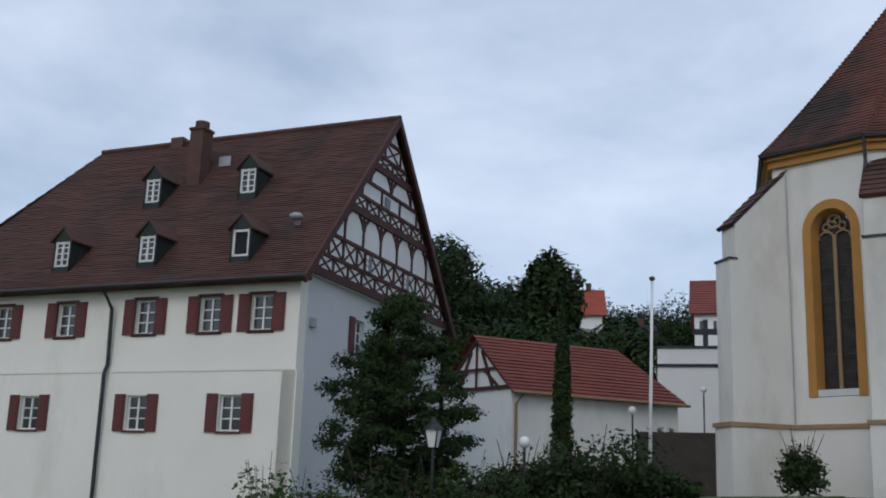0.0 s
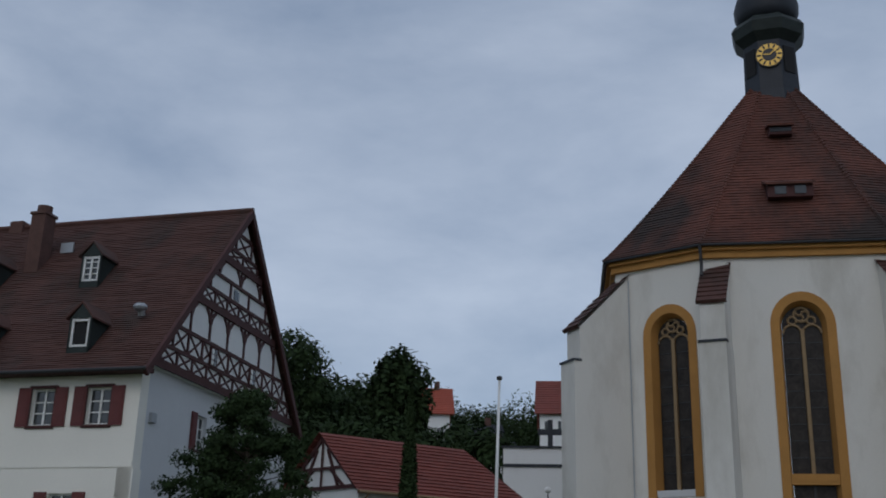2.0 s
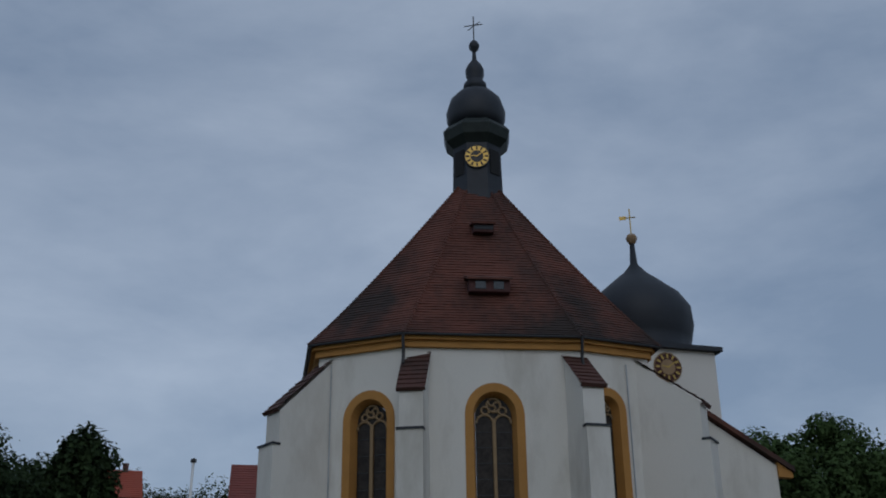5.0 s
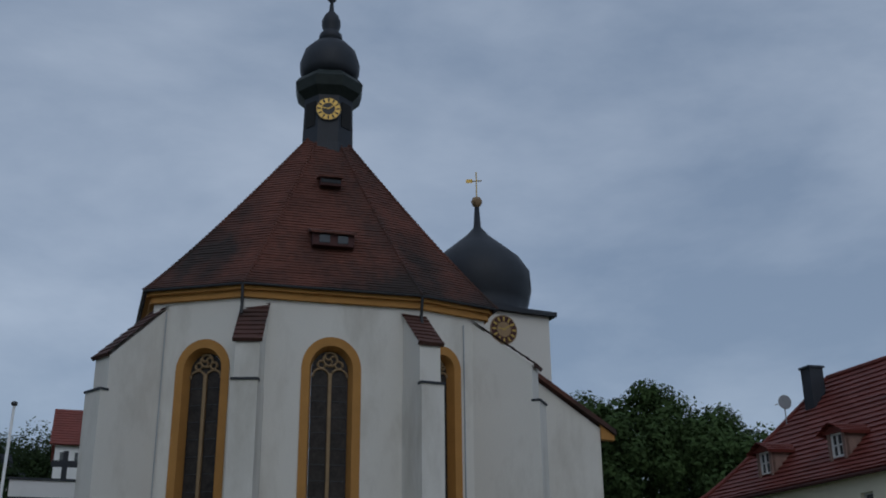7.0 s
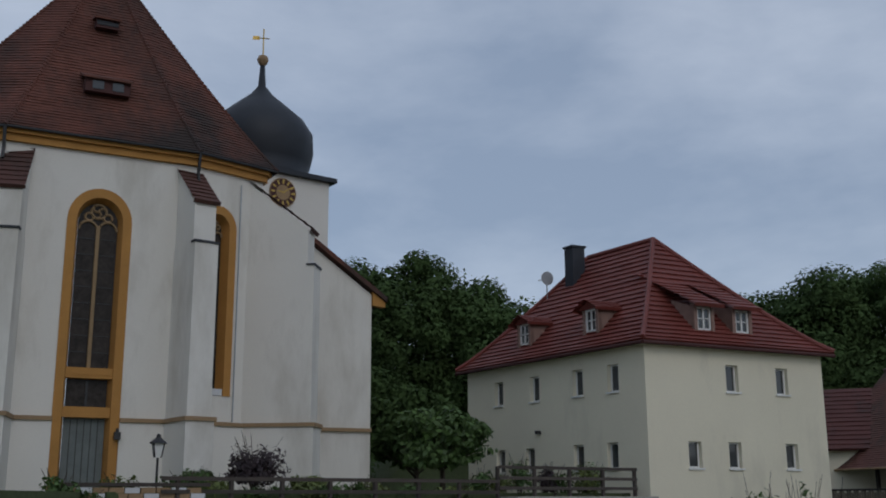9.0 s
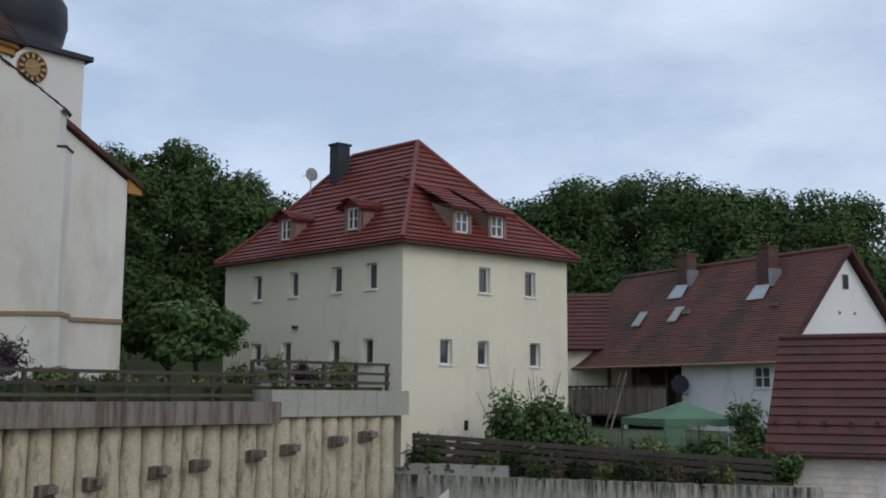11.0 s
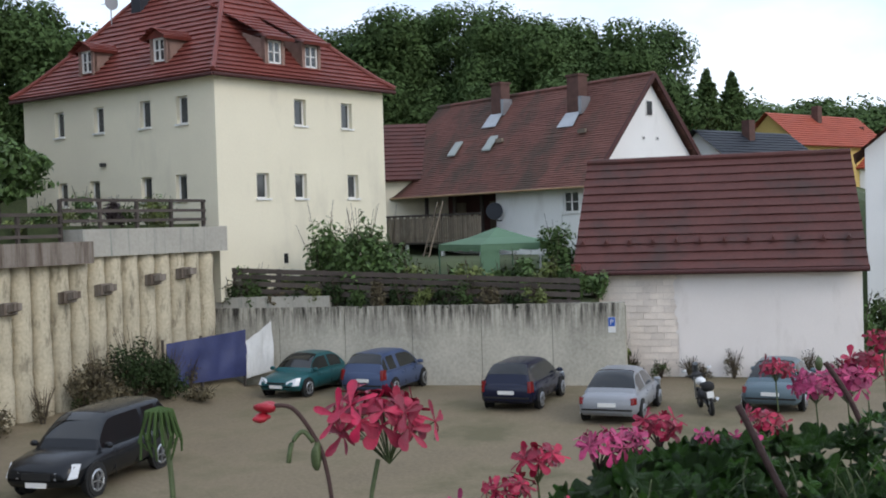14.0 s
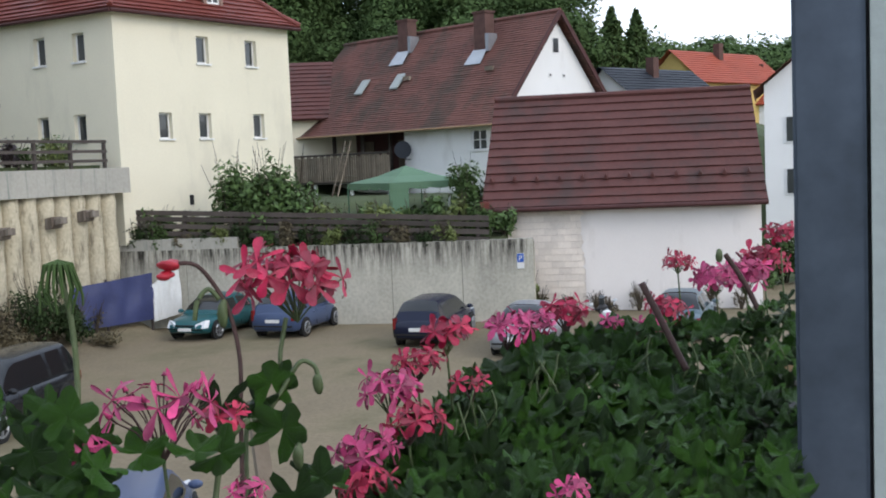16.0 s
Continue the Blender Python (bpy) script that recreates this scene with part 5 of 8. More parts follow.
for a, b, top in ((on_roof(70.4, 3.7), 3.7, 0.95), (on_roof(74.45, 3.2), 3.2, 0.6)):
    z0 = roof_h_z(b)
    bm = bmesh.new()
    fbox(bm, H_F, a - 0.4, a + 0.4, b - 0.35, b + 0.35, z0 - 0.6, HZ + top - 0.3)
    fbox(bm, H_F, a - 0.46, a + 0.46, b - 0.41, b + 0.41, HZ + top - 0.3, HZ + top - 0.2)
    ch = part("chimney", bm, M_brick, house_h, "weathered brick chimney")
    bm = bmesh.new()
    prism(bm, [H_F.p(a - 0.5, b - 0.95, roof_h_z(b - 0.95) + 0.04), H_F.p(a + 0.65, b - 0.95, roof_h_z(b - 0.95) + 0.04), H_F.p(a + 0.5, b - 0.34, z0 - 0.3), H_F.p(a - 0.45, b - 0.34, z0 - 0.3)], [H_F.p(a - 0.5, b - 0.95, roof_h_z(b - 0.95) + 0.07), H_F.p(a + 0.65, b - 0.95, roof_h_z(b - 0.95) + 0.07), H_F.p(a + 0.5, b - 0.34, z0 - 0.22), H_F.p(a - 0.45, b - 0.34, z0 - 0.22)])
    fbox(bm, H_F, a - 0.62, a - 0.41, b - 0.4, b + 0.3, z0 - 0.35, z0 + 0.55)
    part("lead_flashing", bm, M_metal, ch)
for a, b in ((on_roof(67.83, 1.6), 1.35), (on_roof(69.7, 1.7), 1.45)):
    z0 = roof_h_z(b)
    bm = bmesh.new()
    prism(bm, [H_F.p(a - 0.32, b, z0 + 0.06), H_F.p(a + 0.32, b, z0 + 0.06), H_F.p(a + 0.32, b + 0.7, roof_h_z(b + 0.7) + 0.06), H_F.p(a - 0.32, b + 0.7, roof_h_z(b + 0.7) + 0.06)],
          [H_F.p(a - 0.32, b, z0 + 0.14), H_F.p(a + 0.32, b, z0 + 0.14), H_F.p(a + 0.32, b + 0.7, roof_h_z(b + 0.7) + 0.14), H_F.p(a - 0.32, b + 0.7, roof_h_z(b + 0.7) + 0.14)])
    part("skylight", bm, M_panelgrey, house_h)
for a in (2.0, 8.0):
    part("vent_tile", one_box(H_F, a, a + 0.5, 1.8, 1.95, roof_h_z(1.9), roof_h_z(1.9) + 0.2), M_woodlite, house_h)
balcony = thing("balcony", (53, 22, E0 - 2.00), "timber balcony with grey vertical boards", "balcony")
part("deck", one_box(H_F, HS - 0.9, HL + 1.2, -1.9, 0.2, E0 - 1.95, E0 - 1.80), M_wood, balcony)
part("top_rail", one_box(H_F, HS - 0.9, HL + 1.2, -1.95, -1.85, E0 - 0.45, E0 - 0.35), M_wood, balcony)
for k in range(66):
    a = HS - 0.85 + k * 0.185
    part("board", one_box(H_F, a, a + 0.14, -1.93, -1.9, E0 - 1.85, E0 - 0.45 - 0.08 * (k % 3 == 0)), M_woodlite, balcony)
for a in (HS - 0.7, HS + 2.3, HS + 5.3, HS + 9.0):
    part("post", one_box(H_F, a - 0.08, a + 0.08, -1.85, -1.7, 3.0, E0 - 1.90), M_frame, balcony)
ladder = thing("ladder", (51, 20, 3.5), "weathered wooden ladder leaning on the balcony", "ladder")
LA = on_roof(66.7, -2.4)
for s in (-0.22, 0.22):
    bm = bmesh.new()
    bar(bm, H_F.p(LA + s, -3.2, 3.9), H_F.p(LA + s, -1.98, E0 + 0.30), 0.06)
    part("rail", bm, M_woodlite, ladder)
for k in range(9):
    t = (k + 0.7) / 9.5
    bm = bmesh.new()
    p, q = H_F.p(LA - 0.22, -3.2, 3.9).lerp(H_F.p(LA - 0.22, -1.98, E0 + 0.30), t), H_F.p(LA + 0.22, -3.2, 3.9).lerp(H_F.p(LA + 0.22, -1.98, E0 + 0.30), t)
    bar(bm, p, q, 0.04)
    part("rung", bm, M_woodlite, ladder)
dish = thing("satellite_dish", H_F.p(HS - 0.4, -0.4, E0 - 0.80), "dark satellite dish on a white wall bracket", "satellite dish")
bm = bmesh.new()
bmesh.ops.create_cone(bm, segments=18, radius1=0.45, radius2=0.1, depth=0.1, cap_ends=True, matrix=look(H_F.p(HS - 0.4, -0.5, E0 - 0.30), (20, 12, 9)))
part("reflector", bm, M_slate, dish)
bm = bmesh.new()
tube(bm, [H_F.p(HS - 0.4, -0.45, E0 - 0.30), H_F.p(HS - 0.4, -0.3, E0 - 0.80), H_F.p(HS - 0.4, 0.0, E0 - 0.80)], 0.03, 6)
part("bracket", bm, M_iron, dish)


# ---- plainer houses further off ----
def simple_house(at, az_front, w, d, z0, eave, ridge, roof_m, wall_m, label, ridge_across=False, windows=(), name="distant_house", chim=True):
    """A gabled house: a along its front, the ridge along or across it."""
    F = Frame(at, az_front + 90, az_front)
    ob = thing(name, (at[0], at[1], z0), label, "house")
    bm2 = bmesh.new()
    if ridge_across:
        prof = [(0, z0), (w, z0), (w, eave), (w / 2, ridge), (0, eave)]
        prism(bm2, [F.p(a, 0, z) for a, z in prof], [F.p(a, d, z) for a, z in prof])
    else:
        prof = [(0, z0), (d, z0), (d, eave), (d / 2, ridge), (0, eave)]
        prism(bm2, [F.p(0, b, z) for b, z in prof], [F.p(w, b, z) for b, z in prof])
    part("wall", bm2, wall_m, ob)
    bm2 = bmesh.new()
    o = 0.5
    if ridge_across:
        for s in (0, 1):
            e = -o if s == 0 else w + o
            ez = eave - o * (ridge - eave) / (w / 2) + 0.12
            courses(bm2, F.p(e, -o, ez), F.p(e, d + o, ez), F.p(w / 2, -o, ridge + 0.12), F.p(w / 2, d + o, ridge + 0.12), 14, 0.05)
    else:
        for s in (0, 1):
            e = -o if s == 0 else d + o
            ez = eave - o * (ridge - eave) / (d / 2) + 0.12
            courses(bm2, F.p(-o, e, ez), F.p(w + o, e, ez), F.p(-o, d / 2, ridge + 0.12), F.p(w + o, d / 2, ridge + 0.12), 14, 0.05)
    part("roof", bm2, roof_m, ob)
    if chim:
        part("chimney", one_box(F, w * 0.55, w * 0.55 + 0.6, d * 0.45, d * 0.45 + 0.6, ridge - 1, ridge + 0.8), M_brick, ob)
    for a, z, ww, hh in windows:
        wn = part("window", one_box(F, a - ww / 2, a + ww / 2, -0.05, -0.002, z, z + hh), M_frame, ob)
        part("pane", one_box(F, a - ww / 2 + 0.08, a - 0.03, -0.07, -0.052, z + 0.08, z + hh - 0.08), M_glass, wn)
        part("pane", one_box(F, a + 0.03, a + ww / 2 - 0.08, -0.07, -0.052, z + 0.08, z + hh - 0.08), M_glass, wn)
    return ob


def polar(az, d):
    return (d * math.sin(radians(az)), d * math.cos(radians(az)))


simple_house(polar(88.65, 56), 88.6, 9.0, 10, 0.5, E0 + 2.1, E0 + 5.8, M_roofB, M_white, "white gabled house with two-leaf windows", True, [(1.6, E0 - 0.78, 1.3, 1.35), (1.6, E0 - 3.35, 1.3, 1.35), (5.6, E0 - 0.78, 1.3, 1.35), (5.6, E0 - 3.35, 1.3, 1.35)], "neighbour_house")
simple_house(polar(78.75, 72), 120, 6, 9, 5, E0 + 2.2, E0 + 4.5, M_slate, M_white, "white gabled house with dark solar-panelled roof", True, [(3.0, E0 + 2.0, 1.5, 1.0)])
simple_house(polar(82.75, 92), 120, 5.5, 12, 6, E0 + 4.8, E0 + 7.2, M_roofRed, mat("yellow_wall", (0.6, 0.42, 0.14)), "yellow gabled house with a bright red roof", True, [(2.7, E0 + 4.4, 1.0, 1.1)])
simple_house(polar(85.6, 96), 90, 8, 7, 6, E0 + 3.0, E0 + 5.6, M_roofRed, M_white, "house with a bright red roof", False)
simple_house(polar(71.2, 78), 75, 5, 8, 8, E0 + 6.6, E0 + 9.5, M_roofRed, M_white, "half-timbered gable behind the farmhouse", True)
simple_house(polar(78.4, 95), 75, 5, 8, 8, E0 + 5.4, E0 + 7.6, M_roofRed, mat("orange_wall", (0.6, 0.33, 0.05)), "orange house among the trees", True)
simple_house(polar(64.0, 62), 66, 10, 8, 3, E0 + 2.0, E0 + 5.2, M_roofG, M_cream, "brown-roofed wing beside the yellow house", False)
simple_house(polar(6.1, 118), 5, 3.6, 9, E0 + 9, E0 + 19.4, E0 + 22.8, M_roofRed, M_white, "white hillside house with a bright red roof", False, [(1.0, E0 + 16.4, 0.9, 1.3), (2.6, E0 + 16.4, 0.9, 1.3)])
simple_house(polar(12.65, 105), 14, 8, 9, E0 + 6, E0 + 17.4, E0 + 21.2, M_roofB, M_white, "white hillside house with a dark red roof", False, [(0.8, E0 + 15.3, 0.8, 1.2), (2.1, E0 + 15.3, 0.8, 1.2), (5, E0 + 15.3, 1.4, 1.4)])
simple_house(polar(9.0, 110), 5, 3, 6, E0 + 8, E0 + 15.6, E0 + 17.2, M_slate, M_white, "small white hillside house", False, [(1.2, E0 + 14, 0.9, 0.9)])
simple_house(polar(9.3, 100), 5, 3.4, 5, E0 + 6, E0 + 12.8, E0 + 13.9, M_slate, M_white, "low white hillside house", False, [(1.4, E0 + 11.6, 1.2, 0.8)])

# ---- timbered barn, churchyard wall ----
ap = Vector(polar(1.24, 52))
bn = Vector((math.sin(radians(142)), math.cos(radians(142))))
B_F = Frame(ap + bn * 2.6, 63, -38)      # long side, b into the barn
B_G = Frame(ap + bn * 2.6, -38, 63)      # gable side
barn = thing("timbered_barn", (ap.x, ap.y, E0 - 0.5), "white barn with a timbered gable and long red roof", "barn")
bz, be, bl = E0 + 6.69, E0 + 4.13, 9.6
bm = bmesh.new()
prof = [(0, E0 - 1), (5.2, E0 - 1), (5.2, be), (2.6, bz), (0, be)]
prism(bm, [B_G.p(a, 0, z) for a, z in prof], [B_G.p(a, 0.4, z) for a, z in prof])
fbox(bm, B_G, 0, 5.2, 0.4, bl, E0 - 1, be)
part("wall", bm, M_white, barn)
bm = bmesh.new()
courses(bm, B_F.p(-0.3, -0.4, be - 0.2), B_F.p(bl + 0.3, -0.4, be - 0.2), B_F.p(-0.3, 2.6, bz + 0.15), B_F.p(bl - 1.4, 2.6, bz + 0.15), 16, 0.05)
courses(bm, B_F.p(-0.3, 5.6, be - 0.2), B_F.p(bl + 0.3, 5.6, be - 0.2), B_F.p(-0.3, 2.6, bz + 0.15), B_F.p(bl - 1.4, 2.6, bz + 0.15), 8, 0.05)
courses(bm, B_F.p(bl + 0.3, -0.4, be - 0.2), B_F.p(bl + 0.3, 5.6, be - 0.2), B_F.p(bl - 1.4, 2.6, bz + 0.15), B_F.p(bl - 1.4, 2.6, bz + 0.15), 12, 0.05)
part("roof", bm, M_roofB, barn, "long red tiled roof")
for (a0, z0), (a1, z1), w in (((0.0, be + 0.08), (5.2, be + 0.08), 0.18), ((0.9, be + 1.0), (4.3, be + 1.0), 0.14), ((2.6, be), (2.6, bz), 0.16), ((0, be), (2.6, bz - 0.1), 0.18), ((5.2, be), (2.6, bz - 0.1), 0.18), ((1.3, be), (2.2, be + 1.9), 0.12), ((3.9, be), (3.0, be + 1.9), 0.12), ((2.0, be + 1.0), (0.8, be), 0.12), ((3.2, be + 1.0), (4.4, be), 0.12)):
    bm = bmesh.new()
    bar(bm, B_G.p(a0, -0.05, z0), B_G.p(a1, -0.05, z1), 0.1, w)
    part("timber", bm, M_timber, barn)
bm = bmesh.new()
tube(bm, [B_F.p(0.3, -0.48, be - 0.2), B_F.p(0.15, -0.1, be - 0.7), B_F.p(0.15, -0.1, E0 - 0.5)], 0.07, 7)
part("downpipe", bm, M_brownledge, barn)
bm = bmesh.new()
tube(bm, [B_F.p(-0.3, -0.48, be - 0.2), B_F.p(bl + 0.3, -0.48, be - 0.2)], 0.07, 7)
part("gutter", bm, M_brownledge, barn)
cw = Frame(polar(10.72, 64), 104, 14)
yard_wall = part("wall_churchyard", one_box(cw, 0, 9, 0, 0.5, E0 - 1, E0 + 8.05), M_white, None, "cream churchyard wall with a dark coping band", kind="structure")
part("band", one_box(cw, 0, 9, -0.08, -0.002, E0 + 6.95, E0 + 7.12), M_slate, yard_wall)
part("coping", one_box(cw, -0.1, 9, -0.1, 0.6, E0 + 8.05, E0 + 8.17), M_slate, yard_wall)
grave = thing("stone_cross", cw.p(2.75, 1.5, E0 + 7.8), "dark stone cross on the churchyard wall", "cross")
bm = bmesh.new()
fbox(bm, cw, 2.6, 2.9, 1.3, 1.6, E0 + 7.4, E0 + 9.95)
fbox(bm, cw, 2.0, 3.5, 1.35, 1.55, E0 + 9.05, E0 + 9.4)
part("shaft", bm, M_slate, grave)
ramp_wall = part("wall_ramp", one_box(Frame(polar(9.6, 44), 104, 14), 0, 3.6, 0, 0.4, E0 - 1.2, E0 + 1.9), M_wood, None, "brown boarded fence by the ramp", kind="structure")

# ---- retaining walls of the car park ----
piles = thing("pile_wall", (24, 25, 0), "retaining wall of pale bored concrete piles with anchors", "retaining wall", kind="structure")
x = 33.6
k = 0
pile_kinds = []
rp = random.Random(5)
while x > 5.0:
    y = pile_y(x)
    top = 5.22 if x > 27.6 else 5.05
    if len(pile_kinds) < 4:
        bm = bmesh.new()
        prof = [(0.355 + 0.02 * rp.uniform(-1, 1), -0.3 + 5.5 * j / 16) for j in range(17)]
        lathe(bm, (0, 0), prof, 14)
        for vv in bm.verts:
            nn = noise.noise(vv.co * 1.7 + Vector((k * 9.0, 0, 0))) * 0.05 + noise.noise(vv.co * 6 + Vector((k * 3.0, 0, 0))) * 0.018
            vv.co.x, vv.co.y = vv.co.x * (1 + nn * 2.2), vv.co.y * (1 + nn * 2.2)
        ob = part("pile", bm, M_pile, None, smooth=True)
        pile_kinds.append(ob.data)
    else:
        ob = new("pile", pile_kinds[k % 4])
    ob.parent = piles
    ob.location = (x - 24, y - 25, 0)
    ob.rotation_euler = (0, 0, k * 1.7)
    ob.scale = (1, 1, top / 5.2)
    if (k * 0.72 + 1.0) % 1.8 < 0.72:
        P = Frame((x, y), 99.4, 189.4)
        bm = bmesh.new()
        za = 3.5 + 0.1 * (x - 24)
        fbox(bm, P, -0.15, 0.15, 0.2, 0.95, za, za + 0.22)
        fbox(bm, P, -0.24, 0.24, 0.3, 0.62, za - 0.08, za + 0.3)
        for vv in bm.verts:
            vv.co.z += 0.2 * ((vv.co.xy - Vector((x, y))).length - 0.4)
        part("anchor_head", bm, M_beam, piles, "rusty concrete anchor block")
    x -= 0.72
    k += 1


def run(x0, x1, off, z0, z1, depth, m, nm, parent, label=""):
    bm2 = bmesh.new()
    n = 10
    for j in range(n):
        a, b = x0 + (x1 - x0) * j / n, x0 + (x1 - x0) * (j + 1) / n
        p, q = Vector((a, pile_y(a) + off, 0)), Vector((b, pile_y(b) + off, 0))
        d = Vector((0.16, 0.99, 0)) * depth
        prism(bm2, [p + Vector((0, 0, z0)), q + Vector((0, 0, z0)), q + d + Vector((0, 0, z0)), p + d + Vector((0, 0, z0))],
              [p + Vector((0, 0, z1)), q + Vector((0, 0, z1)), q + d + Vector((0, 0, z1)), p + d + Vector((0, 0, z1))])
    return part(nm, bm2, m, parent, label)


run(27.7, 34.3, -0.5, 5.2, 6.12, 1.1, M_parapet, "parapet", piles, "grey concrete parapet")
run(5, 27.9, -0.72, 5.0, 5.72, 1.3, M_beam, "capping_beam", piles, "stained concrete capping beam")
run(5, 34.2, 0.35, 0.0, 5.6, 0.25, M_parapet, "backing", piles)
RZ = 6.62
rail = thing("terrace_railing", (24, 25.5, 6), "weathered brown timber railing on the terrace edge", "railing")
for k in range(17):
    x = 33.9 - k * 1.6
    if x < 16:
        break
    zb = 5.9 if x > 27.8 else 5.5
    bm = bmesh.new()
    bar(bm, (x, pile_y(x) + 0.2, zb), (x, pile_y(x) + 0.2, 7.12 if x > 27 else RZ + 0.04), 0.11)
    part("post", bm, M_wood, rail)
for dz in (0.0, 0.36, 0.7):
    for x0, x1, zt in ((27.5, 33.95, 7.1), (15.8, 27.5, RZ)):
        bm = bmesh.new()
        bar(bm, (x0, pile_y(x0) + 0.13, zt - dz), (x1, pile_y(x1) + 0.13, zt - dz), 0.05, 0.11)
        part("rail", bm, M_wood, rail)
bw = thing("wall_concrete", (36, 17, 0), "rain-streaked grey concrete retaining wall with panel joints", "retaining wall", kind="structure")
BW = Frame((back_x(24.2), 24.2), az_of((back_x(9.2) - back_x(24.2), -15.0)), az_of((15.0, back_x(9.2) - back_x(24.2))))
bwl = math.hypot(back_x(9.2) - back_x(24.2), 15.0) + 0.3
for k in range(6):
    a0, a1 = bwl * k / 6, bwl * (k + 1) / 6
    bm = bmesh.new()
    t0, t1 = 2.96, 2.96
    prism(bm, [BW.p(a0 + 0.01, 0, -0.3), BW.p(a1 - 0.01, 0, -0.3), BW.p(a1 - 0.01, 0, t1), BW.p(a0 + 0.01, 0, t0)], [BW.p(a0 + 0.01, 0.4, -0.3), BW.p(a1 - 0.01, 0.4, -0.3), BW.p(a1 - 0.01, 0.4, t1), BW.p(a0 + 0.01, 0.4, t0)])
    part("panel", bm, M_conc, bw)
part("top_strip", one_box(BW, 0, 4.6, 0.05, 0.6, 2.96, 3.37), M_parapet, bw)
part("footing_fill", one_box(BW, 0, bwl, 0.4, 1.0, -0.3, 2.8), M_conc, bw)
fence = thing("garden_fence", (37, 17, 3), "dark weathered timber rails along the wall top", "fence")
for k in range(8):
    a = 0.6 + k * 1.85
    bm = bmesh.new()
    bar(bm, BW.p(a, 0.5, 2.7), BW.p(a, 0.5, 4.5 - 0.09 * k), 0.12)
    part("post", bm, M_wood, fence)
for z in (3.5, 3.78, 4.05, 4.28):
    bm = bmesh.new()
    bar(bm, BW.p(0.3, 0.42, z + 0.14), BW.p(bwl - 1.6, 0.42, z - 0.55), 0.05, 0.18)
    part("rail", bm, M_wood, fence)
sign = thing("parking_sign", BW.p(bwl - 0.47, -0.02, 1.9), "small blue and white parking sign on the wall", "sign")
part("board", one_box(BW, bwl - 0.6, bwl - 0.34, -0.03, -0.004, 1.9, 2.45), M_plate, sign)
part("blue_field", one_box(BW, bwl - 0.585, bwl - 0.355, -0.04, -0.031, 2.13, 2.44), M_blue, sign)
cu = bpy.data.curves.new("letter", "FONT")
cu.body, cu.size, cu.extrude, cu.align_x = "P", 0.26, 0.004, "CENTER"
cu.materials.append(M_plate)
lt = new("letter", cu)
lt.parent = sign
lt.matrix_basis = Matrix.Translation(BW.p(bwl - 0.47, -0.045, 2.19) - BW.p(bwl - 0.47, -0.02, 1.9)) @ Matrix((( BW.u.x, 0, -BW.v.x, 0), (BW.u.y, 0, -BW.v.y, 0), (0, 1, 0, 0), (0, 0, 0, 1)))


# ---- plants ----
def leaf_cloud(blobs, size, seed, flat=0.5, shell=0.55):
    """Many small leaf faces through a set of uneven blobs. A blob: centre, radii, count."""
    r = np.random.RandomState(seed)
    allv = []
    for (cx, cy, cz), (rx, ry, rz), n in blobs:
        d = r.normal(size=(n, 3))
        d /= np.linalg.norm(d, axis=1)[:, None]
        rad = (shell + (1 - shell) * r.rand(n)) * (1 + 0.18 * np.sin(3 * d[:, 0] + seed) * np.cos(4 * d[:, 2]))
        c = np.array([cx, cy, cz]) + d * rad[:, None] * np.array([rx, ry, rz])
        nrm = d * 0.8 + r.normal(size=(n, 3)) * flat
        nrm[:, 2] += 0.35
        nrm /= np.linalg.norm(nrm, axis=1)[:, None]
        t = np.cross(nrm, r.normal(size=(n, 3)))
        t /= np.linalg.norm(t, axis=1)[:, None]
        b = np.cross(nrm, t)
        s = size * (0.55 + 0.9 * r.rand(n))[:, None]
        allv.append(np.stack([c - t * s, c - b * s * 0.5, c + t * s * 1.1, c + b * s * 0.5], 1).reshape(-1, 3))
    v = np.concatenate(allv)
    return v, np.arange(len(v)).reshape(-1, 4)


def crown_blobs(c, rx, rz, n, count, seed):
    r = random.Random(seed)
    out = []
    for _ in range(n):
        a, h = r.uniform(0, 2 * math.pi), r.uniform(-0.75, 0.8)
        k = math.sqrt(max(0.05, 1 - h * h)) * r.uniform(0.35, 0.8)
        s = r.uniform(0.28, 0.5)
        out.append(((c[0] + rx * k * math.cos(a), c[1] + rx * k * math.sin(a), c[2] + rz * h * 0.85), (rx * s, rx * s, rz * s * 0.85), count // n))
    return out


def tree(name, at, rx, h, trunk_h, m, label, seed, leaves=5000, size=0.16, blobs=26, category="tree", trunk_r=0.16):
    ob = thing(name, at, label, category)
    x, y, z = at
    bm2 = bmesh.new()
    r = random.Random(seed)
    tube(bm2, [(x, y, z - 0.2), (x + 0.05, y, z + trunk_h * 0.6), (x - 0.04, y + 0.05, z + h * 0.7)], trunk_r, 8, 0.35)
    for _ in range(9):
        a, z0 = r.uniform(0, 6.28), z + trunk_h * r.uniform(0.7, 1.0) + (h - trunk_h) * r.uniform(0, 0.45)
        ln = rx * r.uniform(0.5, 0.85)
        tube(bm2, [(x, y, z0), (x + math.cos(a) * ln * 0.5, y + math.sin(a) * ln * 0.5, z0 + ln * 0.25), (x + math.cos(a) * ln, y + math.sin(a) * ln, z0 + ln * 0.5)], trunk_r * 0.35, 5, 0.3)
    part("trunk", bm2, M_bark, ob, smooth=True)
    rz = (h - trunk_h) / 2
    v, f = leaf_cloud(crown_blobs((x, y, z + trunk_h + rz), rx, rz, blobs, leaves, seed), size, seed)
    raw("crown", v, f, m, ob)
    return ob


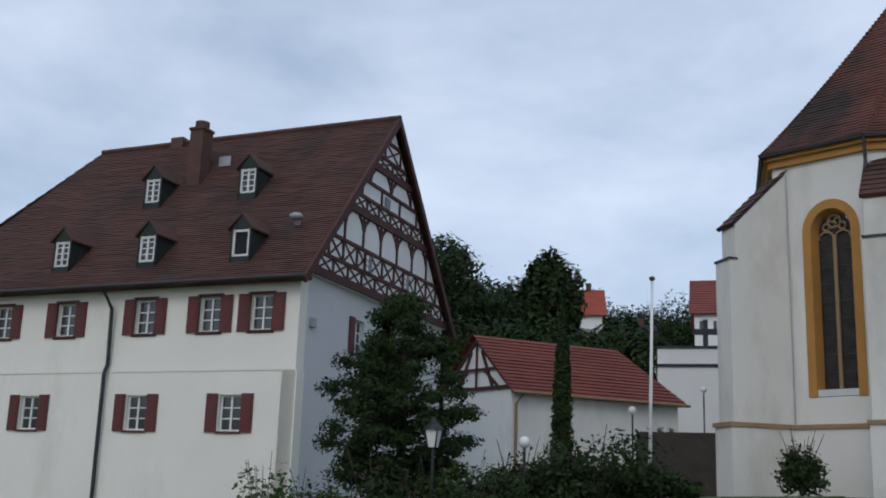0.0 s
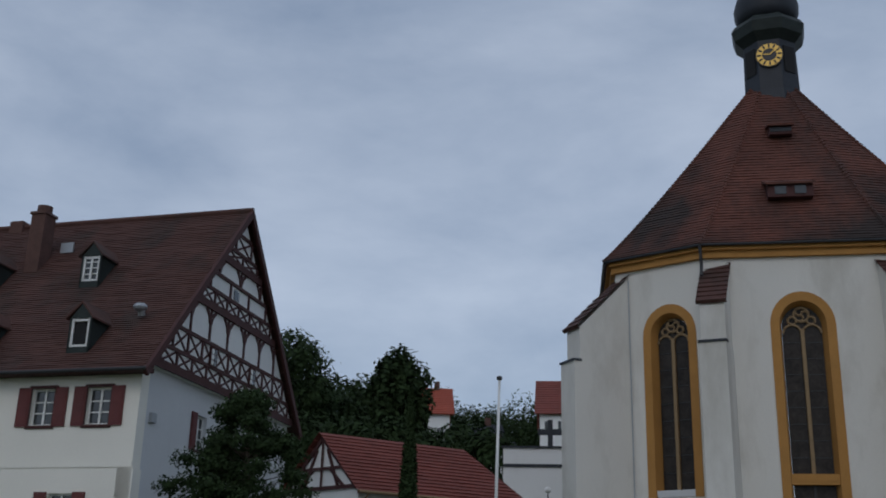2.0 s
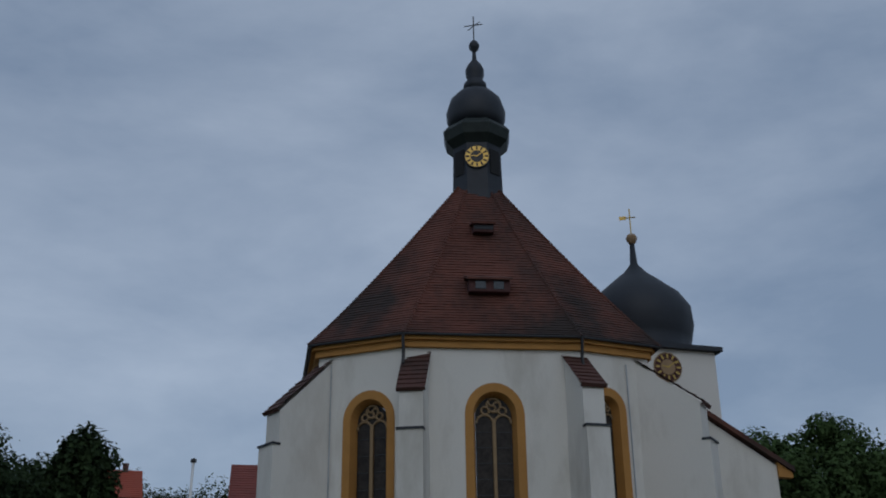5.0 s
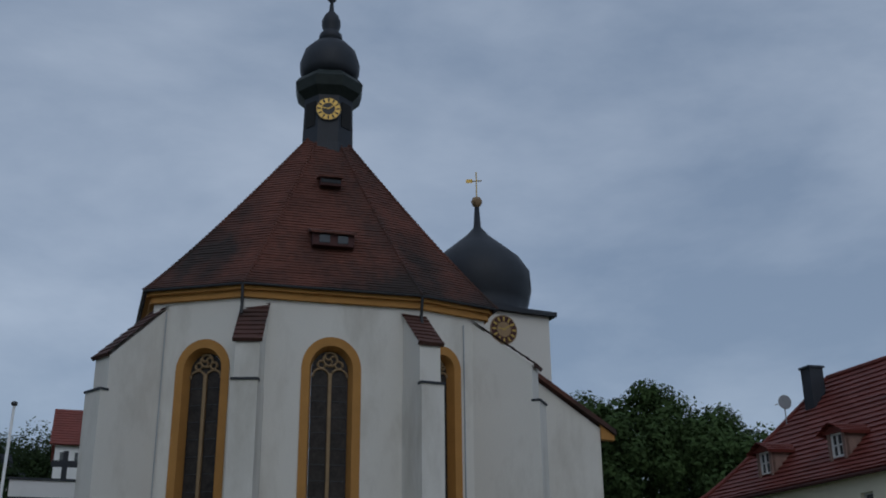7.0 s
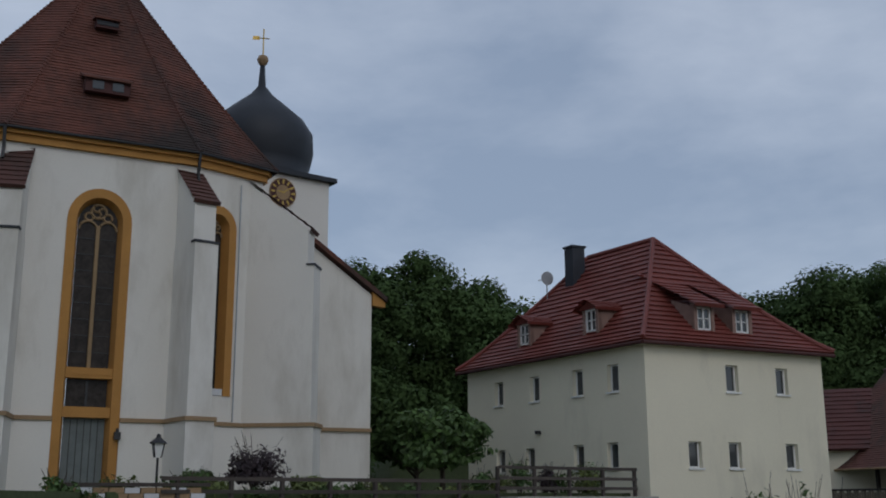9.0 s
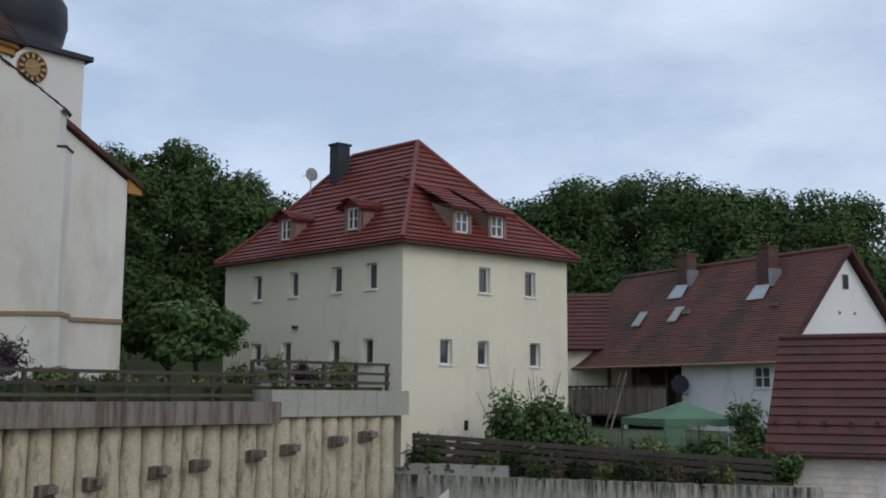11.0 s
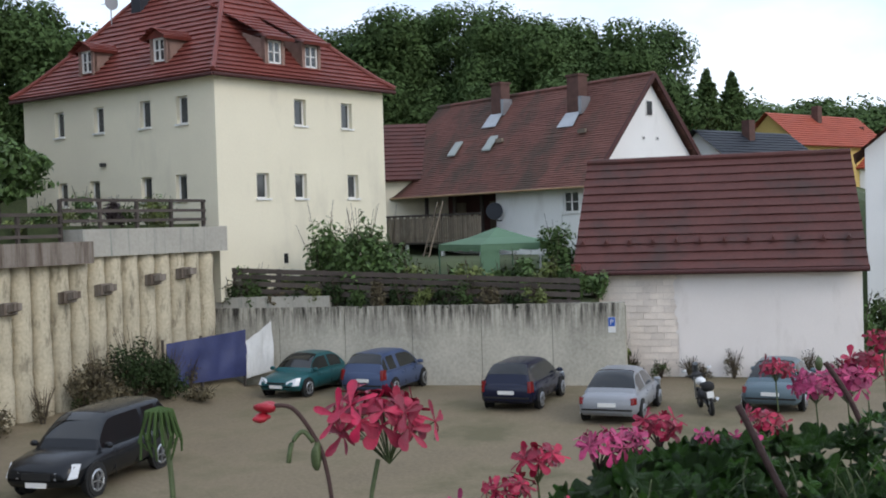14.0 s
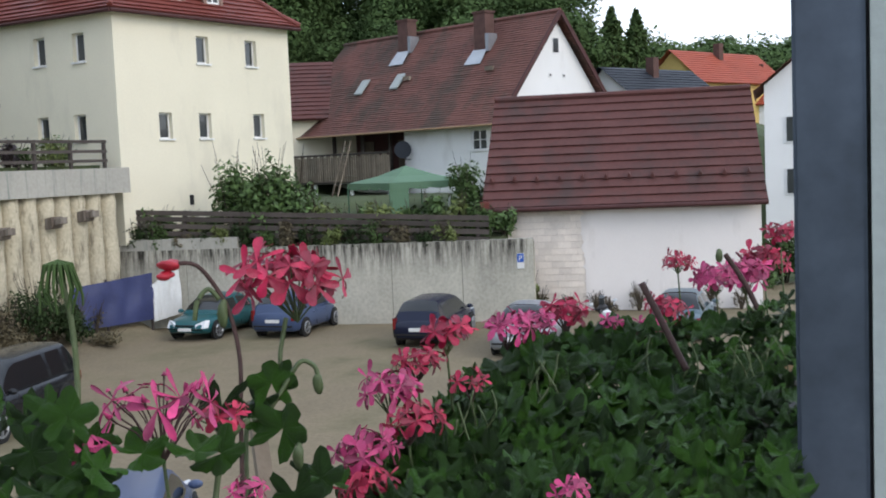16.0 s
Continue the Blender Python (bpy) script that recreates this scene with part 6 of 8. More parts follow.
def shrub(at, rx, h, m, label, seed, leaves=1400, size=0.1, name="shrub", upright=0, cat="shrub"):
    ob = thing(name, at, label, cat)
    x, y, z = at
    r = random.Random(seed)
    bl = [((x + r.uniform(-0.6, 0.6) * rx, y + r.uniform(-0.6, 0.6) * rx, z + h * r.uniform(0.2, 0.72)), (rx * r.uniform(0.3, 0.55),) * 2 + (h * r.uniform(0.2, 0.34),), leaves // 14) for _ in range(14)]
    v, f = leaf_cloud(bl, size, seed, shell=0.3)
    raw("foliage", v, f, m, ob)
    bm2 = bmesh.new()
    for _ in range(7 + upright):
        a = r.uniform(0, 6.28)
        k = r.uniform(0.3, 0.9) * rx
        hh = h * r.uniform(0.7, 1.12)
        tube(bm2, [(x, y, z - 0.1), (x + math.cos(a) * k * 0.5, y + math.sin(a) * k * 0.5, z + hh * 0.6), (x + math.cos(a) * k, y + math.sin(a) * k, z + hh)], 0.018, 5, 0.4)
    part("twig", bm2, M_bark, ob, kind="stuff")
    return ob


def gz(az, d):
    x, y = polar(az, d)
    return (x, y, height(x, y))


def woods(name, spans, m, seed, label, size=0.16):
    """A wood on the slope: tree-tops follow a height by azimuth."""
    r = random.Random(seed)
    bl = []
    for az0, az1, e0, e1, d0, d1, n in spans:
        for k in range(n):
            t = (k + r.random()) / n
            az, d = az0 + (az1 - az0) * t, r.uniform(d0, d1)
            x, y = polar(az, d)
            top = EYE_Z + d * math.tan(radians((e0 + (e1 - e0) * t) * r.uniform(0.93, 1.06)))
            g = min(height(x, y), top - 5)
            rad = r.uniform(2.6, 4.2) * d / 80
            for _ in range(9):
                h = r.random() ** 0.8
                zc = g + (top - g) * (0.12 + 0.75 * h)
                q = r.uniform(0, 6.28)
                rr = rad * (0.75 if h > 0.75 else 1.0) * r.uniform(0.2, 0.75)
                bl.append(((x + rr * math.cos(q), y + rr * math.sin(q), zc), (rad * 0.55, rad * 0.55, rad * 0.48), 480))
            bl.append(((x, y, top - rad * 0.4), (rad * 0.55, rad * 0.55, rad * 0.42), 700))
    v, f = leaf_cloud(bl, size, seed, 0.38)
    ob = raw(name, v, f, m, label=label, kind="stuff")
    tagged(ob, category="wood")


woods("hill_woods", [(39.5, 44, 12.0, 12.5, 58, 72, 7), (44, 49, 12.0, 10.6, 62, 78, 7), (49, 58, 10.4, 10.0, 75, 90, 9), (58, 64, 9.7, 10.2, 72, 90, 9), (64, 68, 10.7, 11.3, 74, 90, 8), (68, 74, 11.2, 10.7, 74, 92, 11), (74, 79.3, 10.4, 9.4, 78, 92, 9), (60, 79, 7.4, 7.4, 70, 80, 14)], M_leafd, 11, "dark green wooded slope behind the houses")
woods("far_woods", [(-30, -18, 11.4, 11.9, 85, 110, 8), (-3, 0.5, 13.1, 13.1, 80, 95, 5), (0.5, 5, 11.5, 10.7, 85, 105, 8), (5, 16, 10.3, 10.3, 128, 150, 14), (0, 10, 8.9, 9.1, 66, 80, 12)], M_leafdd, 17, "dark wooded hillside with scattered tree crowns", 0.2)

woods("distant_woods", [(78, 97, 5.2, 5.4, 220, 250, 34), (78, 97, 4.3, 4.4, 200, 215, 30)], M_leafd, 19, "distant wooded ridge under the clouds", 0.55)

gt_at = gz(-2.8, 27.5)
gt_top = EYE_Z + 27.5 * math.tan(radians(10.6))
garden_tree = thing("garden_tree", gt_at, "dark green bushy tree before the timbered house", "tree")
bm = bmesh.new()
tube(bm, [gt_at, (gt_at[0] + 0.1, gt_at[1], (gt_at[2] + gt_top) / 2), (gt_at[0], gt_at[1], gt_top - 0.4)], 0.17, 8, 0.25)
rt = random.Random(12)
blobs_t = []
for k in range(150):
    hh = rt.random()
    zz = E0 - 0.7 + (gt_top - E0 + 0.5) * hh
    steps = ((0, 1.2), (0.2, 1.7), (0.5, 1.85), (0.75, 1.2), (1.01, 0.05))
    for (h0, r0), (h1, r1) in zip(steps, steps[1:]):
        if h0 <= hh < h1:
            rr = r0 + (r1 - r0) * (hh - h0) / (h1 - h0)
    rr *= math.sqrt(rt.random()) * 1.08
    qa = rt.uniform(0, 6.28)
    c = (gt_at[0] + rr * math.cos(qa), gt_at[1] + rr * math.sin(qa), zz)
    blobs_t.append((c, (0.46, 0.46, 0.26), 430))
    tube(bm, [(gt_at[0], gt_at[1], zz - 0.3), c], 0.02, 5, 0.4)
part("trunk", bm, M_bark, garden_tree)
v, f = leaf_cloud(blobs_t, 0.05, 12, shell=0.15)
raw("crown", v, f, M_leafdd, garden_tree)
tree("broad_tree", gz(5.0, 72), 2.45, 16.0, 5.0, M_leafdd, "tall dark broadleaf tree behind the barn roof", 5, 9000, 0.22, 40)
tree("orchard_tree", (30.2, 30.6, 6.25), 2.0, 3.4, 0.8, M_leaf, "rounded leafy fruit tree on the terrace", 6, 5200, 0.14, 26)
tree("orchard_tree", (32.0, 34.0, 6.25), 2.4, 4.6, 0.8, M_leafd, "dark leafy tree on the terrace by the yellow house", 7, 5200, 0.16, 26)
tree("orchard_tree", (29.5, 37.0, 6.25), 2.2, 5.0, 0.8, M_leafd, "dark leafy tree behind the nave", 8, 5200, 0.16, 26)


def conifer(at, r0, h, seed):
    ob = thing("spruce", at, "dark spruce with drooping tiers of branches", "tree", "spruces behind the roofs")
    x, y, z = at
    bm2 = bmesh.new()
    tube(bm2, [(x, y, z), (x, y, z + h)], 0.25, 7, 0.1)
    part("trunk", bm2, M_bark, ob)
    bl = []
    for k in range(22):
        t = k / 21.5
        rr = r0 * (1 - t) * (0.72 + 0.38 * ((k * 7 + seed) % 5) / 4) + 0.15
        for j in range(6):
            a = j * 1.047 + k * 0.5
            bl.append(((x + math.cos(a) * rr * 0.55, y + math.sin(a) * rr * 0.55, z + h * (0.15 + 0.83 * t)), (rr * 0.5, rr * 0.5, 0.55), 46))
    v, f = leaf_cloud(bl, 0.22, seed, shell=0.1)
    raw("crown", v, f, M_leafd, ob)


for azc, dc, rc, hc in ((81.1, 100, 6.0, 15.0), (82.35, 102, 6.0, 14.6)):
    p = gz(azc, dc)
    top = EYE_Z + dc * math.tan(radians(7.7 if azc < 82 else 7.45))
    conifer((p[0], p[1], top - hc), rc, hc, int(azc * 10))
cyp = thing("cypress", gz(5.77, 40), "slim dark columnar cypress", "tree")
cx, cy, cz = gz(5.77, 40)
v, f = leaf_cloud([((cx, cy, cz + 0.3 + 7.6 * k / 24), (0.5 * (1 - (k / 25) ** 2.2), 0.5 * (1 - (k / 25) ** 2.2), 0.45), 420) for k in range(25)], 0.075, 21, shell=0.5)
raw("crown", v, f, M_leafdd, cyp)
bm = bmesh.new()
tube(bm, [(cx, cy, cz - 0.1), (cx, cy, cz + 6)], 0.08, 6, 0.4)
part("trunk", bm, M_bark, cyp)

rs = random.Random(8)
for k in range(15):
    az = -9.5 + k * 1.45
    d = rs.uniform(24.5, 29)
    x, y, z = gz(az, d)
    el = 2.9 if 3 < az < 9 else (1.6 if az < -4 else 2.2)
    h = max(0.7, EYE_Z + d * math.tan(radians(el + rs.uniform(-0.35, 0.25))) - z)
    shrub((x, y, z), rs.uniform(0.9, 1.5), h, M_leafdd if k % 3 else M_leafd, "dense dark green garden shrub", 30 + k, 2600, 0.07)
for az, d, rx, h, m, lab, up in ((7.5, 27, 1.8, 2.3, M_leafdd, "dense rounded evergreen shrub", 0), (5.2, 28.5, 1.0, 1.9, M_leaf, "bushy green garden shrub", 6), (17.7, 35.6, 0.85, 2.1, M_leafdd, "open twiggy shrub against the church wall", 10), (34.9, 35.2, 1.2, 1.7, M_leafr, "dark purple-leaved shrub beside the buttress", 8), (37.8, 35.6, 0.7, 0.6, M_leafy, "low green plant at the nave wall", 0), (13.7, 50, 0.9, 1.6, M_leaf, "leafy shrub by the ramp", 0), (32.2, 35.4, 0.5, 0.8, M_leaf, "low shrub at the buttress foot", 0)):
    x, y, z = gz(az, d)
    if "church" in lab or "buttress" in lab or "nave" in lab:
        z = 6.25
    shrub((x, y, z), rx, h, m, lab, int(az * 7), 1800, 0.08, upright=up)
for az, d, ht in ((10.85, 48, 1.3), (11.35, 48.5, 1.3)):
    x, y, z = gz(az, d)
    ob = thing("small_cypress", (x, y, E0 + 0.8), "small columnar cypress by the churchyard wall", "tree", "small cypresses")
    v, f = leaf_cloud([((x, y, E0 + 0.9 + ht * j / 6), (0.16, 0.16, 0.22), 90) for j in range(7)], 0.05, int(az * 9))
    raw("crown", v, f, M_leafd, ob)
# terrace edge planting
for k in range(22):
    x = 33.2 - k * 0.95
    y = pile_y(x) + rs.uniform(0.8, 1.6)
    m = (M_leaf, M_leafy, M_leafd, M_leafr)[k % 4 if x > 28 else k % 3]
    shrub((x, y, 6.1 if x > 27 else 5.9), rs.uniform(0.5, 0.85), rs.uniform(0.75, 1.5) * (1.0 if x > 27 else 0.62), m, "flowering border plant behind the railing", 60 + k, 500, 0.075, "border_plant", 3)
# garden plants behind the concrete wall
for k in range(17):
    a = 1.2 + k * 0.88
    p = BW.p(a, rs.uniform(1.0, 2.2), 0)
    z = height(p.x, p.y)
    big = 3 <= k <= 6
    shrub((p.x, p.y, z), 1.15 if big else rs.uniform(0.6, 0.9), rs.uniform(3.3, 4.0) if big else rs.uniform(1.1, 1.9), M_leaf if big or k % 3 == 0 else (M_leafy if k % 3 == 1 else M_leafd), "tall bright green garden bush" if big else "mixed garden plant behind the fence", 90 + k, 1900 if big else 800, 0.1, "garden_bush", 4)
ob = shrub((39.9, 12.0, 3.2), 0.9, 3.0, M_leafd, "dark climbing ivy at the garage corner", 140, 1500, 0.1, "ivy", 0)
for k in range(15):
    p = BW.p(0.5 + k * 0.85, 0.36, 0)
    shrub((p.x, p.y, 3.0 - 0.02 * k), 0.5, rs.uniform(0.5, 1.25), (M_leafdd, M_leafd, M_dry, M_leafdd, M_leafy)[k % 5], "straggling creeper over the fence rails", 200 + k, 620, 0.06, "creeper", 6, "climber")
for k, (az, d) in enumerate(((88.2, 47), (89.6, 49), (91.2, 48), (92.8, 50))):
    p = gz(az, d)
    shrub((p[0], p[1], p[2] - 0.1), 1.3, 2.9, M_leafd if k % 2 else M_leaf, "leafy garden bush beside the garage", 260 + k, 1500, 0.1, "garden_bush", 6)
# weeds at the foot of the walls
for k in range(20):
    if k < 9:
        x = 33.0 - k * 1.5
        at = (x, pile_y(x) - rs.uniform(0.7, 1.1), height(x, pile_y(x) - 0.9))
        h = rs.uniform(0.4, 1.0)
    else:
        p = G_F.p(-5.5 + (k - 9) * 0.85 + 0.6 * ((k * 37) % 11) / 11, -0.35, 0)
        at, h = (p.x, p.y, 0.0), rs.uniform(0.35, 0.9)
    shrub(at, 0.45, h * 1.3, M_dry if k % 4 else M_leafd, "dry weeds at the wall foot", 150 + k, 260, 0.04, "weed_clump", 12, "weeds")
for at, rx, h, sd in (((28.6, 23.2, 0.2), 1.3, 2.4, 171), ((27.2, 23.6, 0.2), 1.0, 1.9, 172), ((30.0, 23.0, 0.25), 0.8, 1.6, 173)):
    shrub(at, rx, h, M_dry if sd == 172 else M_leafdd, "overgrown dark bush against the pile wall", sd, 2600, 0.06, "wild_bush", 30)
for at, rx, h, sd in (((23.2, 24.2, 0.1), 0.9, 1.0, 174), ((21.6, 24.4, 0.1), 1.0, 0.8, 175), ((30.8, 22.2, 0.15), 0.7, 0.5, 176)):
    shrub(at, rx, h, M_dry, "dry weeds at the wall foot", sd, 700, 0.06, "weed_clump", 8, "weeds")

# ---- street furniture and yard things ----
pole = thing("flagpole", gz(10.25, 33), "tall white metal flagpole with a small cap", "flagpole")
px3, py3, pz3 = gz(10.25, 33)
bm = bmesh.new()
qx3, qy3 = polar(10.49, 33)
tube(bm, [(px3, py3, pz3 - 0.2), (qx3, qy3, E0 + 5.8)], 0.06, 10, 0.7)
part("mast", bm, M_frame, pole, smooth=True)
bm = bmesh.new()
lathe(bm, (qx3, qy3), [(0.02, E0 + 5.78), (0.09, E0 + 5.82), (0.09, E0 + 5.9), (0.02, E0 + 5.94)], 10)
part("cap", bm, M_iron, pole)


def globe_lamp(az, d, el, r):
    x, y, z = gz(az, d)
    zc = EYE_Z + d * math.tan(radians(el))
    ob = thing("globe_lamp", (x, y, min(z, zc - 1)), "white globe lamp on a slim post", "lamp", "globe lamps")
    bm2 = bmesh.new()
    bmesh.ops.create_uvsphere(bm2, u_segments=16, v_segments=10, radius=r, matrix=Matrix.Translation((x, y, zc)))
    part("globe", bm2, M_lamp, ob, smooth=True)
    bm2 = bmesh.new()
    tube(bm2, [(x, y, min(z, zc - 1)), (x, y, zc - r * 0.8)], 0.035, 7)
    part("post", bm2, M_iron, ob)


globe_lamp(3.82, 26, 2.94, 0.14)
globe_lamp(9.41, 42, 4.72, 0.16)
globe_lamp(13.05, 52, 5.85, 0.15)


def lantern(at, zc):
    x, y, z = at
    ob = thing("street_lantern", at, "black four-sided lantern on an iron post", "street lamp", "lanterns")
    bm2 = bmesh.new()
    tube(bm2, [(x, y, z - 0.1), (x, y, zc - 0.3)], 0.045, 8, 0.8)
    part("post", bm2, M_iron, ob)
    bm2 = bmesh.new()
    lathe(bm2, (x, y), [(0.13, zc - 0.28), (0.22, zc + 0.12)], 4, 0.4)
    part("glazing", bm2, M_lamp, ob)
    bm2 = bmesh.new()
    lathe(bm2, (x, y), [(0.27, zc + 0.12), (0.25, zc + 0.16), (0.08, zc + 0.3), (0.06, zc + 0.38), (0.02, zc + 0.42)], 8, 0.4)
    part("hood", bm2, M_iron, ob)
    for k in range(4):
        a = 0.4 + k * math.pi / 2
        bm2 = bmesh.new()
        bar(bm2, (x + 0.135 * math.cos(a), y + 0.135 * math.sin(a), zc - 0.29), (x + 0.225 * math.cos(a), y + 0.225 * math.sin(a), zc + 0.12), 0.03)
        part("glazing_bar", bm2, M_iron, ob)


lx, ly = polar(30.05, 34)
lantern((lx, ly, 6.25), E0 + 0.72)
lx, ly, lz = gz(-0.97, 25.5)
lantern((lx, ly, lz), E0 + 0.5)
gw = thing("garden_wall", (*polar(29, 33), 6.0), "low rubble wall with dark coping at the terrace edge", "wall")
GW = Frame(polar(25.5, 31.2), 112, 22)
for k in range(9):
    for j in range(3):
        part("stone", one_box(GW, k * 0.42 + 0.1 * (j % 2), k * 0.42 + 0.39 + 0.1 * (j % 2), -0.02 * ((k + j) % 2), 0.3, 5.9 + j * 0.16, 6.05 + j * 0.16), M_brownledge if (k + j) % 3 else M_grey, gw)
part("coping", one_box(GW, -0.1, 4.0, -0.05, 0.35, 6.4, 6.5), M_wood, gw)

tarp = thing("blue_tarpaulin", (34, 24, 0), "blue tarpaulin screen stretched along the wall", "tarpaulin")


def sheet(p0, p1, zl0, zl1, seed, m, nm, parent):
    """A hanging cloth with folds, with a thickness."""
    vs, fs = [], []
    n, k = 26, 10
    p0, p1 = Vector(p0), Vector(p1)
    side = Vector((p1.y - p0.y, p0.x - p1.x, 0)).normalized()
    for s in (0, 0.02):
        for i in range(n + 1):
            for j in range(k + 1):
                t, h = i / n, j / k
                p = p0.lerp(p1, t)
                z = 0.05 + h * (zl0 + (zl1 - zl0) * t - 0.05)
                w = 0.09 * noise.noise(Vector((t * 5 + seed, h * 1.6, seed))) + 0.04 * noise.noise(Vector((t * 16, h * 3, seed)))
                vs.append(p + side * (w + s) + Vector((0, 0, z)))
    o = (n + 1) * (k + 1)
    for i in range(n):
        for j in range(k):
            a = i * (k + 1) + j
            fs.append((a, a + k + 1, a + k + 2, a + 1))
            fs.append((o + a, o + a + 1, o + a + k + 2, o + a + k + 1))
    raw(nm, [tuple(v) for v in vs], fs, m, parent, smooth=True)


sheet((30.6, 23.5, 0.5), (33.75, 22.3, 0.5), 1.55, 1.75, 3, M_tarpb, "cloth", tarp)
for x, y in ((30.5, 23.58), (32.0, 23.06), (33.75, 22.4)):
    bm = bmesh.new()
    bar(bm, (x, y, 0), (x, y, 2.2), 0.07)
    part("stake", bm, M_wood, tarp)
wsheet = thing("white_sheet", (35.4, 22.6, 0), "crumpled white plastic sheet hung beside the tarpaulin", "sheet")
sheet((33.7, 22.3, 0.4), (34.85, 21.85, 0.55), 1.4, 1.95, 9, M_tarpw, "cloth", wsheet)

pav = thing("garden_pavilion", (*polar(70.2, 45), 3.9), "green cloth garden pavilion with a pyramid roof", "pavilion")
PV = Frame(polar(70.0, 43.5), 130, 40)
bm = bmesh.new()
zt, ze = E0 - 1.1, E0 - 1.75
cor = [PV.p(a, b, ze) for a, b in ((-1.75, -1.75), (1.75, -1.75), (1.75, 1.75), (-1.75, 1.75))]
tip = PV.p(0, 0, zt)
for p, q in zip(cor, cor[1:] + cor[:1]):
    n = 8
    for i in range(n):
        a0, a1 = p.lerp(q, i / n), p.lerp(q, (i + 1) / n)
        m0, m1 = a0.lerp(tip, 0.5) - Vector((0, 0, 0.08)), a1.lerp(tip, 0.5) - Vector((0, 0, 0.08))
        prism(bm, [a0, a1, m1, m0], [v - Vector((0, 0, 0.02)) for v in (a0, a1, m1, m0)])
        prism(bm, [m0, m1, tip, tip + Vector((0.001, 0, 0))], [v - Vector((0, 0, 0.02)) for v in (m0, m1, tip, tip + Vector((0.001, 0, 0)))])
        prism(bm, [a0, a1, a1 - Vector((0, 0, 0.28 - 0.06 * (i % 2))), a0 - Vector((0, 0, 0.22 + 0.06 * (i % 2)))], [v + (tip - a0) * 0.004 for v in (a0, a1, a1 - Vector((0, 0, 0.28)), a0 - Vector((0, 0, 0.22)))])
part("canopy", bm, M_tent, pav, "green canopy with a short valance")
for p in cor:
    bm = bmesh.new()
    bar(bm, (p.x, p.y, 3.0), p, 0.05)
    part("leg", bm, M_tent, pav)
bm = bmesh.new()
fbox(bm, PV, -1.75, -0.9, -1.72, -1.68, 3.4, ze)
part("side_cloth", bm, M_tent, pav)
gt = thing("garden_table", (*polar(73.0, 42.5), 3.9), "white garden table under the pavilion edge", "table")
GT = Frame(polar(73.1, 42.4), 130, 40)
part("tabletop", one_box(GT, -0.6, 0.6, -0.4, 0.4, 4.62, 4.68), M_frame, gt)
for a in (-0.52, 0.52):
    for b in (-0.33, 0.33):
        part("leg", one_box(GT, a - 0.03, a + 0.03, b - 0.03, b + 0.03, 3.2, 4.62), M_frame, gt)


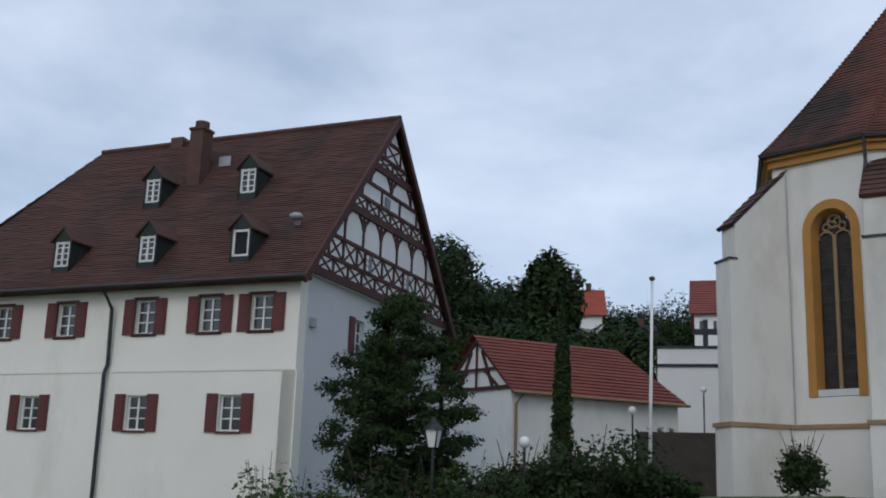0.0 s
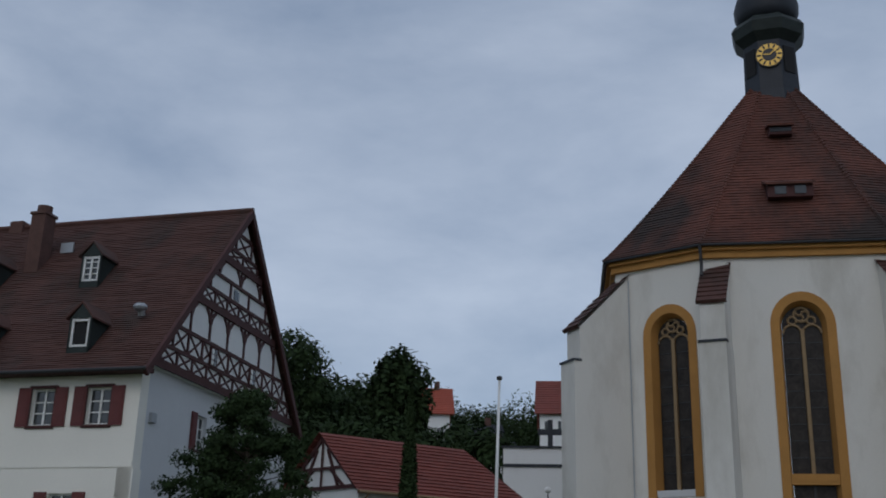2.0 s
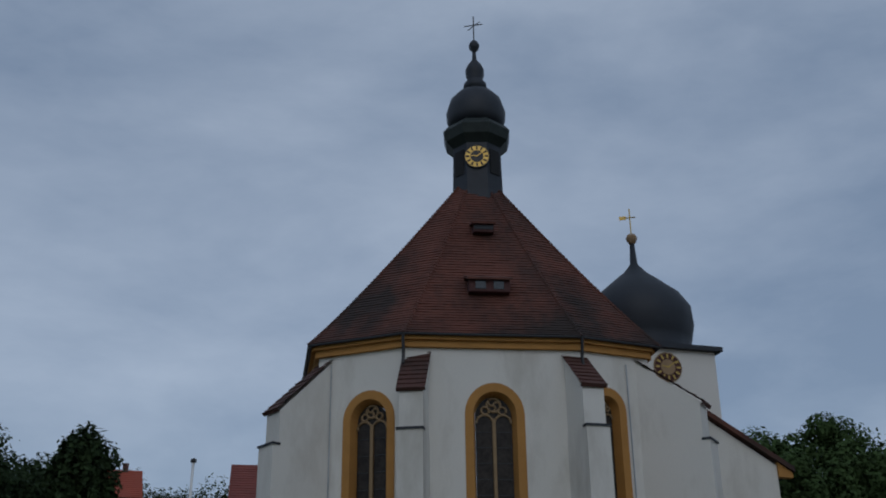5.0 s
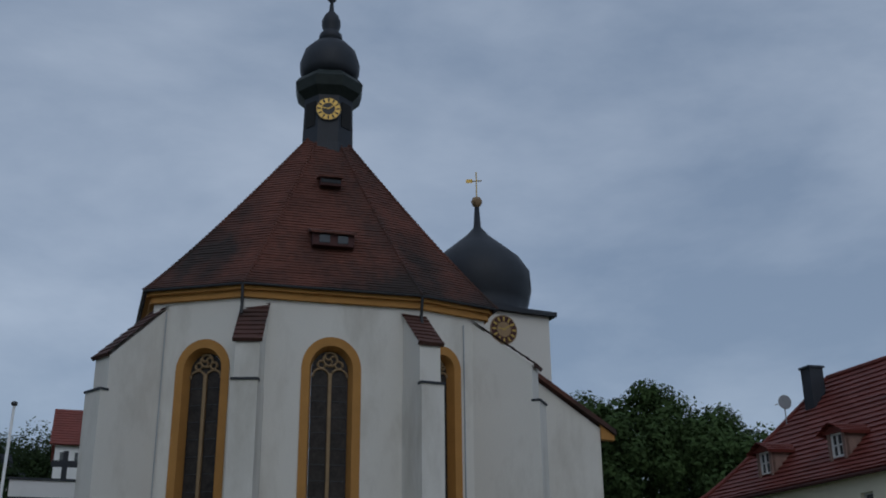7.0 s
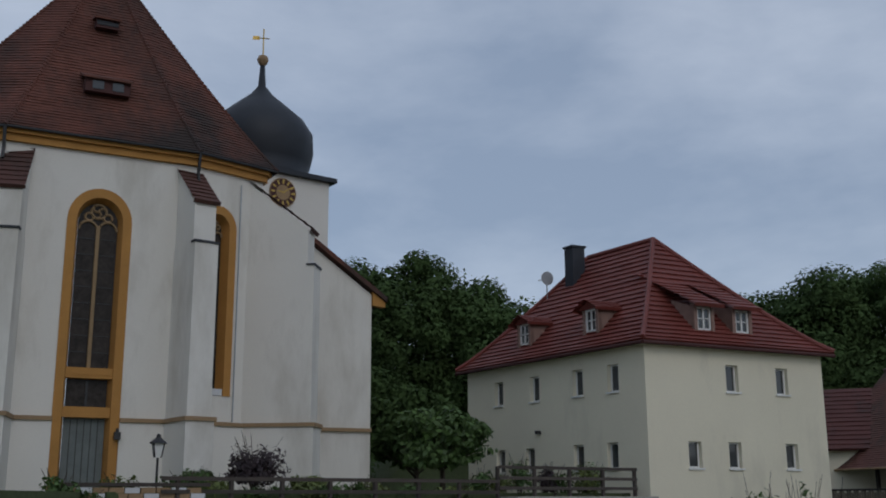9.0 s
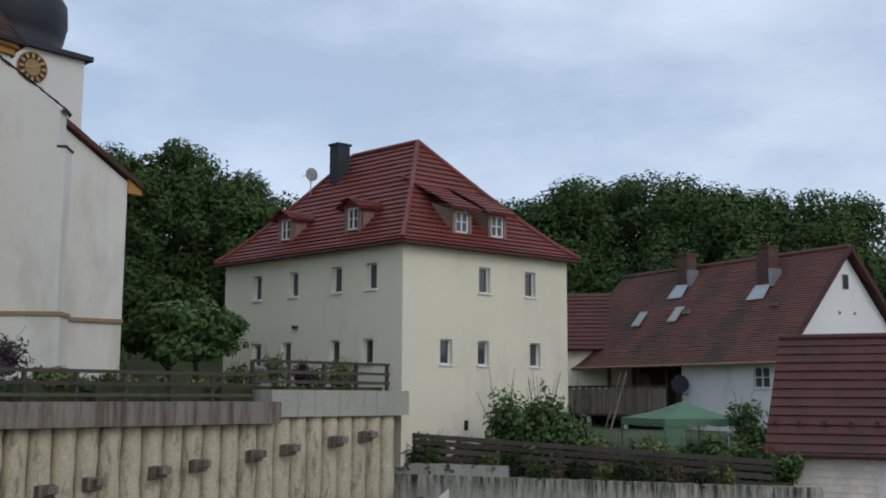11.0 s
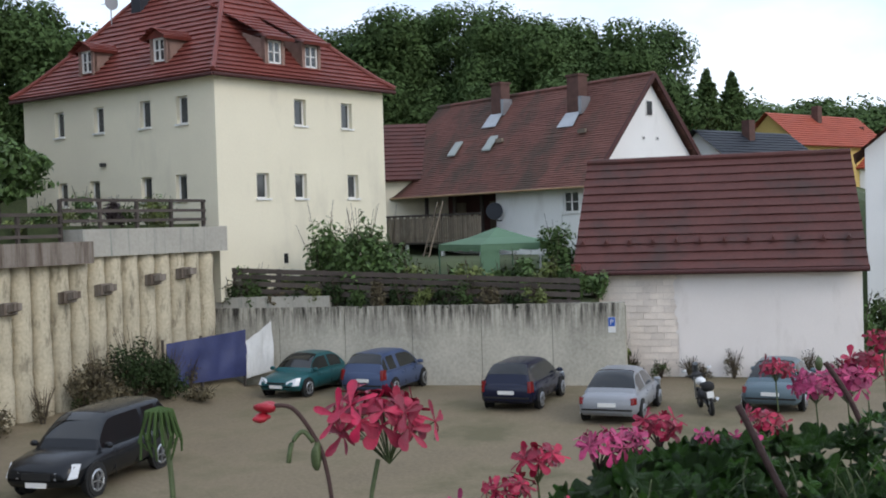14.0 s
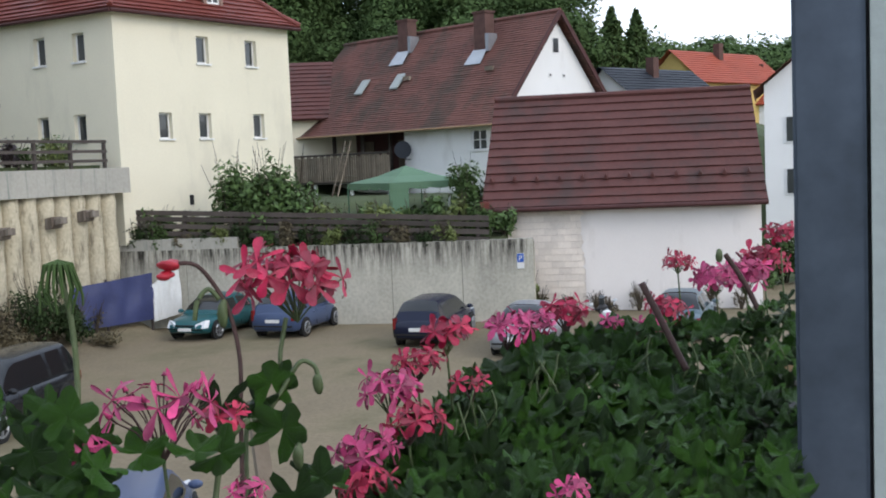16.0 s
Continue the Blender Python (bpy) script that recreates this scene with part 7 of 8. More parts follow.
# ---- vehicles ----
def car(name, at, heading, L, W, H, m, label, kind, front_plate=True):
    """A parked car: lofted body, glazed cabin, wheels, lamps and plates. x forward."""
    ob = new(name)
    tagged(ob, label, "car", "parked cars")
    a = radians(90 - heading)
    ob.matrix_world = Matrix.Translation((at[0], at[1], 0.02)) @ Matrix.Rotation(a, 4, "Z")
    h = L / 2
    belt = 0.60 * H
    if kind == "suv":
        belt = 0.58 * H
        st = [(-h, 0.45, belt * 0.9, 0.86), (-h + 0.12, 0.32, belt, 0.95), (-h * 0.6, 0.3, belt, 1.0), (0, 0.3, belt, 1.0), (h * 0.42, 0.3, belt, 1.0), (h * 0.62, 0.3, belt * 0.99, 0.98), (h * 0.9, 0.32, belt * 0.9, 0.92), (h * 0.98, 0.36, belt * 0.75, 0.84), (h, 0.45, belt * 0.6, 0.76)]
        cab = [(-h + 0.1, 0.0), (-h + 0.45, 1.0), (h * 0.12, 1.0), (h * 0.5, 0.0)]
    elif kind == "sedan":
        st = [(-h, 0.4, belt * 0.85, 0.84), (-h + 0.12, 0.26, belt * 0.98, 0.94), (-h * 0.62, 0.22, belt, 1.0), (0, 0.2, belt * 0.98, 1.0), (h * 0.4, 0.2, belt * 0.97, 1.0), (h * 0.85, 0.24, belt * 0.83, 0.93), (h * 0.97, 0.3, belt * 0.68, 0.85), (h, 0.36, belt * 0.58, 0.78)]
        cab = [(-h * 0.74, 0.0), (-h * 0.36, 1.0), (h * 0.08, 1.0), (h * 0.48, 0.0)]
    else:
        st = [(-h, 0.4, belt * 0.9, 0.86), (-h + 0.1, 0.26, belt, 0.95), (-h * 0.6, 0.22, belt, 1.0), (0, 0.2, belt * 0.98, 1.0), (h * 0.4, 0.2, belt * 0.97, 1.0), (h * 0.85, 0.24, belt * 0.83, 0.93), (h * 0.97, 0.3, belt * 0.68, 0.85), (h, 0.36, belt * 0.58, 0.78)]
        cab = [(-h + 0.06, 0.0), (-h + 0.55, 1.0), (h * 0.06, 1.0), (h * 0.52, 0.0)]
    bm2 = bmesh.new()
    rings = []
    for x, zb, zt2, k in st:
        hw = W / 2 * k
        sec = [(hw * 0.86, zb), (hw * 0.97, zb + 0.1), (hw, (zb + zt2) / 2), (hw * 0.97, zt2 - 0.1), (hw * 0.86, zt2 - 0.01), (hw * 0.4, zt2 + 0.02)]
        sec = sec + [(-y, z) for y, z in sec[::-1]]
        rings.append([bm2.verts.new((x, y, z)) for y, z in sec])
    for r0, r1 in zip(rings, rings[1:]):
        for j in range(12):
            bm2.faces.new((r0[j], r0[(j + 1) % 12], r1[(j + 1) % 12], r1[j]))
    bm2.faces.new(rings[0][::-1])
    bm2.faces.new(rings[-1])
    body = part("body", bm2, m, ob, smooth=True)
    # cabin: one curved shell, split into painted skin and glass
    bw2, tw2 = W / 2 * 0.9, W / 2 * 0.64
    x0, x1, x2, x3 = (q[0] for q in cab)
    ns = 22
    secs = []
    for i in range(ns + 1):
        x = x0 + (x3 - x0) * i / ns
        if x < x1:
            f2 = max(0.0, math.sin(math.pi / 2 * (x - x0) / (x1 - x0))) ** 0.85
        elif x > x2:
            f2 = max(0.0, math.sin(math.pi / 2 * (x3 - x) / (x3 - x2))) ** 0.9
        else:
            f2 = 1.0
        mid = (x - (x1 + x2) / 2) / (x2 - x1)
        z = belt - 0.03 + (H - belt + 0.03) * f2 * (1 - 0.05 * mid * mid)
        wt = bw2 + (tw2 - bw2) * f2
        zz = belt - 0.03
        secs.append((x, f2, [(bw2, zz), (bw2 * 0.99, zz + 0.06 * f2), (wt + (bw2 - wt) * 0.16, z - 0.13 * f2), (wt, z - 0.06 * f2), (wt * 0.84, z - 0.015 * f2), (wt * 0.4, z + 0.01 * f2)]))
    skin, glaz = bmesh.new(), bmesh.new()

    def ring_of(sec):
        half = sec[2]
        return [(sec[0], y, z) for y, z in half] + [(sec[0], -y, z) for y, z in half[::-1]]
    post_at = (x0 + 0.32 * (x1 - x0) if kind == "sedan" else x0 + 0.5, (x1 + x2) / 2 - 0.05)
    for sa, sb in zip(secs, secs[1:]):
        ra2, rb2 = ring_of(sa), ring_of(sb)
        xm = (sa[0] + sb[0]) / 2
        step = (x3 - x0) / ns
        for j in range(11):
            side_pane = j in (1, 9) and min(sa[1], sb[1]) > 0.3 and not any(abs(xm - q) < step * 0.55 for q in post_at)
            screen = 3 <= j <= 7 and (x0 + 0.04 < xm < x1 - 0.04 and sa[1] > 0.12 or x2 + 0.04 < xm < x3 - 0.04 and sb[1] > 0.02)
            tgt = glaz if side_pane or screen else skin
            tgt.faces.new([tgt.verts.new(p) for p in (ra2[j], ra2[j + 1], rb2[j + 1], rb2[j])])
    for bq in (skin, glaz):
        bmesh.ops.remove_doubles(bq, verts=bq.verts, dist=0.0005)
    part("cabin_shell", skin, m, ob, smooth=True)
    part("cabin_glass", glaz, M_carglass, ob, "dark tinted car glass", smooth=True)
    for s in (-1, 1):
        bm2 = bmesh.new()
        bmesh.ops.create_uvsphere(bm2, u_segments=10, v_segments=6, radius=0.1, matrix=Matrix.Translation((h * 0.42, s * W * 0.53, belt + 0.06)) @ Matrix.Diagonal((0.7, 1.2, 0.75, 1)))
        part("mirror", bm2, m, ob)
        # lamps
        bm2 = bmesh.new()
        prism(bm2, [Vector((h * 0.9, s * W * 0.43, belt * 0.86)), Vector((h * 0.99, s * W * 0.25, belt * 0.7)), Vector((h * 1.003, s * W * 0.25, belt * 0.55)), Vector((h * 0.985, s * W * 0.43, belt * 0.55))],
              [Vector((h * 0.84, s * W * 0.485, belt * 0.84)), Vector((h * 0.9, s * W * 0.2, belt * 0.7)), Vector((h * 0.9, s * W * 0.2, belt * 0.55)), Vector((h * 0.9, s * W * 0.48, belt * 0.55))])
        part("headlamp", bm2, M_headl, ob, "clear glass headlamp")
        bm2 = bmesh.new()
        zt3 = belt * (1.08 if kind == "wagon" else 0.92)
        prism(bm2, [Vector((-h - 0.012, s * W * 0.45, belt * 0.7)), Vector((-h - 0.012, s * W * 0.40, belt * 0.7)), Vector((-h + 0.02, s * W * 0.40, zt3)), Vector((-h + 0.05, s * W * 0.46, zt3))],
              [Vector((-h + 0.2, s * W * 0.485, belt * 0.7)), Vector((-h + 0.2, s * W * 0.36, belt * 0.7)), Vector((-h + 0.2, s * W * 0.36, zt3)), Vector((-h + 0.22, s * W * 0.475, zt3))])
        part("tail_lamp", bm2, M_taill, ob, "red tail lamp")
        for xs in (-h * 0.6, h * 0.62):
            rw = 0.36 if kind == "suv" else 0.31
            bm2 = bmesh.new()
            bmesh.ops.create_cone(bm2, segments=24, radius1=rw + 0.05, radius2=rw + 0.05, depth=0.05, cap_ends=True, matrix=Matrix.Translation((xs, s * (W / 2 - 0.005), rw)) @ Matrix.Rotation(math.pi / 2, 4, "X"))
            part("wheel_arch", bm2, M_tyre, ob)
            bm2 = bmesh.new()
            bmesh.ops.create_cone(bm2, segments=24, radius1=rw, radius2=rw * 0.96, depth=0.2, cap_ends=True, matrix=Matrix.Translation((xs, s * (W / 2 - 0.06), rw)) @ Matrix.Rotation(-s * math.pi / 2, 4, "X"))
            wheel = part("wheel", bm2, M_tyre, ob, "black tyre with alloy rim")
            bm2 = bmesh.new()
            for j in range(5):
                q = 2 * math.pi * j / 5
                bar(bm2, (xs, s * (W / 2 + 0.045), rw), (xs + rw * 0.62 * math.cos(q), s * (W / 2 + 0.045), rw + rw * 0.62 * math.sin(q)), 0.02, 0.09, Vector((0, 1, 0)))
            tube(bm2, [(xs + rw * 0.64 * math.cos(q), s * (W / 2 + 0.04), rw + rw * 0.64 * math.sin(q)) for q in (2 * math.pi * j / 16 for j in range(17))], 0.03, 5)
            part("rim", bm2, M_rim, wheel)
    F0 = Frame((0, 0), 0, 90)
    for nm, x, z0_, z1_, hw_, mm in (("front_plate", h + 0.012, 0.36, 0.47, 0.26, M_plate), ("rear_plate", -h - 0.012, belt * 0.62, belt * 0.62 + 0.11, 0.26, M_plate), ("grille", h + 0.004, 0.52, belt * 0.68, 0.36, M_tyre), ("rear_bumper_trim", -h - 0.004, 0.42, 0.47, W * 0.42, M_tyre)):
        bm2 = bmesh.new()
        bar(bm2, (x, -hw_, (z0_ + z1_) / 2), (x, hw_, (z0_ + z1_) / 2), 0.03, z1_ - z0_)
        part(nm, bm2, mm, ob)
    for x in (h * 0.15, -h * 0.28):
        for s in (-1, 1):
            bm2 = bmesh.new()
            bar(bm2, (x, s * (W / 2 + 0.006), belt * 0.82), (x + 0.16, s * (W / 2 + 0.006), belt * 0.82), 0.03, 0.035)
            part("door_handle", bm2, m, ob)
            bm2 = bmesh.new()
            bar(bm2, (x + 0.25, s * (W / 2 - 0.004), 0.3), (x + 0.25, s * (W / 2 * 0.97), belt - 0.06), 0.012, 0.012)
            part("door_gap", bm2, M_tyre, ob)
    return ob


P_black, P_navy = paint("black_car_paint", (0.008, 0.009, 0.011)), paint("navy_car_paint", (0.008, 0.011, 0.03))
P_blue, P_teal = paint("grey_blue_car_paint", (0.045, 0.07, 0.14), 0.3), paint("teal_car_paint", (0.012, 0.085, 0.095), 0.3)
P_silver = paint("silver_car_paint", (0.25, 0.265, 0.285), 0.3)
P_silver2 = paint("pale_blue_car_paint", (0.10, 0.145, 0.17), 0.35)
car("estate_car", (33.5, 11.35), 88, 4.3, 1.76, 1.47, P_navy, "dark navy estate car seen with red tail lamps", "wagon")
car("saloon_car", (32.15, 7.8), 88, 4.45, 1.74, 1.42, P_silver, "silver saloon parked nose to the wall", "sedan")
car("hatchback_car", (34.75, 17.0), 90, 4.05, 1.76, 1.52, P_blue, "grey-blue hatchback parked nose to the wall", "wagon")
car("hatchback_car", (34.1, 19.95), 272, 4.1, 1.70, 1.40, P_teal, "teal fastback with headlamps towards the yard", "sedan")
car("sport_utility_car", (20.4, 17.85), 262, 4.65, 1.85, 1.72, P_black, "black off-road car with silver rims", "suv")
car("small_car", (13.3, 9.4), 62, 3.9, 1.68, 1.42, P_blue, "grey-blue small car half hidden under the flowers", "wagon")
car("saloon_car", (35.0, 3.45), 92, 4.4, 1.74, 1.42, P_silver2, "grey-blue saloon parked behind the flowers", "sedan")

moto = new("motorcycle")
tagged(moto, "black motorcycle with white tank leaning on its stand", "motorcycle")
moto.matrix_world = Matrix.Translation((32.9, 5.4, 0.02)) @ Matrix.Rotation(radians(22), 4, "Z") @ Matrix.Rotation(radians(-8), 4, "X")
for xs in (-0.72, 0.74):
    bm = bmesh.new()
    ring = [(xs + 0.27 * math.cos(q), 0, 0.31 + 0.27 * math.sin(q)) for q in (2 * math.pi * j / 20 for j in range(21))]
    tube(bm, ring, 0.06, 7)
    whl = part("wheel", bm, M_tyre, moto, smooth=True)
    bm = bmesh.new()
    for j in range(6):
        q = math.pi * j / 3
        bar(bm, (xs, 0, 0.31), (xs + 0.22 * math.cos(q), 0, 0.31 + 0.22 * math.sin(q)), 0.03, 0.03)
    part("wheel_spider", bm, M_rim, whl)
for nm, c, s, m in (("tank", (0.12, 0, 0.9), (0.3, 0.16, 0.13), M_frame), ("engine", (0.0, 0, 0.5), (0.28, 0.19, 0.22), M_iron), ("seat", (-0.38, 0, 0.86), (0.36, 0.14, 0.07), M_tyre), ("fairing", (0.62, 0, 0.98), (0.14, 0.18, 0.18), M_iron), ("tail_case", (-0.8, 0, 0.88), (0.2, 0.2, 0.16), M_tyre), ("headlamp", (0.76, 0, 0.92), (0.06, 0.1, 0.09), M_headl)):
    bm = bmesh.new()
    bmesh.ops.create_uvsphere(bm, u_segments=14, v_segments=8, radius=1.0, matrix=Matrix.Translation(c) @ Matrix.Diagonal((*s, 1)))
    part(nm, bm, m, moto, smooth=True)
for nm, pts, r, m in (("fork", [(0.74, 0.1, 0.31), (0.5, 0.1, 1.0)], 0.03, M_rim), ("fork", [(0.74, -0.1, 0.31), (0.5, -0.1, 1.0)], 0.03, M_rim), ("handlebar", [(0.38, 0.38, 1.08), (0.5, 0.0, 1.04), (0.38, -0.38, 1.08)], 0.018, M_tyre), ("exhaust", [(0.1, -0.18, 0.35), (-0.5, -0.2, 0.36), (-0.9, -0.2, 0.5)], 0.055, M_rim), ("swing_arm", [(-0.1, 0.08, 0.42), (-0.72, 0.08, 0.31)], 0.03, M_iron), ("windscreen", [(0.66, 0, 1.15), (0.52, 0, 1.4)], 0.09, M_glass)):
    bm = bmesh.new()
    tube(bm, pts, r, 8)
    part(nm, bm, m, moto)
bm = bmesh.new()
bar(bm, (-0.99, -0.1, 0.66), (-0.99, 0.1, 0.66), 0.012, 0.19)
part("number_plate", bm, M_plate, moto)
for sy in (-1, 1):
    bm = bmesh.new()
    tube(bm, [(0.44, 0.3 * sy, 1.07), (0.46, 0.36 * sy, 1.2)], 0.009, 6)
    bmesh.ops.create_uvsphere(bm, u_segments=10, v_segments=6, radius=1.0, matrix=Matrix.Translation((0.46, 0.38 * sy, 1.23)) @ Matrix.Diagonal((0.02, 0.08, 0.045, 1)))
    part("mirror", bm, M_headl, moto, smooth=True)

# ---- the balcony with its geraniums ----
EYE_END = Vector((0, 0, EYE_Z - 0.16))


def spot(az, el, d):
    """A place d metres off as it lies from the balcony's end."""
    a, e = radians(az + 0.37 - 0.006 * (az - 70)), radians(el + 1.68 + 0.01 * (az - 70))
    return EYE_END + Vector((math.sin(a) * math.cos(e), math.cos(a) * math.cos(e), math.sin(e))) * d


def leaf_mesh(name, seed):
    """A lobed, slightly cupped leaf of 1 m radius with veins folded in."""
    r = random.Random(seed)
    bm2 = bmesh.new()
    c = bm2.verts.new((0.1, 0, 0))
    n = 41
    ring = []
    for k in range(n):
        a = math.radians(25) + math.radians(310) * k / (n - 1) - math.pi + math.radians(180)
        lobe = 0.6 + 0.4 * abs(math.cos(2.5 * (a - math.pi))) ** 1.2 + 0.05 * math.sin(23 * a) + r.uniform(-0.06, 0.05)
        if k in (0, n - 1):
            lobe *= 0.7
        ring.append(bm2.verts.new((-lobe * math.cos(a - math.pi) * -1, lobe * math.sin(a - math.pi), 0.18 * lobe * lobe + 0.13 * math.cos(5 * (a - math.pi)) + r.uniform(-0.05, 0.05))))
    mid = []
    for v in ring:
        mid.append(bm2.verts.new((v.co.x * 0.55 + 0.03, v.co.y * 0.55, v.co.z * 0.35 + r.uniform(-0.015, 0.015))))
    for k in range(n - 1):
        bm2.faces.new((ring[k], ring[k + 1], mid[k + 1], mid[k]))
        bm2.faces.new((mid[k], mid[k + 1], c))
    me = bpy.data.meshes.new(name)
    bm2.to_mesh(me)
    bm2.free()
    me.materials.append(M_ger)
    for p in me.polygons:
        p.use_smooth = True
    return me


LEAVES = [leaf_mesh("leaf", 200 + k) for k in range(4)]
rf = random.Random(77)


def put_leaf(parent, p, r, face):
    """Hang a leaf at p, turned roughly towards face."""
    ob = new("leaf", LEAVES[rf.randrange(4)])
    ob.parent = parent
    z = (Vector(face) + Vector((rf.uniform(-0.8, 0.8), rf.uniform(-0.8, 0.8), rf.uniform(-0.3, 0.9)))).normalized()
    q = z.to_track_quat("Z", "Y").to_matrix().to_4x4()
    ob.matrix_basis = Matrix.Translation(p - ORIGIN[parent.name]) @ q @ Matrix.Rotation(rf.uniform(0, 6.28), 4, "Z") @ Matrix.Diagonal((r, r, r, 1))


PLANTS = []
for az, d in ((51, 0.72), (60, 0.8), (69, 0.98), (77, 1.3), (84, 1.7)):
    p = spot(az, -24, d)
    PLANTS.append((az, thing("geranium", (p.x, p.y, EYE_END.z - 0.45), "pink-flowering ivy geranium with wet lobed leaves", "flower", "geraniums in the box")))


def plant_at(az):
    return min(PLANTS, key=lambda q: abs(q[0] - az))[1]


def umbel(az, el, r, d, kind):
    """A head of florets on thin stalks, each with five narrow petals."""
    c = spot(az, el, d)
    par = plant_at(az)
    back_dir = (EYE_END - c).normalized()
    base = c + Vector((0, 0, -r * 0.75)) + Vector((rf.uniform(-0.2, 0.2), rf.uniform(-0.2, 0.2), 0)) * r
    stalk = bmesh.new()
    pet = bmesh.new()
    nfl = 30 if r > 0.035 else (18 if r > 0.024 else 9)
    if kind == "s":
        nfl = 18
    for k in range(nfl):
        a = 2 * math.pi * k / nfl + rf.uniform(-0.2, 0.2)
        up = rf.uniform(-0.15, 1.0)
        dirv = Vector((math.cos(a) * 0.95, math.sin(a) * 0.95, up * 0.95)).normalized()
        tip = c + Vector((dirv.x, dirv.y, dirv.z * 0.8)) * r * rf.uniform(0.5, 1.0)
        tube(stalk, [base, base.lerp(tip, 0.6) + Vector((0, 0, r * 0.12)), tip], 0.0006, 4)
        if kind == "s" and k % 2:      # a faded floret: only a long stalk with a closed, pointed bud
            far_tip = base + (tip - base).normalized() * r * rf.uniform(1.3, 1.75)
            tube(stalk, [tip, tip.lerp(far_tip, 0.55)], 0.0009, 4)
            tube(pet, [tip.lerp(far_tip, 0.5), tip.lerp(far_tip, 0.75), far_tip], 0.0022, 5, 0.25)
            continue
        ax = (dirv + back_dir * 0.5 + Vector((0, 0, 0.2))).normalized()
        s = ax.orthogonal().normalized()
        t = ax.cross(s)
        pl = r * rf.uniform(0.3, 0.55) if r > 0.02 else r * 0.6
        for j in range(5):
            b = 2 * math.pi * j / 5 + rf.uniform(-0.25, 0.25)
            o = (s * math.cos(b) + t * math.sin(b))
            w = ax.cross(o).normalized() * pl * rf.uniform(0.08, 0.29) * (0.55 if kind == "s" else 1.0)
            fl = rf.uniform(0.15, 0.7)
            dr = rf.uniform(-0.3, 0.8)
            rowp = []
            for q, wq in ((0.0, 0.15), (0.35, 0.5), (0.7, 1.05), (0.92, 1.0), (1.06, 0.35)):
                c2 = tip + o * pl * q + ax * pl * (0.3 * q * fl - dr * q * q)
                rowp.append((pet.verts.new(c2 + w * wq + ax * pl * 0.05), pet.verts.new(c2), pet.verts.new(c2 - w * wq + ax * pl * 0.05)))
            for q0, q1 in zip(rowp, rowp[1:]):
                pet.faces.new((q0[0], q0[1], q1[1], q1[0]))
                pet.faces.new((q0[1], q0[2], q1[2], q1[1]))
    head = part("flower_head", pet, M_petal if kind == "p" else M_petal2, par, "pink flower head of ragged petals" if kind == "p" else "rose-pink flower head of ragged petals", smooth=True)
    part("floret_stalk", stalk, M_dryst if kind == "s" or rf.random() < 0.5 else M_stem, par, kind="stuff")
    return base


UMBELS = [
    (63.14, -7.59, 0.043, 0.86, 'p'), (56.06, -13.95, 0.042, 0.75, 's'), (68.52, -13.63, 0.034, 1.05, 'q'), (69.99, -12.23, 0.028, 1.08, 'p'),
    (71.45, -10.81, 0.028, 1.10, 'p'), (66.94, -16.76, 0.032, 0.95, 'q'), (66.67, -18.54, 0.026, 0.92, 'p'), (69.50, -15.32, 0.028, 1.00, 'p'),
    (72.53, -13.55, 0.023, 1.10, 'p'), (74.81, -10.81, 0.033, 1.30, 'q'), (76.35, -10.57, 0.030, 1.35, 'q'), (77.88, -10.03, 0.034, 1.45, 'p'),
    (80.41, -10.69, 0.023, 1.50, 'q'), (82.34, -11.02, 0.026, 1.55, 'q'), (83.25, -9.95, 0.030, 1.60, 'p'), (83.90, -7.52, 0.025, 1.80, 'p'),
    (85.61, -8.43, 0.037, 1.85, 'q'), (87.18, -8.31, 0.044, 1.90, 'q'), (88.18, -7.60, 0.041, 1.95, 'p'), (89.17, -6.17, 0.028, 1.90, 'p'),
    (77.97, -19.20, 0.012, 0.70, 'q'), (52.37, -15.50, 0.016, 0.72, 'q'), (60.28, -18.19, 0.012, 0.70, 'q'), (59.22, -14.48, 0.022, 0.78, 'p'),
]
for u in UMBELS:
    foot = umbel(*u)
    if u[0] < 62.9 and u[2] > 0.03 or u[0] > 64:
        bm = bmesh.new()
        low = Vector((foot.x, foot.y, EYE_END.z - 0.42)).lerp(foot, 0.15)
        tube(bm, [low, low.lerp(foot, 0.6) + Vector((0.004, -0.004, 0)), foot], 0.0018, 6, 0.7)
        part("stem", bm, M_stem, plant_at(u[0]))


def stem(pts, d, r, m=M_stem, nm="stem"):
    bm2 = bmesh.new()
    q = [spot(az, el, d) for az, el in pts]
    fine = []
    for i in range(len(q) - 1):
        p0, p1, p2, p3 = q[max(0, i - 1)], q[i], q[i + 1], q[min(len(q) - 1, i + 2)]
        for j in range(5):
            t = j / 5
            fine.append(0.5 * ((2 * p1) + (p2 - p0) * t + (2 * p0 - 5 * p1 + 4 * p2 - p3) * t * t + (3 * p1 - p0 - 3 * p2 + p3) * t ** 3))
    fine.append(q[-1])
    tube(bm2, fine, r, 6)
    part(nm, bm2, m, plant_at(pts[0][0]), smooth=True)


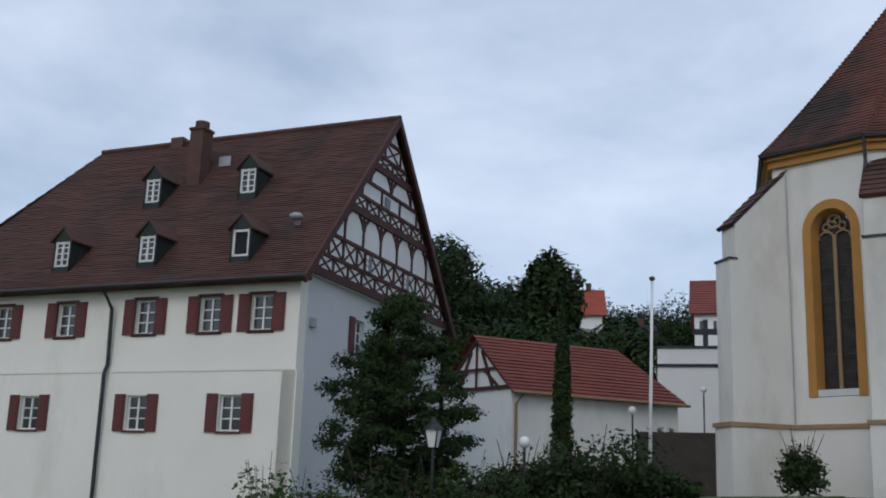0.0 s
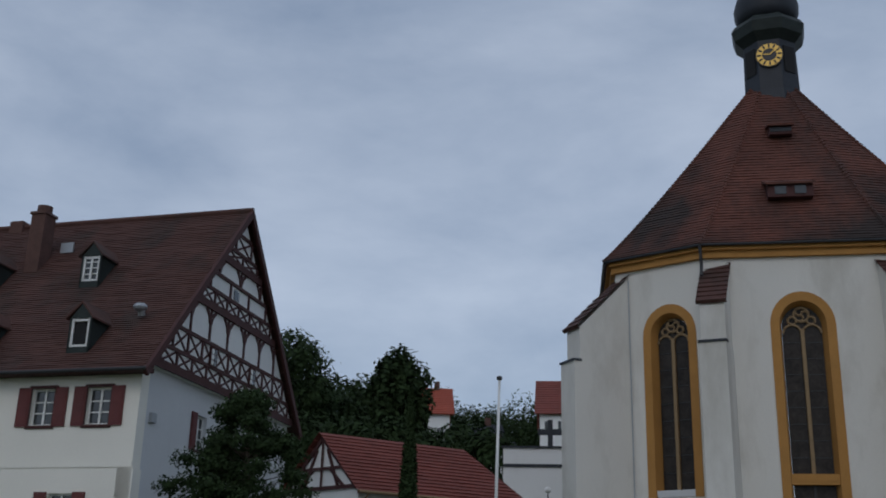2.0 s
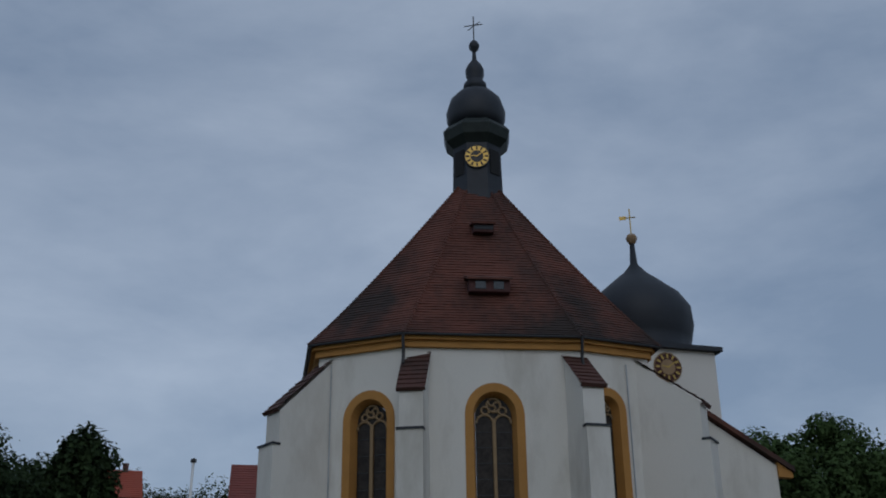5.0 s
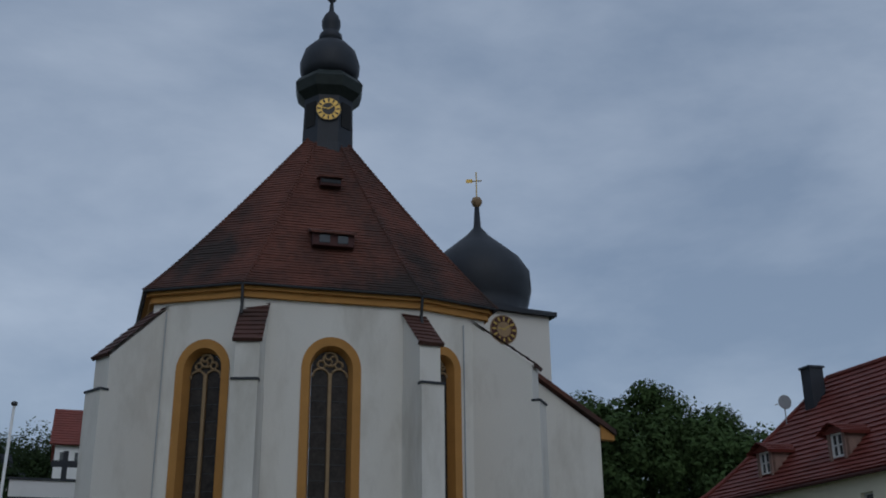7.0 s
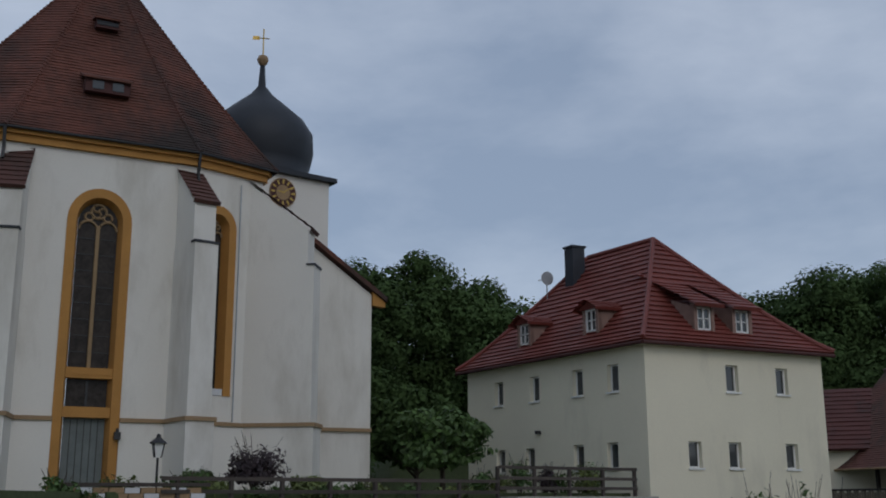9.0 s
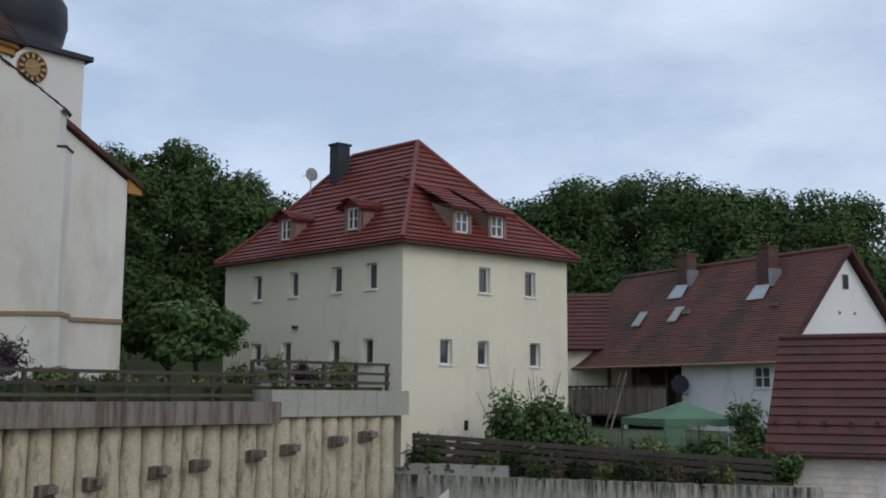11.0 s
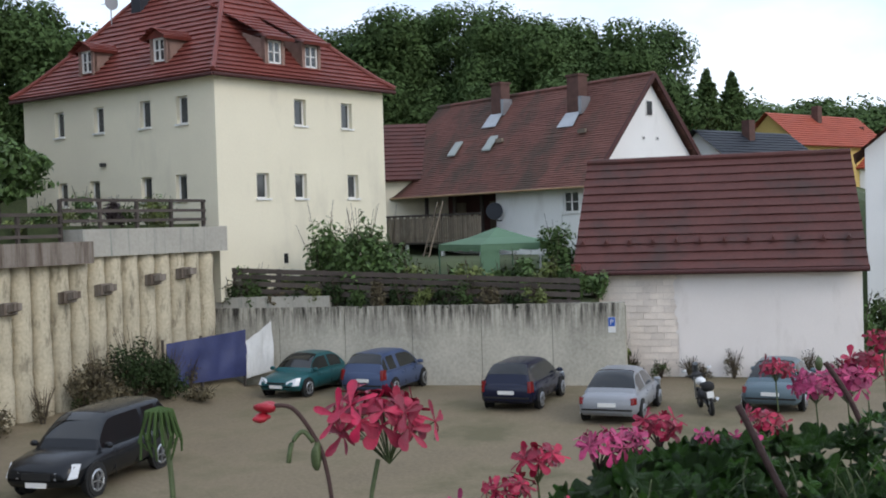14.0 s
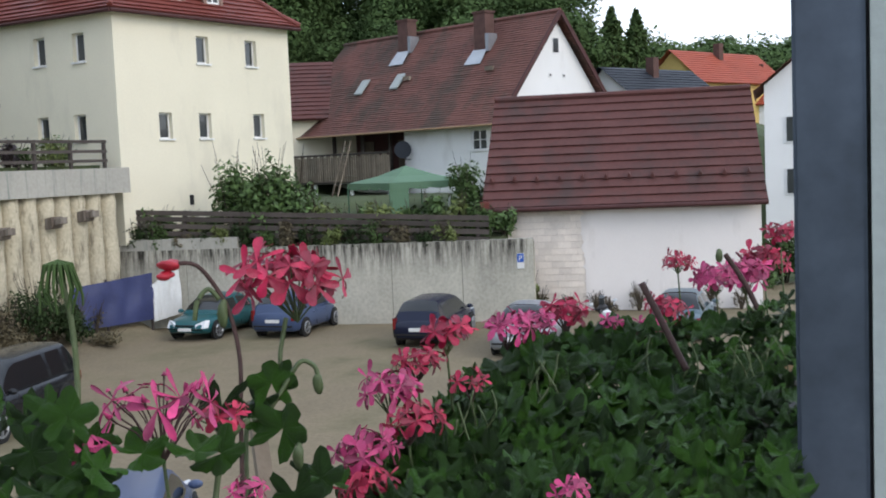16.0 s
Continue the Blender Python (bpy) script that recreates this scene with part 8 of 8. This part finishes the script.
stem([(62.87, -9.4), (62.5, -11.0), (62.22, -12.28), (60.57, -14.33), (60.3, -20)], 0.86, 0.0019)
stem([(57.1, -6.18), (58.38, -6.34), (59.5, -7.9), (60.0, -9.2), (60.33, -11.52), (60.19, -14.58), (60.0, -20)], 0.84, 0.0018, M_dryst)
stem([(59.45, -8.2), (58.9, -7.6), (58.3, -8.2), (58.1, -9.2)], 0.84, 0.002)
stem([(51.53, -6.33), (51.95, -8.37), (52.06, -12.08), (51.64, -17.39), (51.6, -22)], 0.8, 0.0022)
stem([(60.8, -14.6), (61.46, -14.41), (62.45, -13.18), (63.46, -11.79), (64.2, -12.0), (64.39, -12.5)], 0.84, 0.002)
stem([(60.6, -14.5), (59.3, -15.8), (58.6, -18.5), (58.3, -22)], 0.78, 0.0022)
stem([(81.97, -8.5), (82.9, -10.4), (84.19, -13.09)], 1.3, 0.0042, M_dryst, "dead_stalk")
stem([(86.3, -7.13), (87.0, -8.2), (87.53, -9.18), (88.3, -11)], 1.8, 0.0045, M_dryst, "dead_stalk")
for az, el, d, s, m in ((57.0, -6.2, 0.84, (0.0085, 0.0085, 0.0042), M_petalr), (56.75, -6.75, 0.84, (0.0065, 0.0065, 0.0034), M_petalr), (59.6, -8.9, 0.84, (0.0042, 0.0042, 0.0105), M_stem), (64.4, -12.95, 0.84, (0.004, 0.004, 0.008), M_stem), (63.15, -16.6, 0.8, (0.004, 0.004, 0.009), M_stem), (86.0, -7.2, 1.8, (0.006, 0.006, 0.01), M_stem)):
    bm = bmesh.new()
    c = spot(az, el, d)
    bmesh.ops.create_uvsphere(bm, u_segments=12, v_segments=8, radius=1.0, matrix=Matrix.Translation(c) @ Matrix.Diagonal((*s, 1)))
    for v in bm.verts:
        v.co += (v.co - c) * 0.18 * math.sin(40 * v.co.x / s[0] * 0.1 + v.co.z / s[2] * 2)
    part("bud", bm, m, plant_at(az), smooth=True)
# drooping faded head of narrow sepals
c = spot(51.52, -6.2, 0.8)
for k in range(16):
    bm = bmesh.new()
    a = 2 * math.pi * k / 16
    o = Vector((math.cos(a), math.sin(a), 0))
    tube(bm, [c + Vector((0, 0, 0.008)), c + o * 0.009 + Vector((0, 0, 0.006)), c + o * 0.015 - Vector((0, 0, 0.008 + 0.009 * rf.random())), c + o * rf.uniform(0.006, 0.016) - Vector((0, 0, 0.015 + 0.014 * rf.random()))], 0.0018, 5, 0.4)
    part("sepal", bm, M_leafd, plant_at(51.5))
# leaves
for az, el, d, r in ((54.89, -15.7, 0.74, 0.02), (57.6, -15.8, 0.74, 0.02), (58.9, -16.1, 0.75, 0.021), (59.29, -13.53, 0.82, 0.022), (61.88, -12.84, 0.84, 0.02), (62.3, -12.6, 0.85, 0.017), (62.3, -15.28, 0.82, 0.024), (64.1, -17.84, 0.8, 0.022), (62.83, -18.45, 0.78, 0.02), (64.85, -18.11, 0.84, 0.016), (61.5, -13.5, 0.84, 0.015), (60.9, -14.6, 0.84, 0.014)):
    p = spot(az, el, d)
    put_leaf(plant_at(az), p, r, (EYE_END - p).normalized())
for k in range(64):
    az, t = rf.uniform(47.5, 53.2), rf.random()
    el = -11.6 - 1.1 * max(0, az - 50.3) - 8 * t
    d = rf.uniform(0.64, 0.8)
    p = spot(az, el, d)
    put_leaf(plant_at(az), p, rf.uniform(0.009, 0.018), (EYE_END - p).normalized())


def mass_top(az):
    """How high the leaf mass stands, as an angle, at an azimuth."""
    pts = ((65.5, -18.6), (68.4, -16.2), (73.2, -12.9), (76.6, -11.3), (80.9, -10.7), (86.7, -10.3), (90.5, -8.8), (96, -8.5))
    for (a0, e0), (a1, e1) in zip(pts, pts[1:]):
        if a0 <= az <= a1:
            return e0 + (e1 - e0) * (az - a0) / (a1 - a0)
    return -19


for k in range(1460):
    az = rf.uniform(66, 90.3)
    t = rf.random() ** 1.15
    el = mass_top(az) - 0.2 - t * 11
    far = 1.0 + (az - 66) / 28 * 1.0
    d = far * (1 - 0.42 * t) + rf.uniform(-0.06, 0.08)
    p = spot(az, el, max(0.62, d))
    put_leaf(plant_at(az), p, rf.uniform(0.014, 0.028), ((EYE_END - p).normalized() * 0.6 + Vector((rf.uniform(-0.9, 0.9), rf.uniform(-0.9, 0.9), 0.7))).normalized())
for k in range(26):
    az = rf.uniform(69, 90)
    e1 = mass_top(az) - rf.uniform(0.5, 3)
    far = 1.0 + (az - 66) / 28
    stem([(az, e1), (az + rf.uniform(-1, 1), e1 - 1.5), (az + rf.uniform(-3, 2), e1 - 4)], far * 0.86, 0.001)

stake = thing("plant_stake", spot(61.7, -26, 0.86), "split wooden plant stake among the flowers", "stake")
bm = bmesh.new()
bar(bm, spot(60.92, -13.63, 0.9), spot(61.9, -24, 0.88), 0.012, 0.012)
part("stick", bm, M_woodlite, stake)
box = thing("flower_box", spot(76, -30, 1.2), "long brown planter box full of dark soil", "planter")
pa, pb = Vector((0.42, 0.46, 0)), Vector((2.35, -0.06, 0))
bu = (pb - pa).normalized()
BX = Frame(pa.xy, az_of(bu), az_of((-bu.y, bu.x)))
bl2 = (pb - pa).length
zb = EYE_END.z - 0.62
for nm, args in (("front_board", (0, bl2, -0.11, -0.095, zb, zb + 0.17)), ("rear_board", (0, bl2, 0.095, 0.11, zb, zb + 0.17)), ("base_board", (0, bl2, -0.095, 0.095, zb, zb + 0.015)), ("end_board", (0, 0.015, -0.095, 0.095, zb + 0.015, zb + 0.17)), ("end_board", (bl2 - 0.015, bl2, -0.095, 0.095, zb + 0.015, zb + 0.17))):
    part(nm, one_box(BX, *args), M_brownledge, box)
part("soil", one_box(BX, 0.016, bl2 - 0.016, -0.094, 0.094, zb + 0.016, zb + 0.15), M_dark, box)
parapet = part("wall_balcony", one_box(BX, -1.5, bl2 + 1.2, -0.1, 0.1, -0.2, zb - 0.002), M_white, None, "white balcony parapet under the planter", kind="structure")
slab = part("floor_balcony", one_box(BX, -1.5, bl2 + 1.2, -2.4, -0.1, zb - 0.75, zb - 0.55), M_grey, None, "grey concrete balcony floor", kind="structure")

post = thing("balcony_post", (1.19, 0.0, zb), "blue-grey galvanised steel balcony post with scuffs", "post")
pc = spot(91.55, 0, 1.2)
PF = Frame((pc.x, pc.y), 181.55, 91.55)
bm = bmesh.new()
fbox(bm, PF, -0.0375, 0.0355, 0, 0.075, zb, EYE_END.z + 1.6)
bmesh.ops.bevel(bm, geom=[e for e in bm.edges if abs(e.verts[0].co.z - e.verts[1].co.z) > 1], offset=0.004, segments=2, affect="EDGES")
part("flange", bm, M_post, post)
bm = bmesh.new()
fbox(bm, PF, 0.0395, 0.1, -0.004, 0.075, zb, EYE_END.z + 1.6)
part("cover_strip", bm, M_panelgrey, post, "paler grey cover strip")
bm = bmesh.new()
fbox(bm, PF, 0.0355, 0.0395, 0.01, 0.07, zb, EYE_END.z + 1.6)
part("rubber_joint", bm, M_tyre, post)
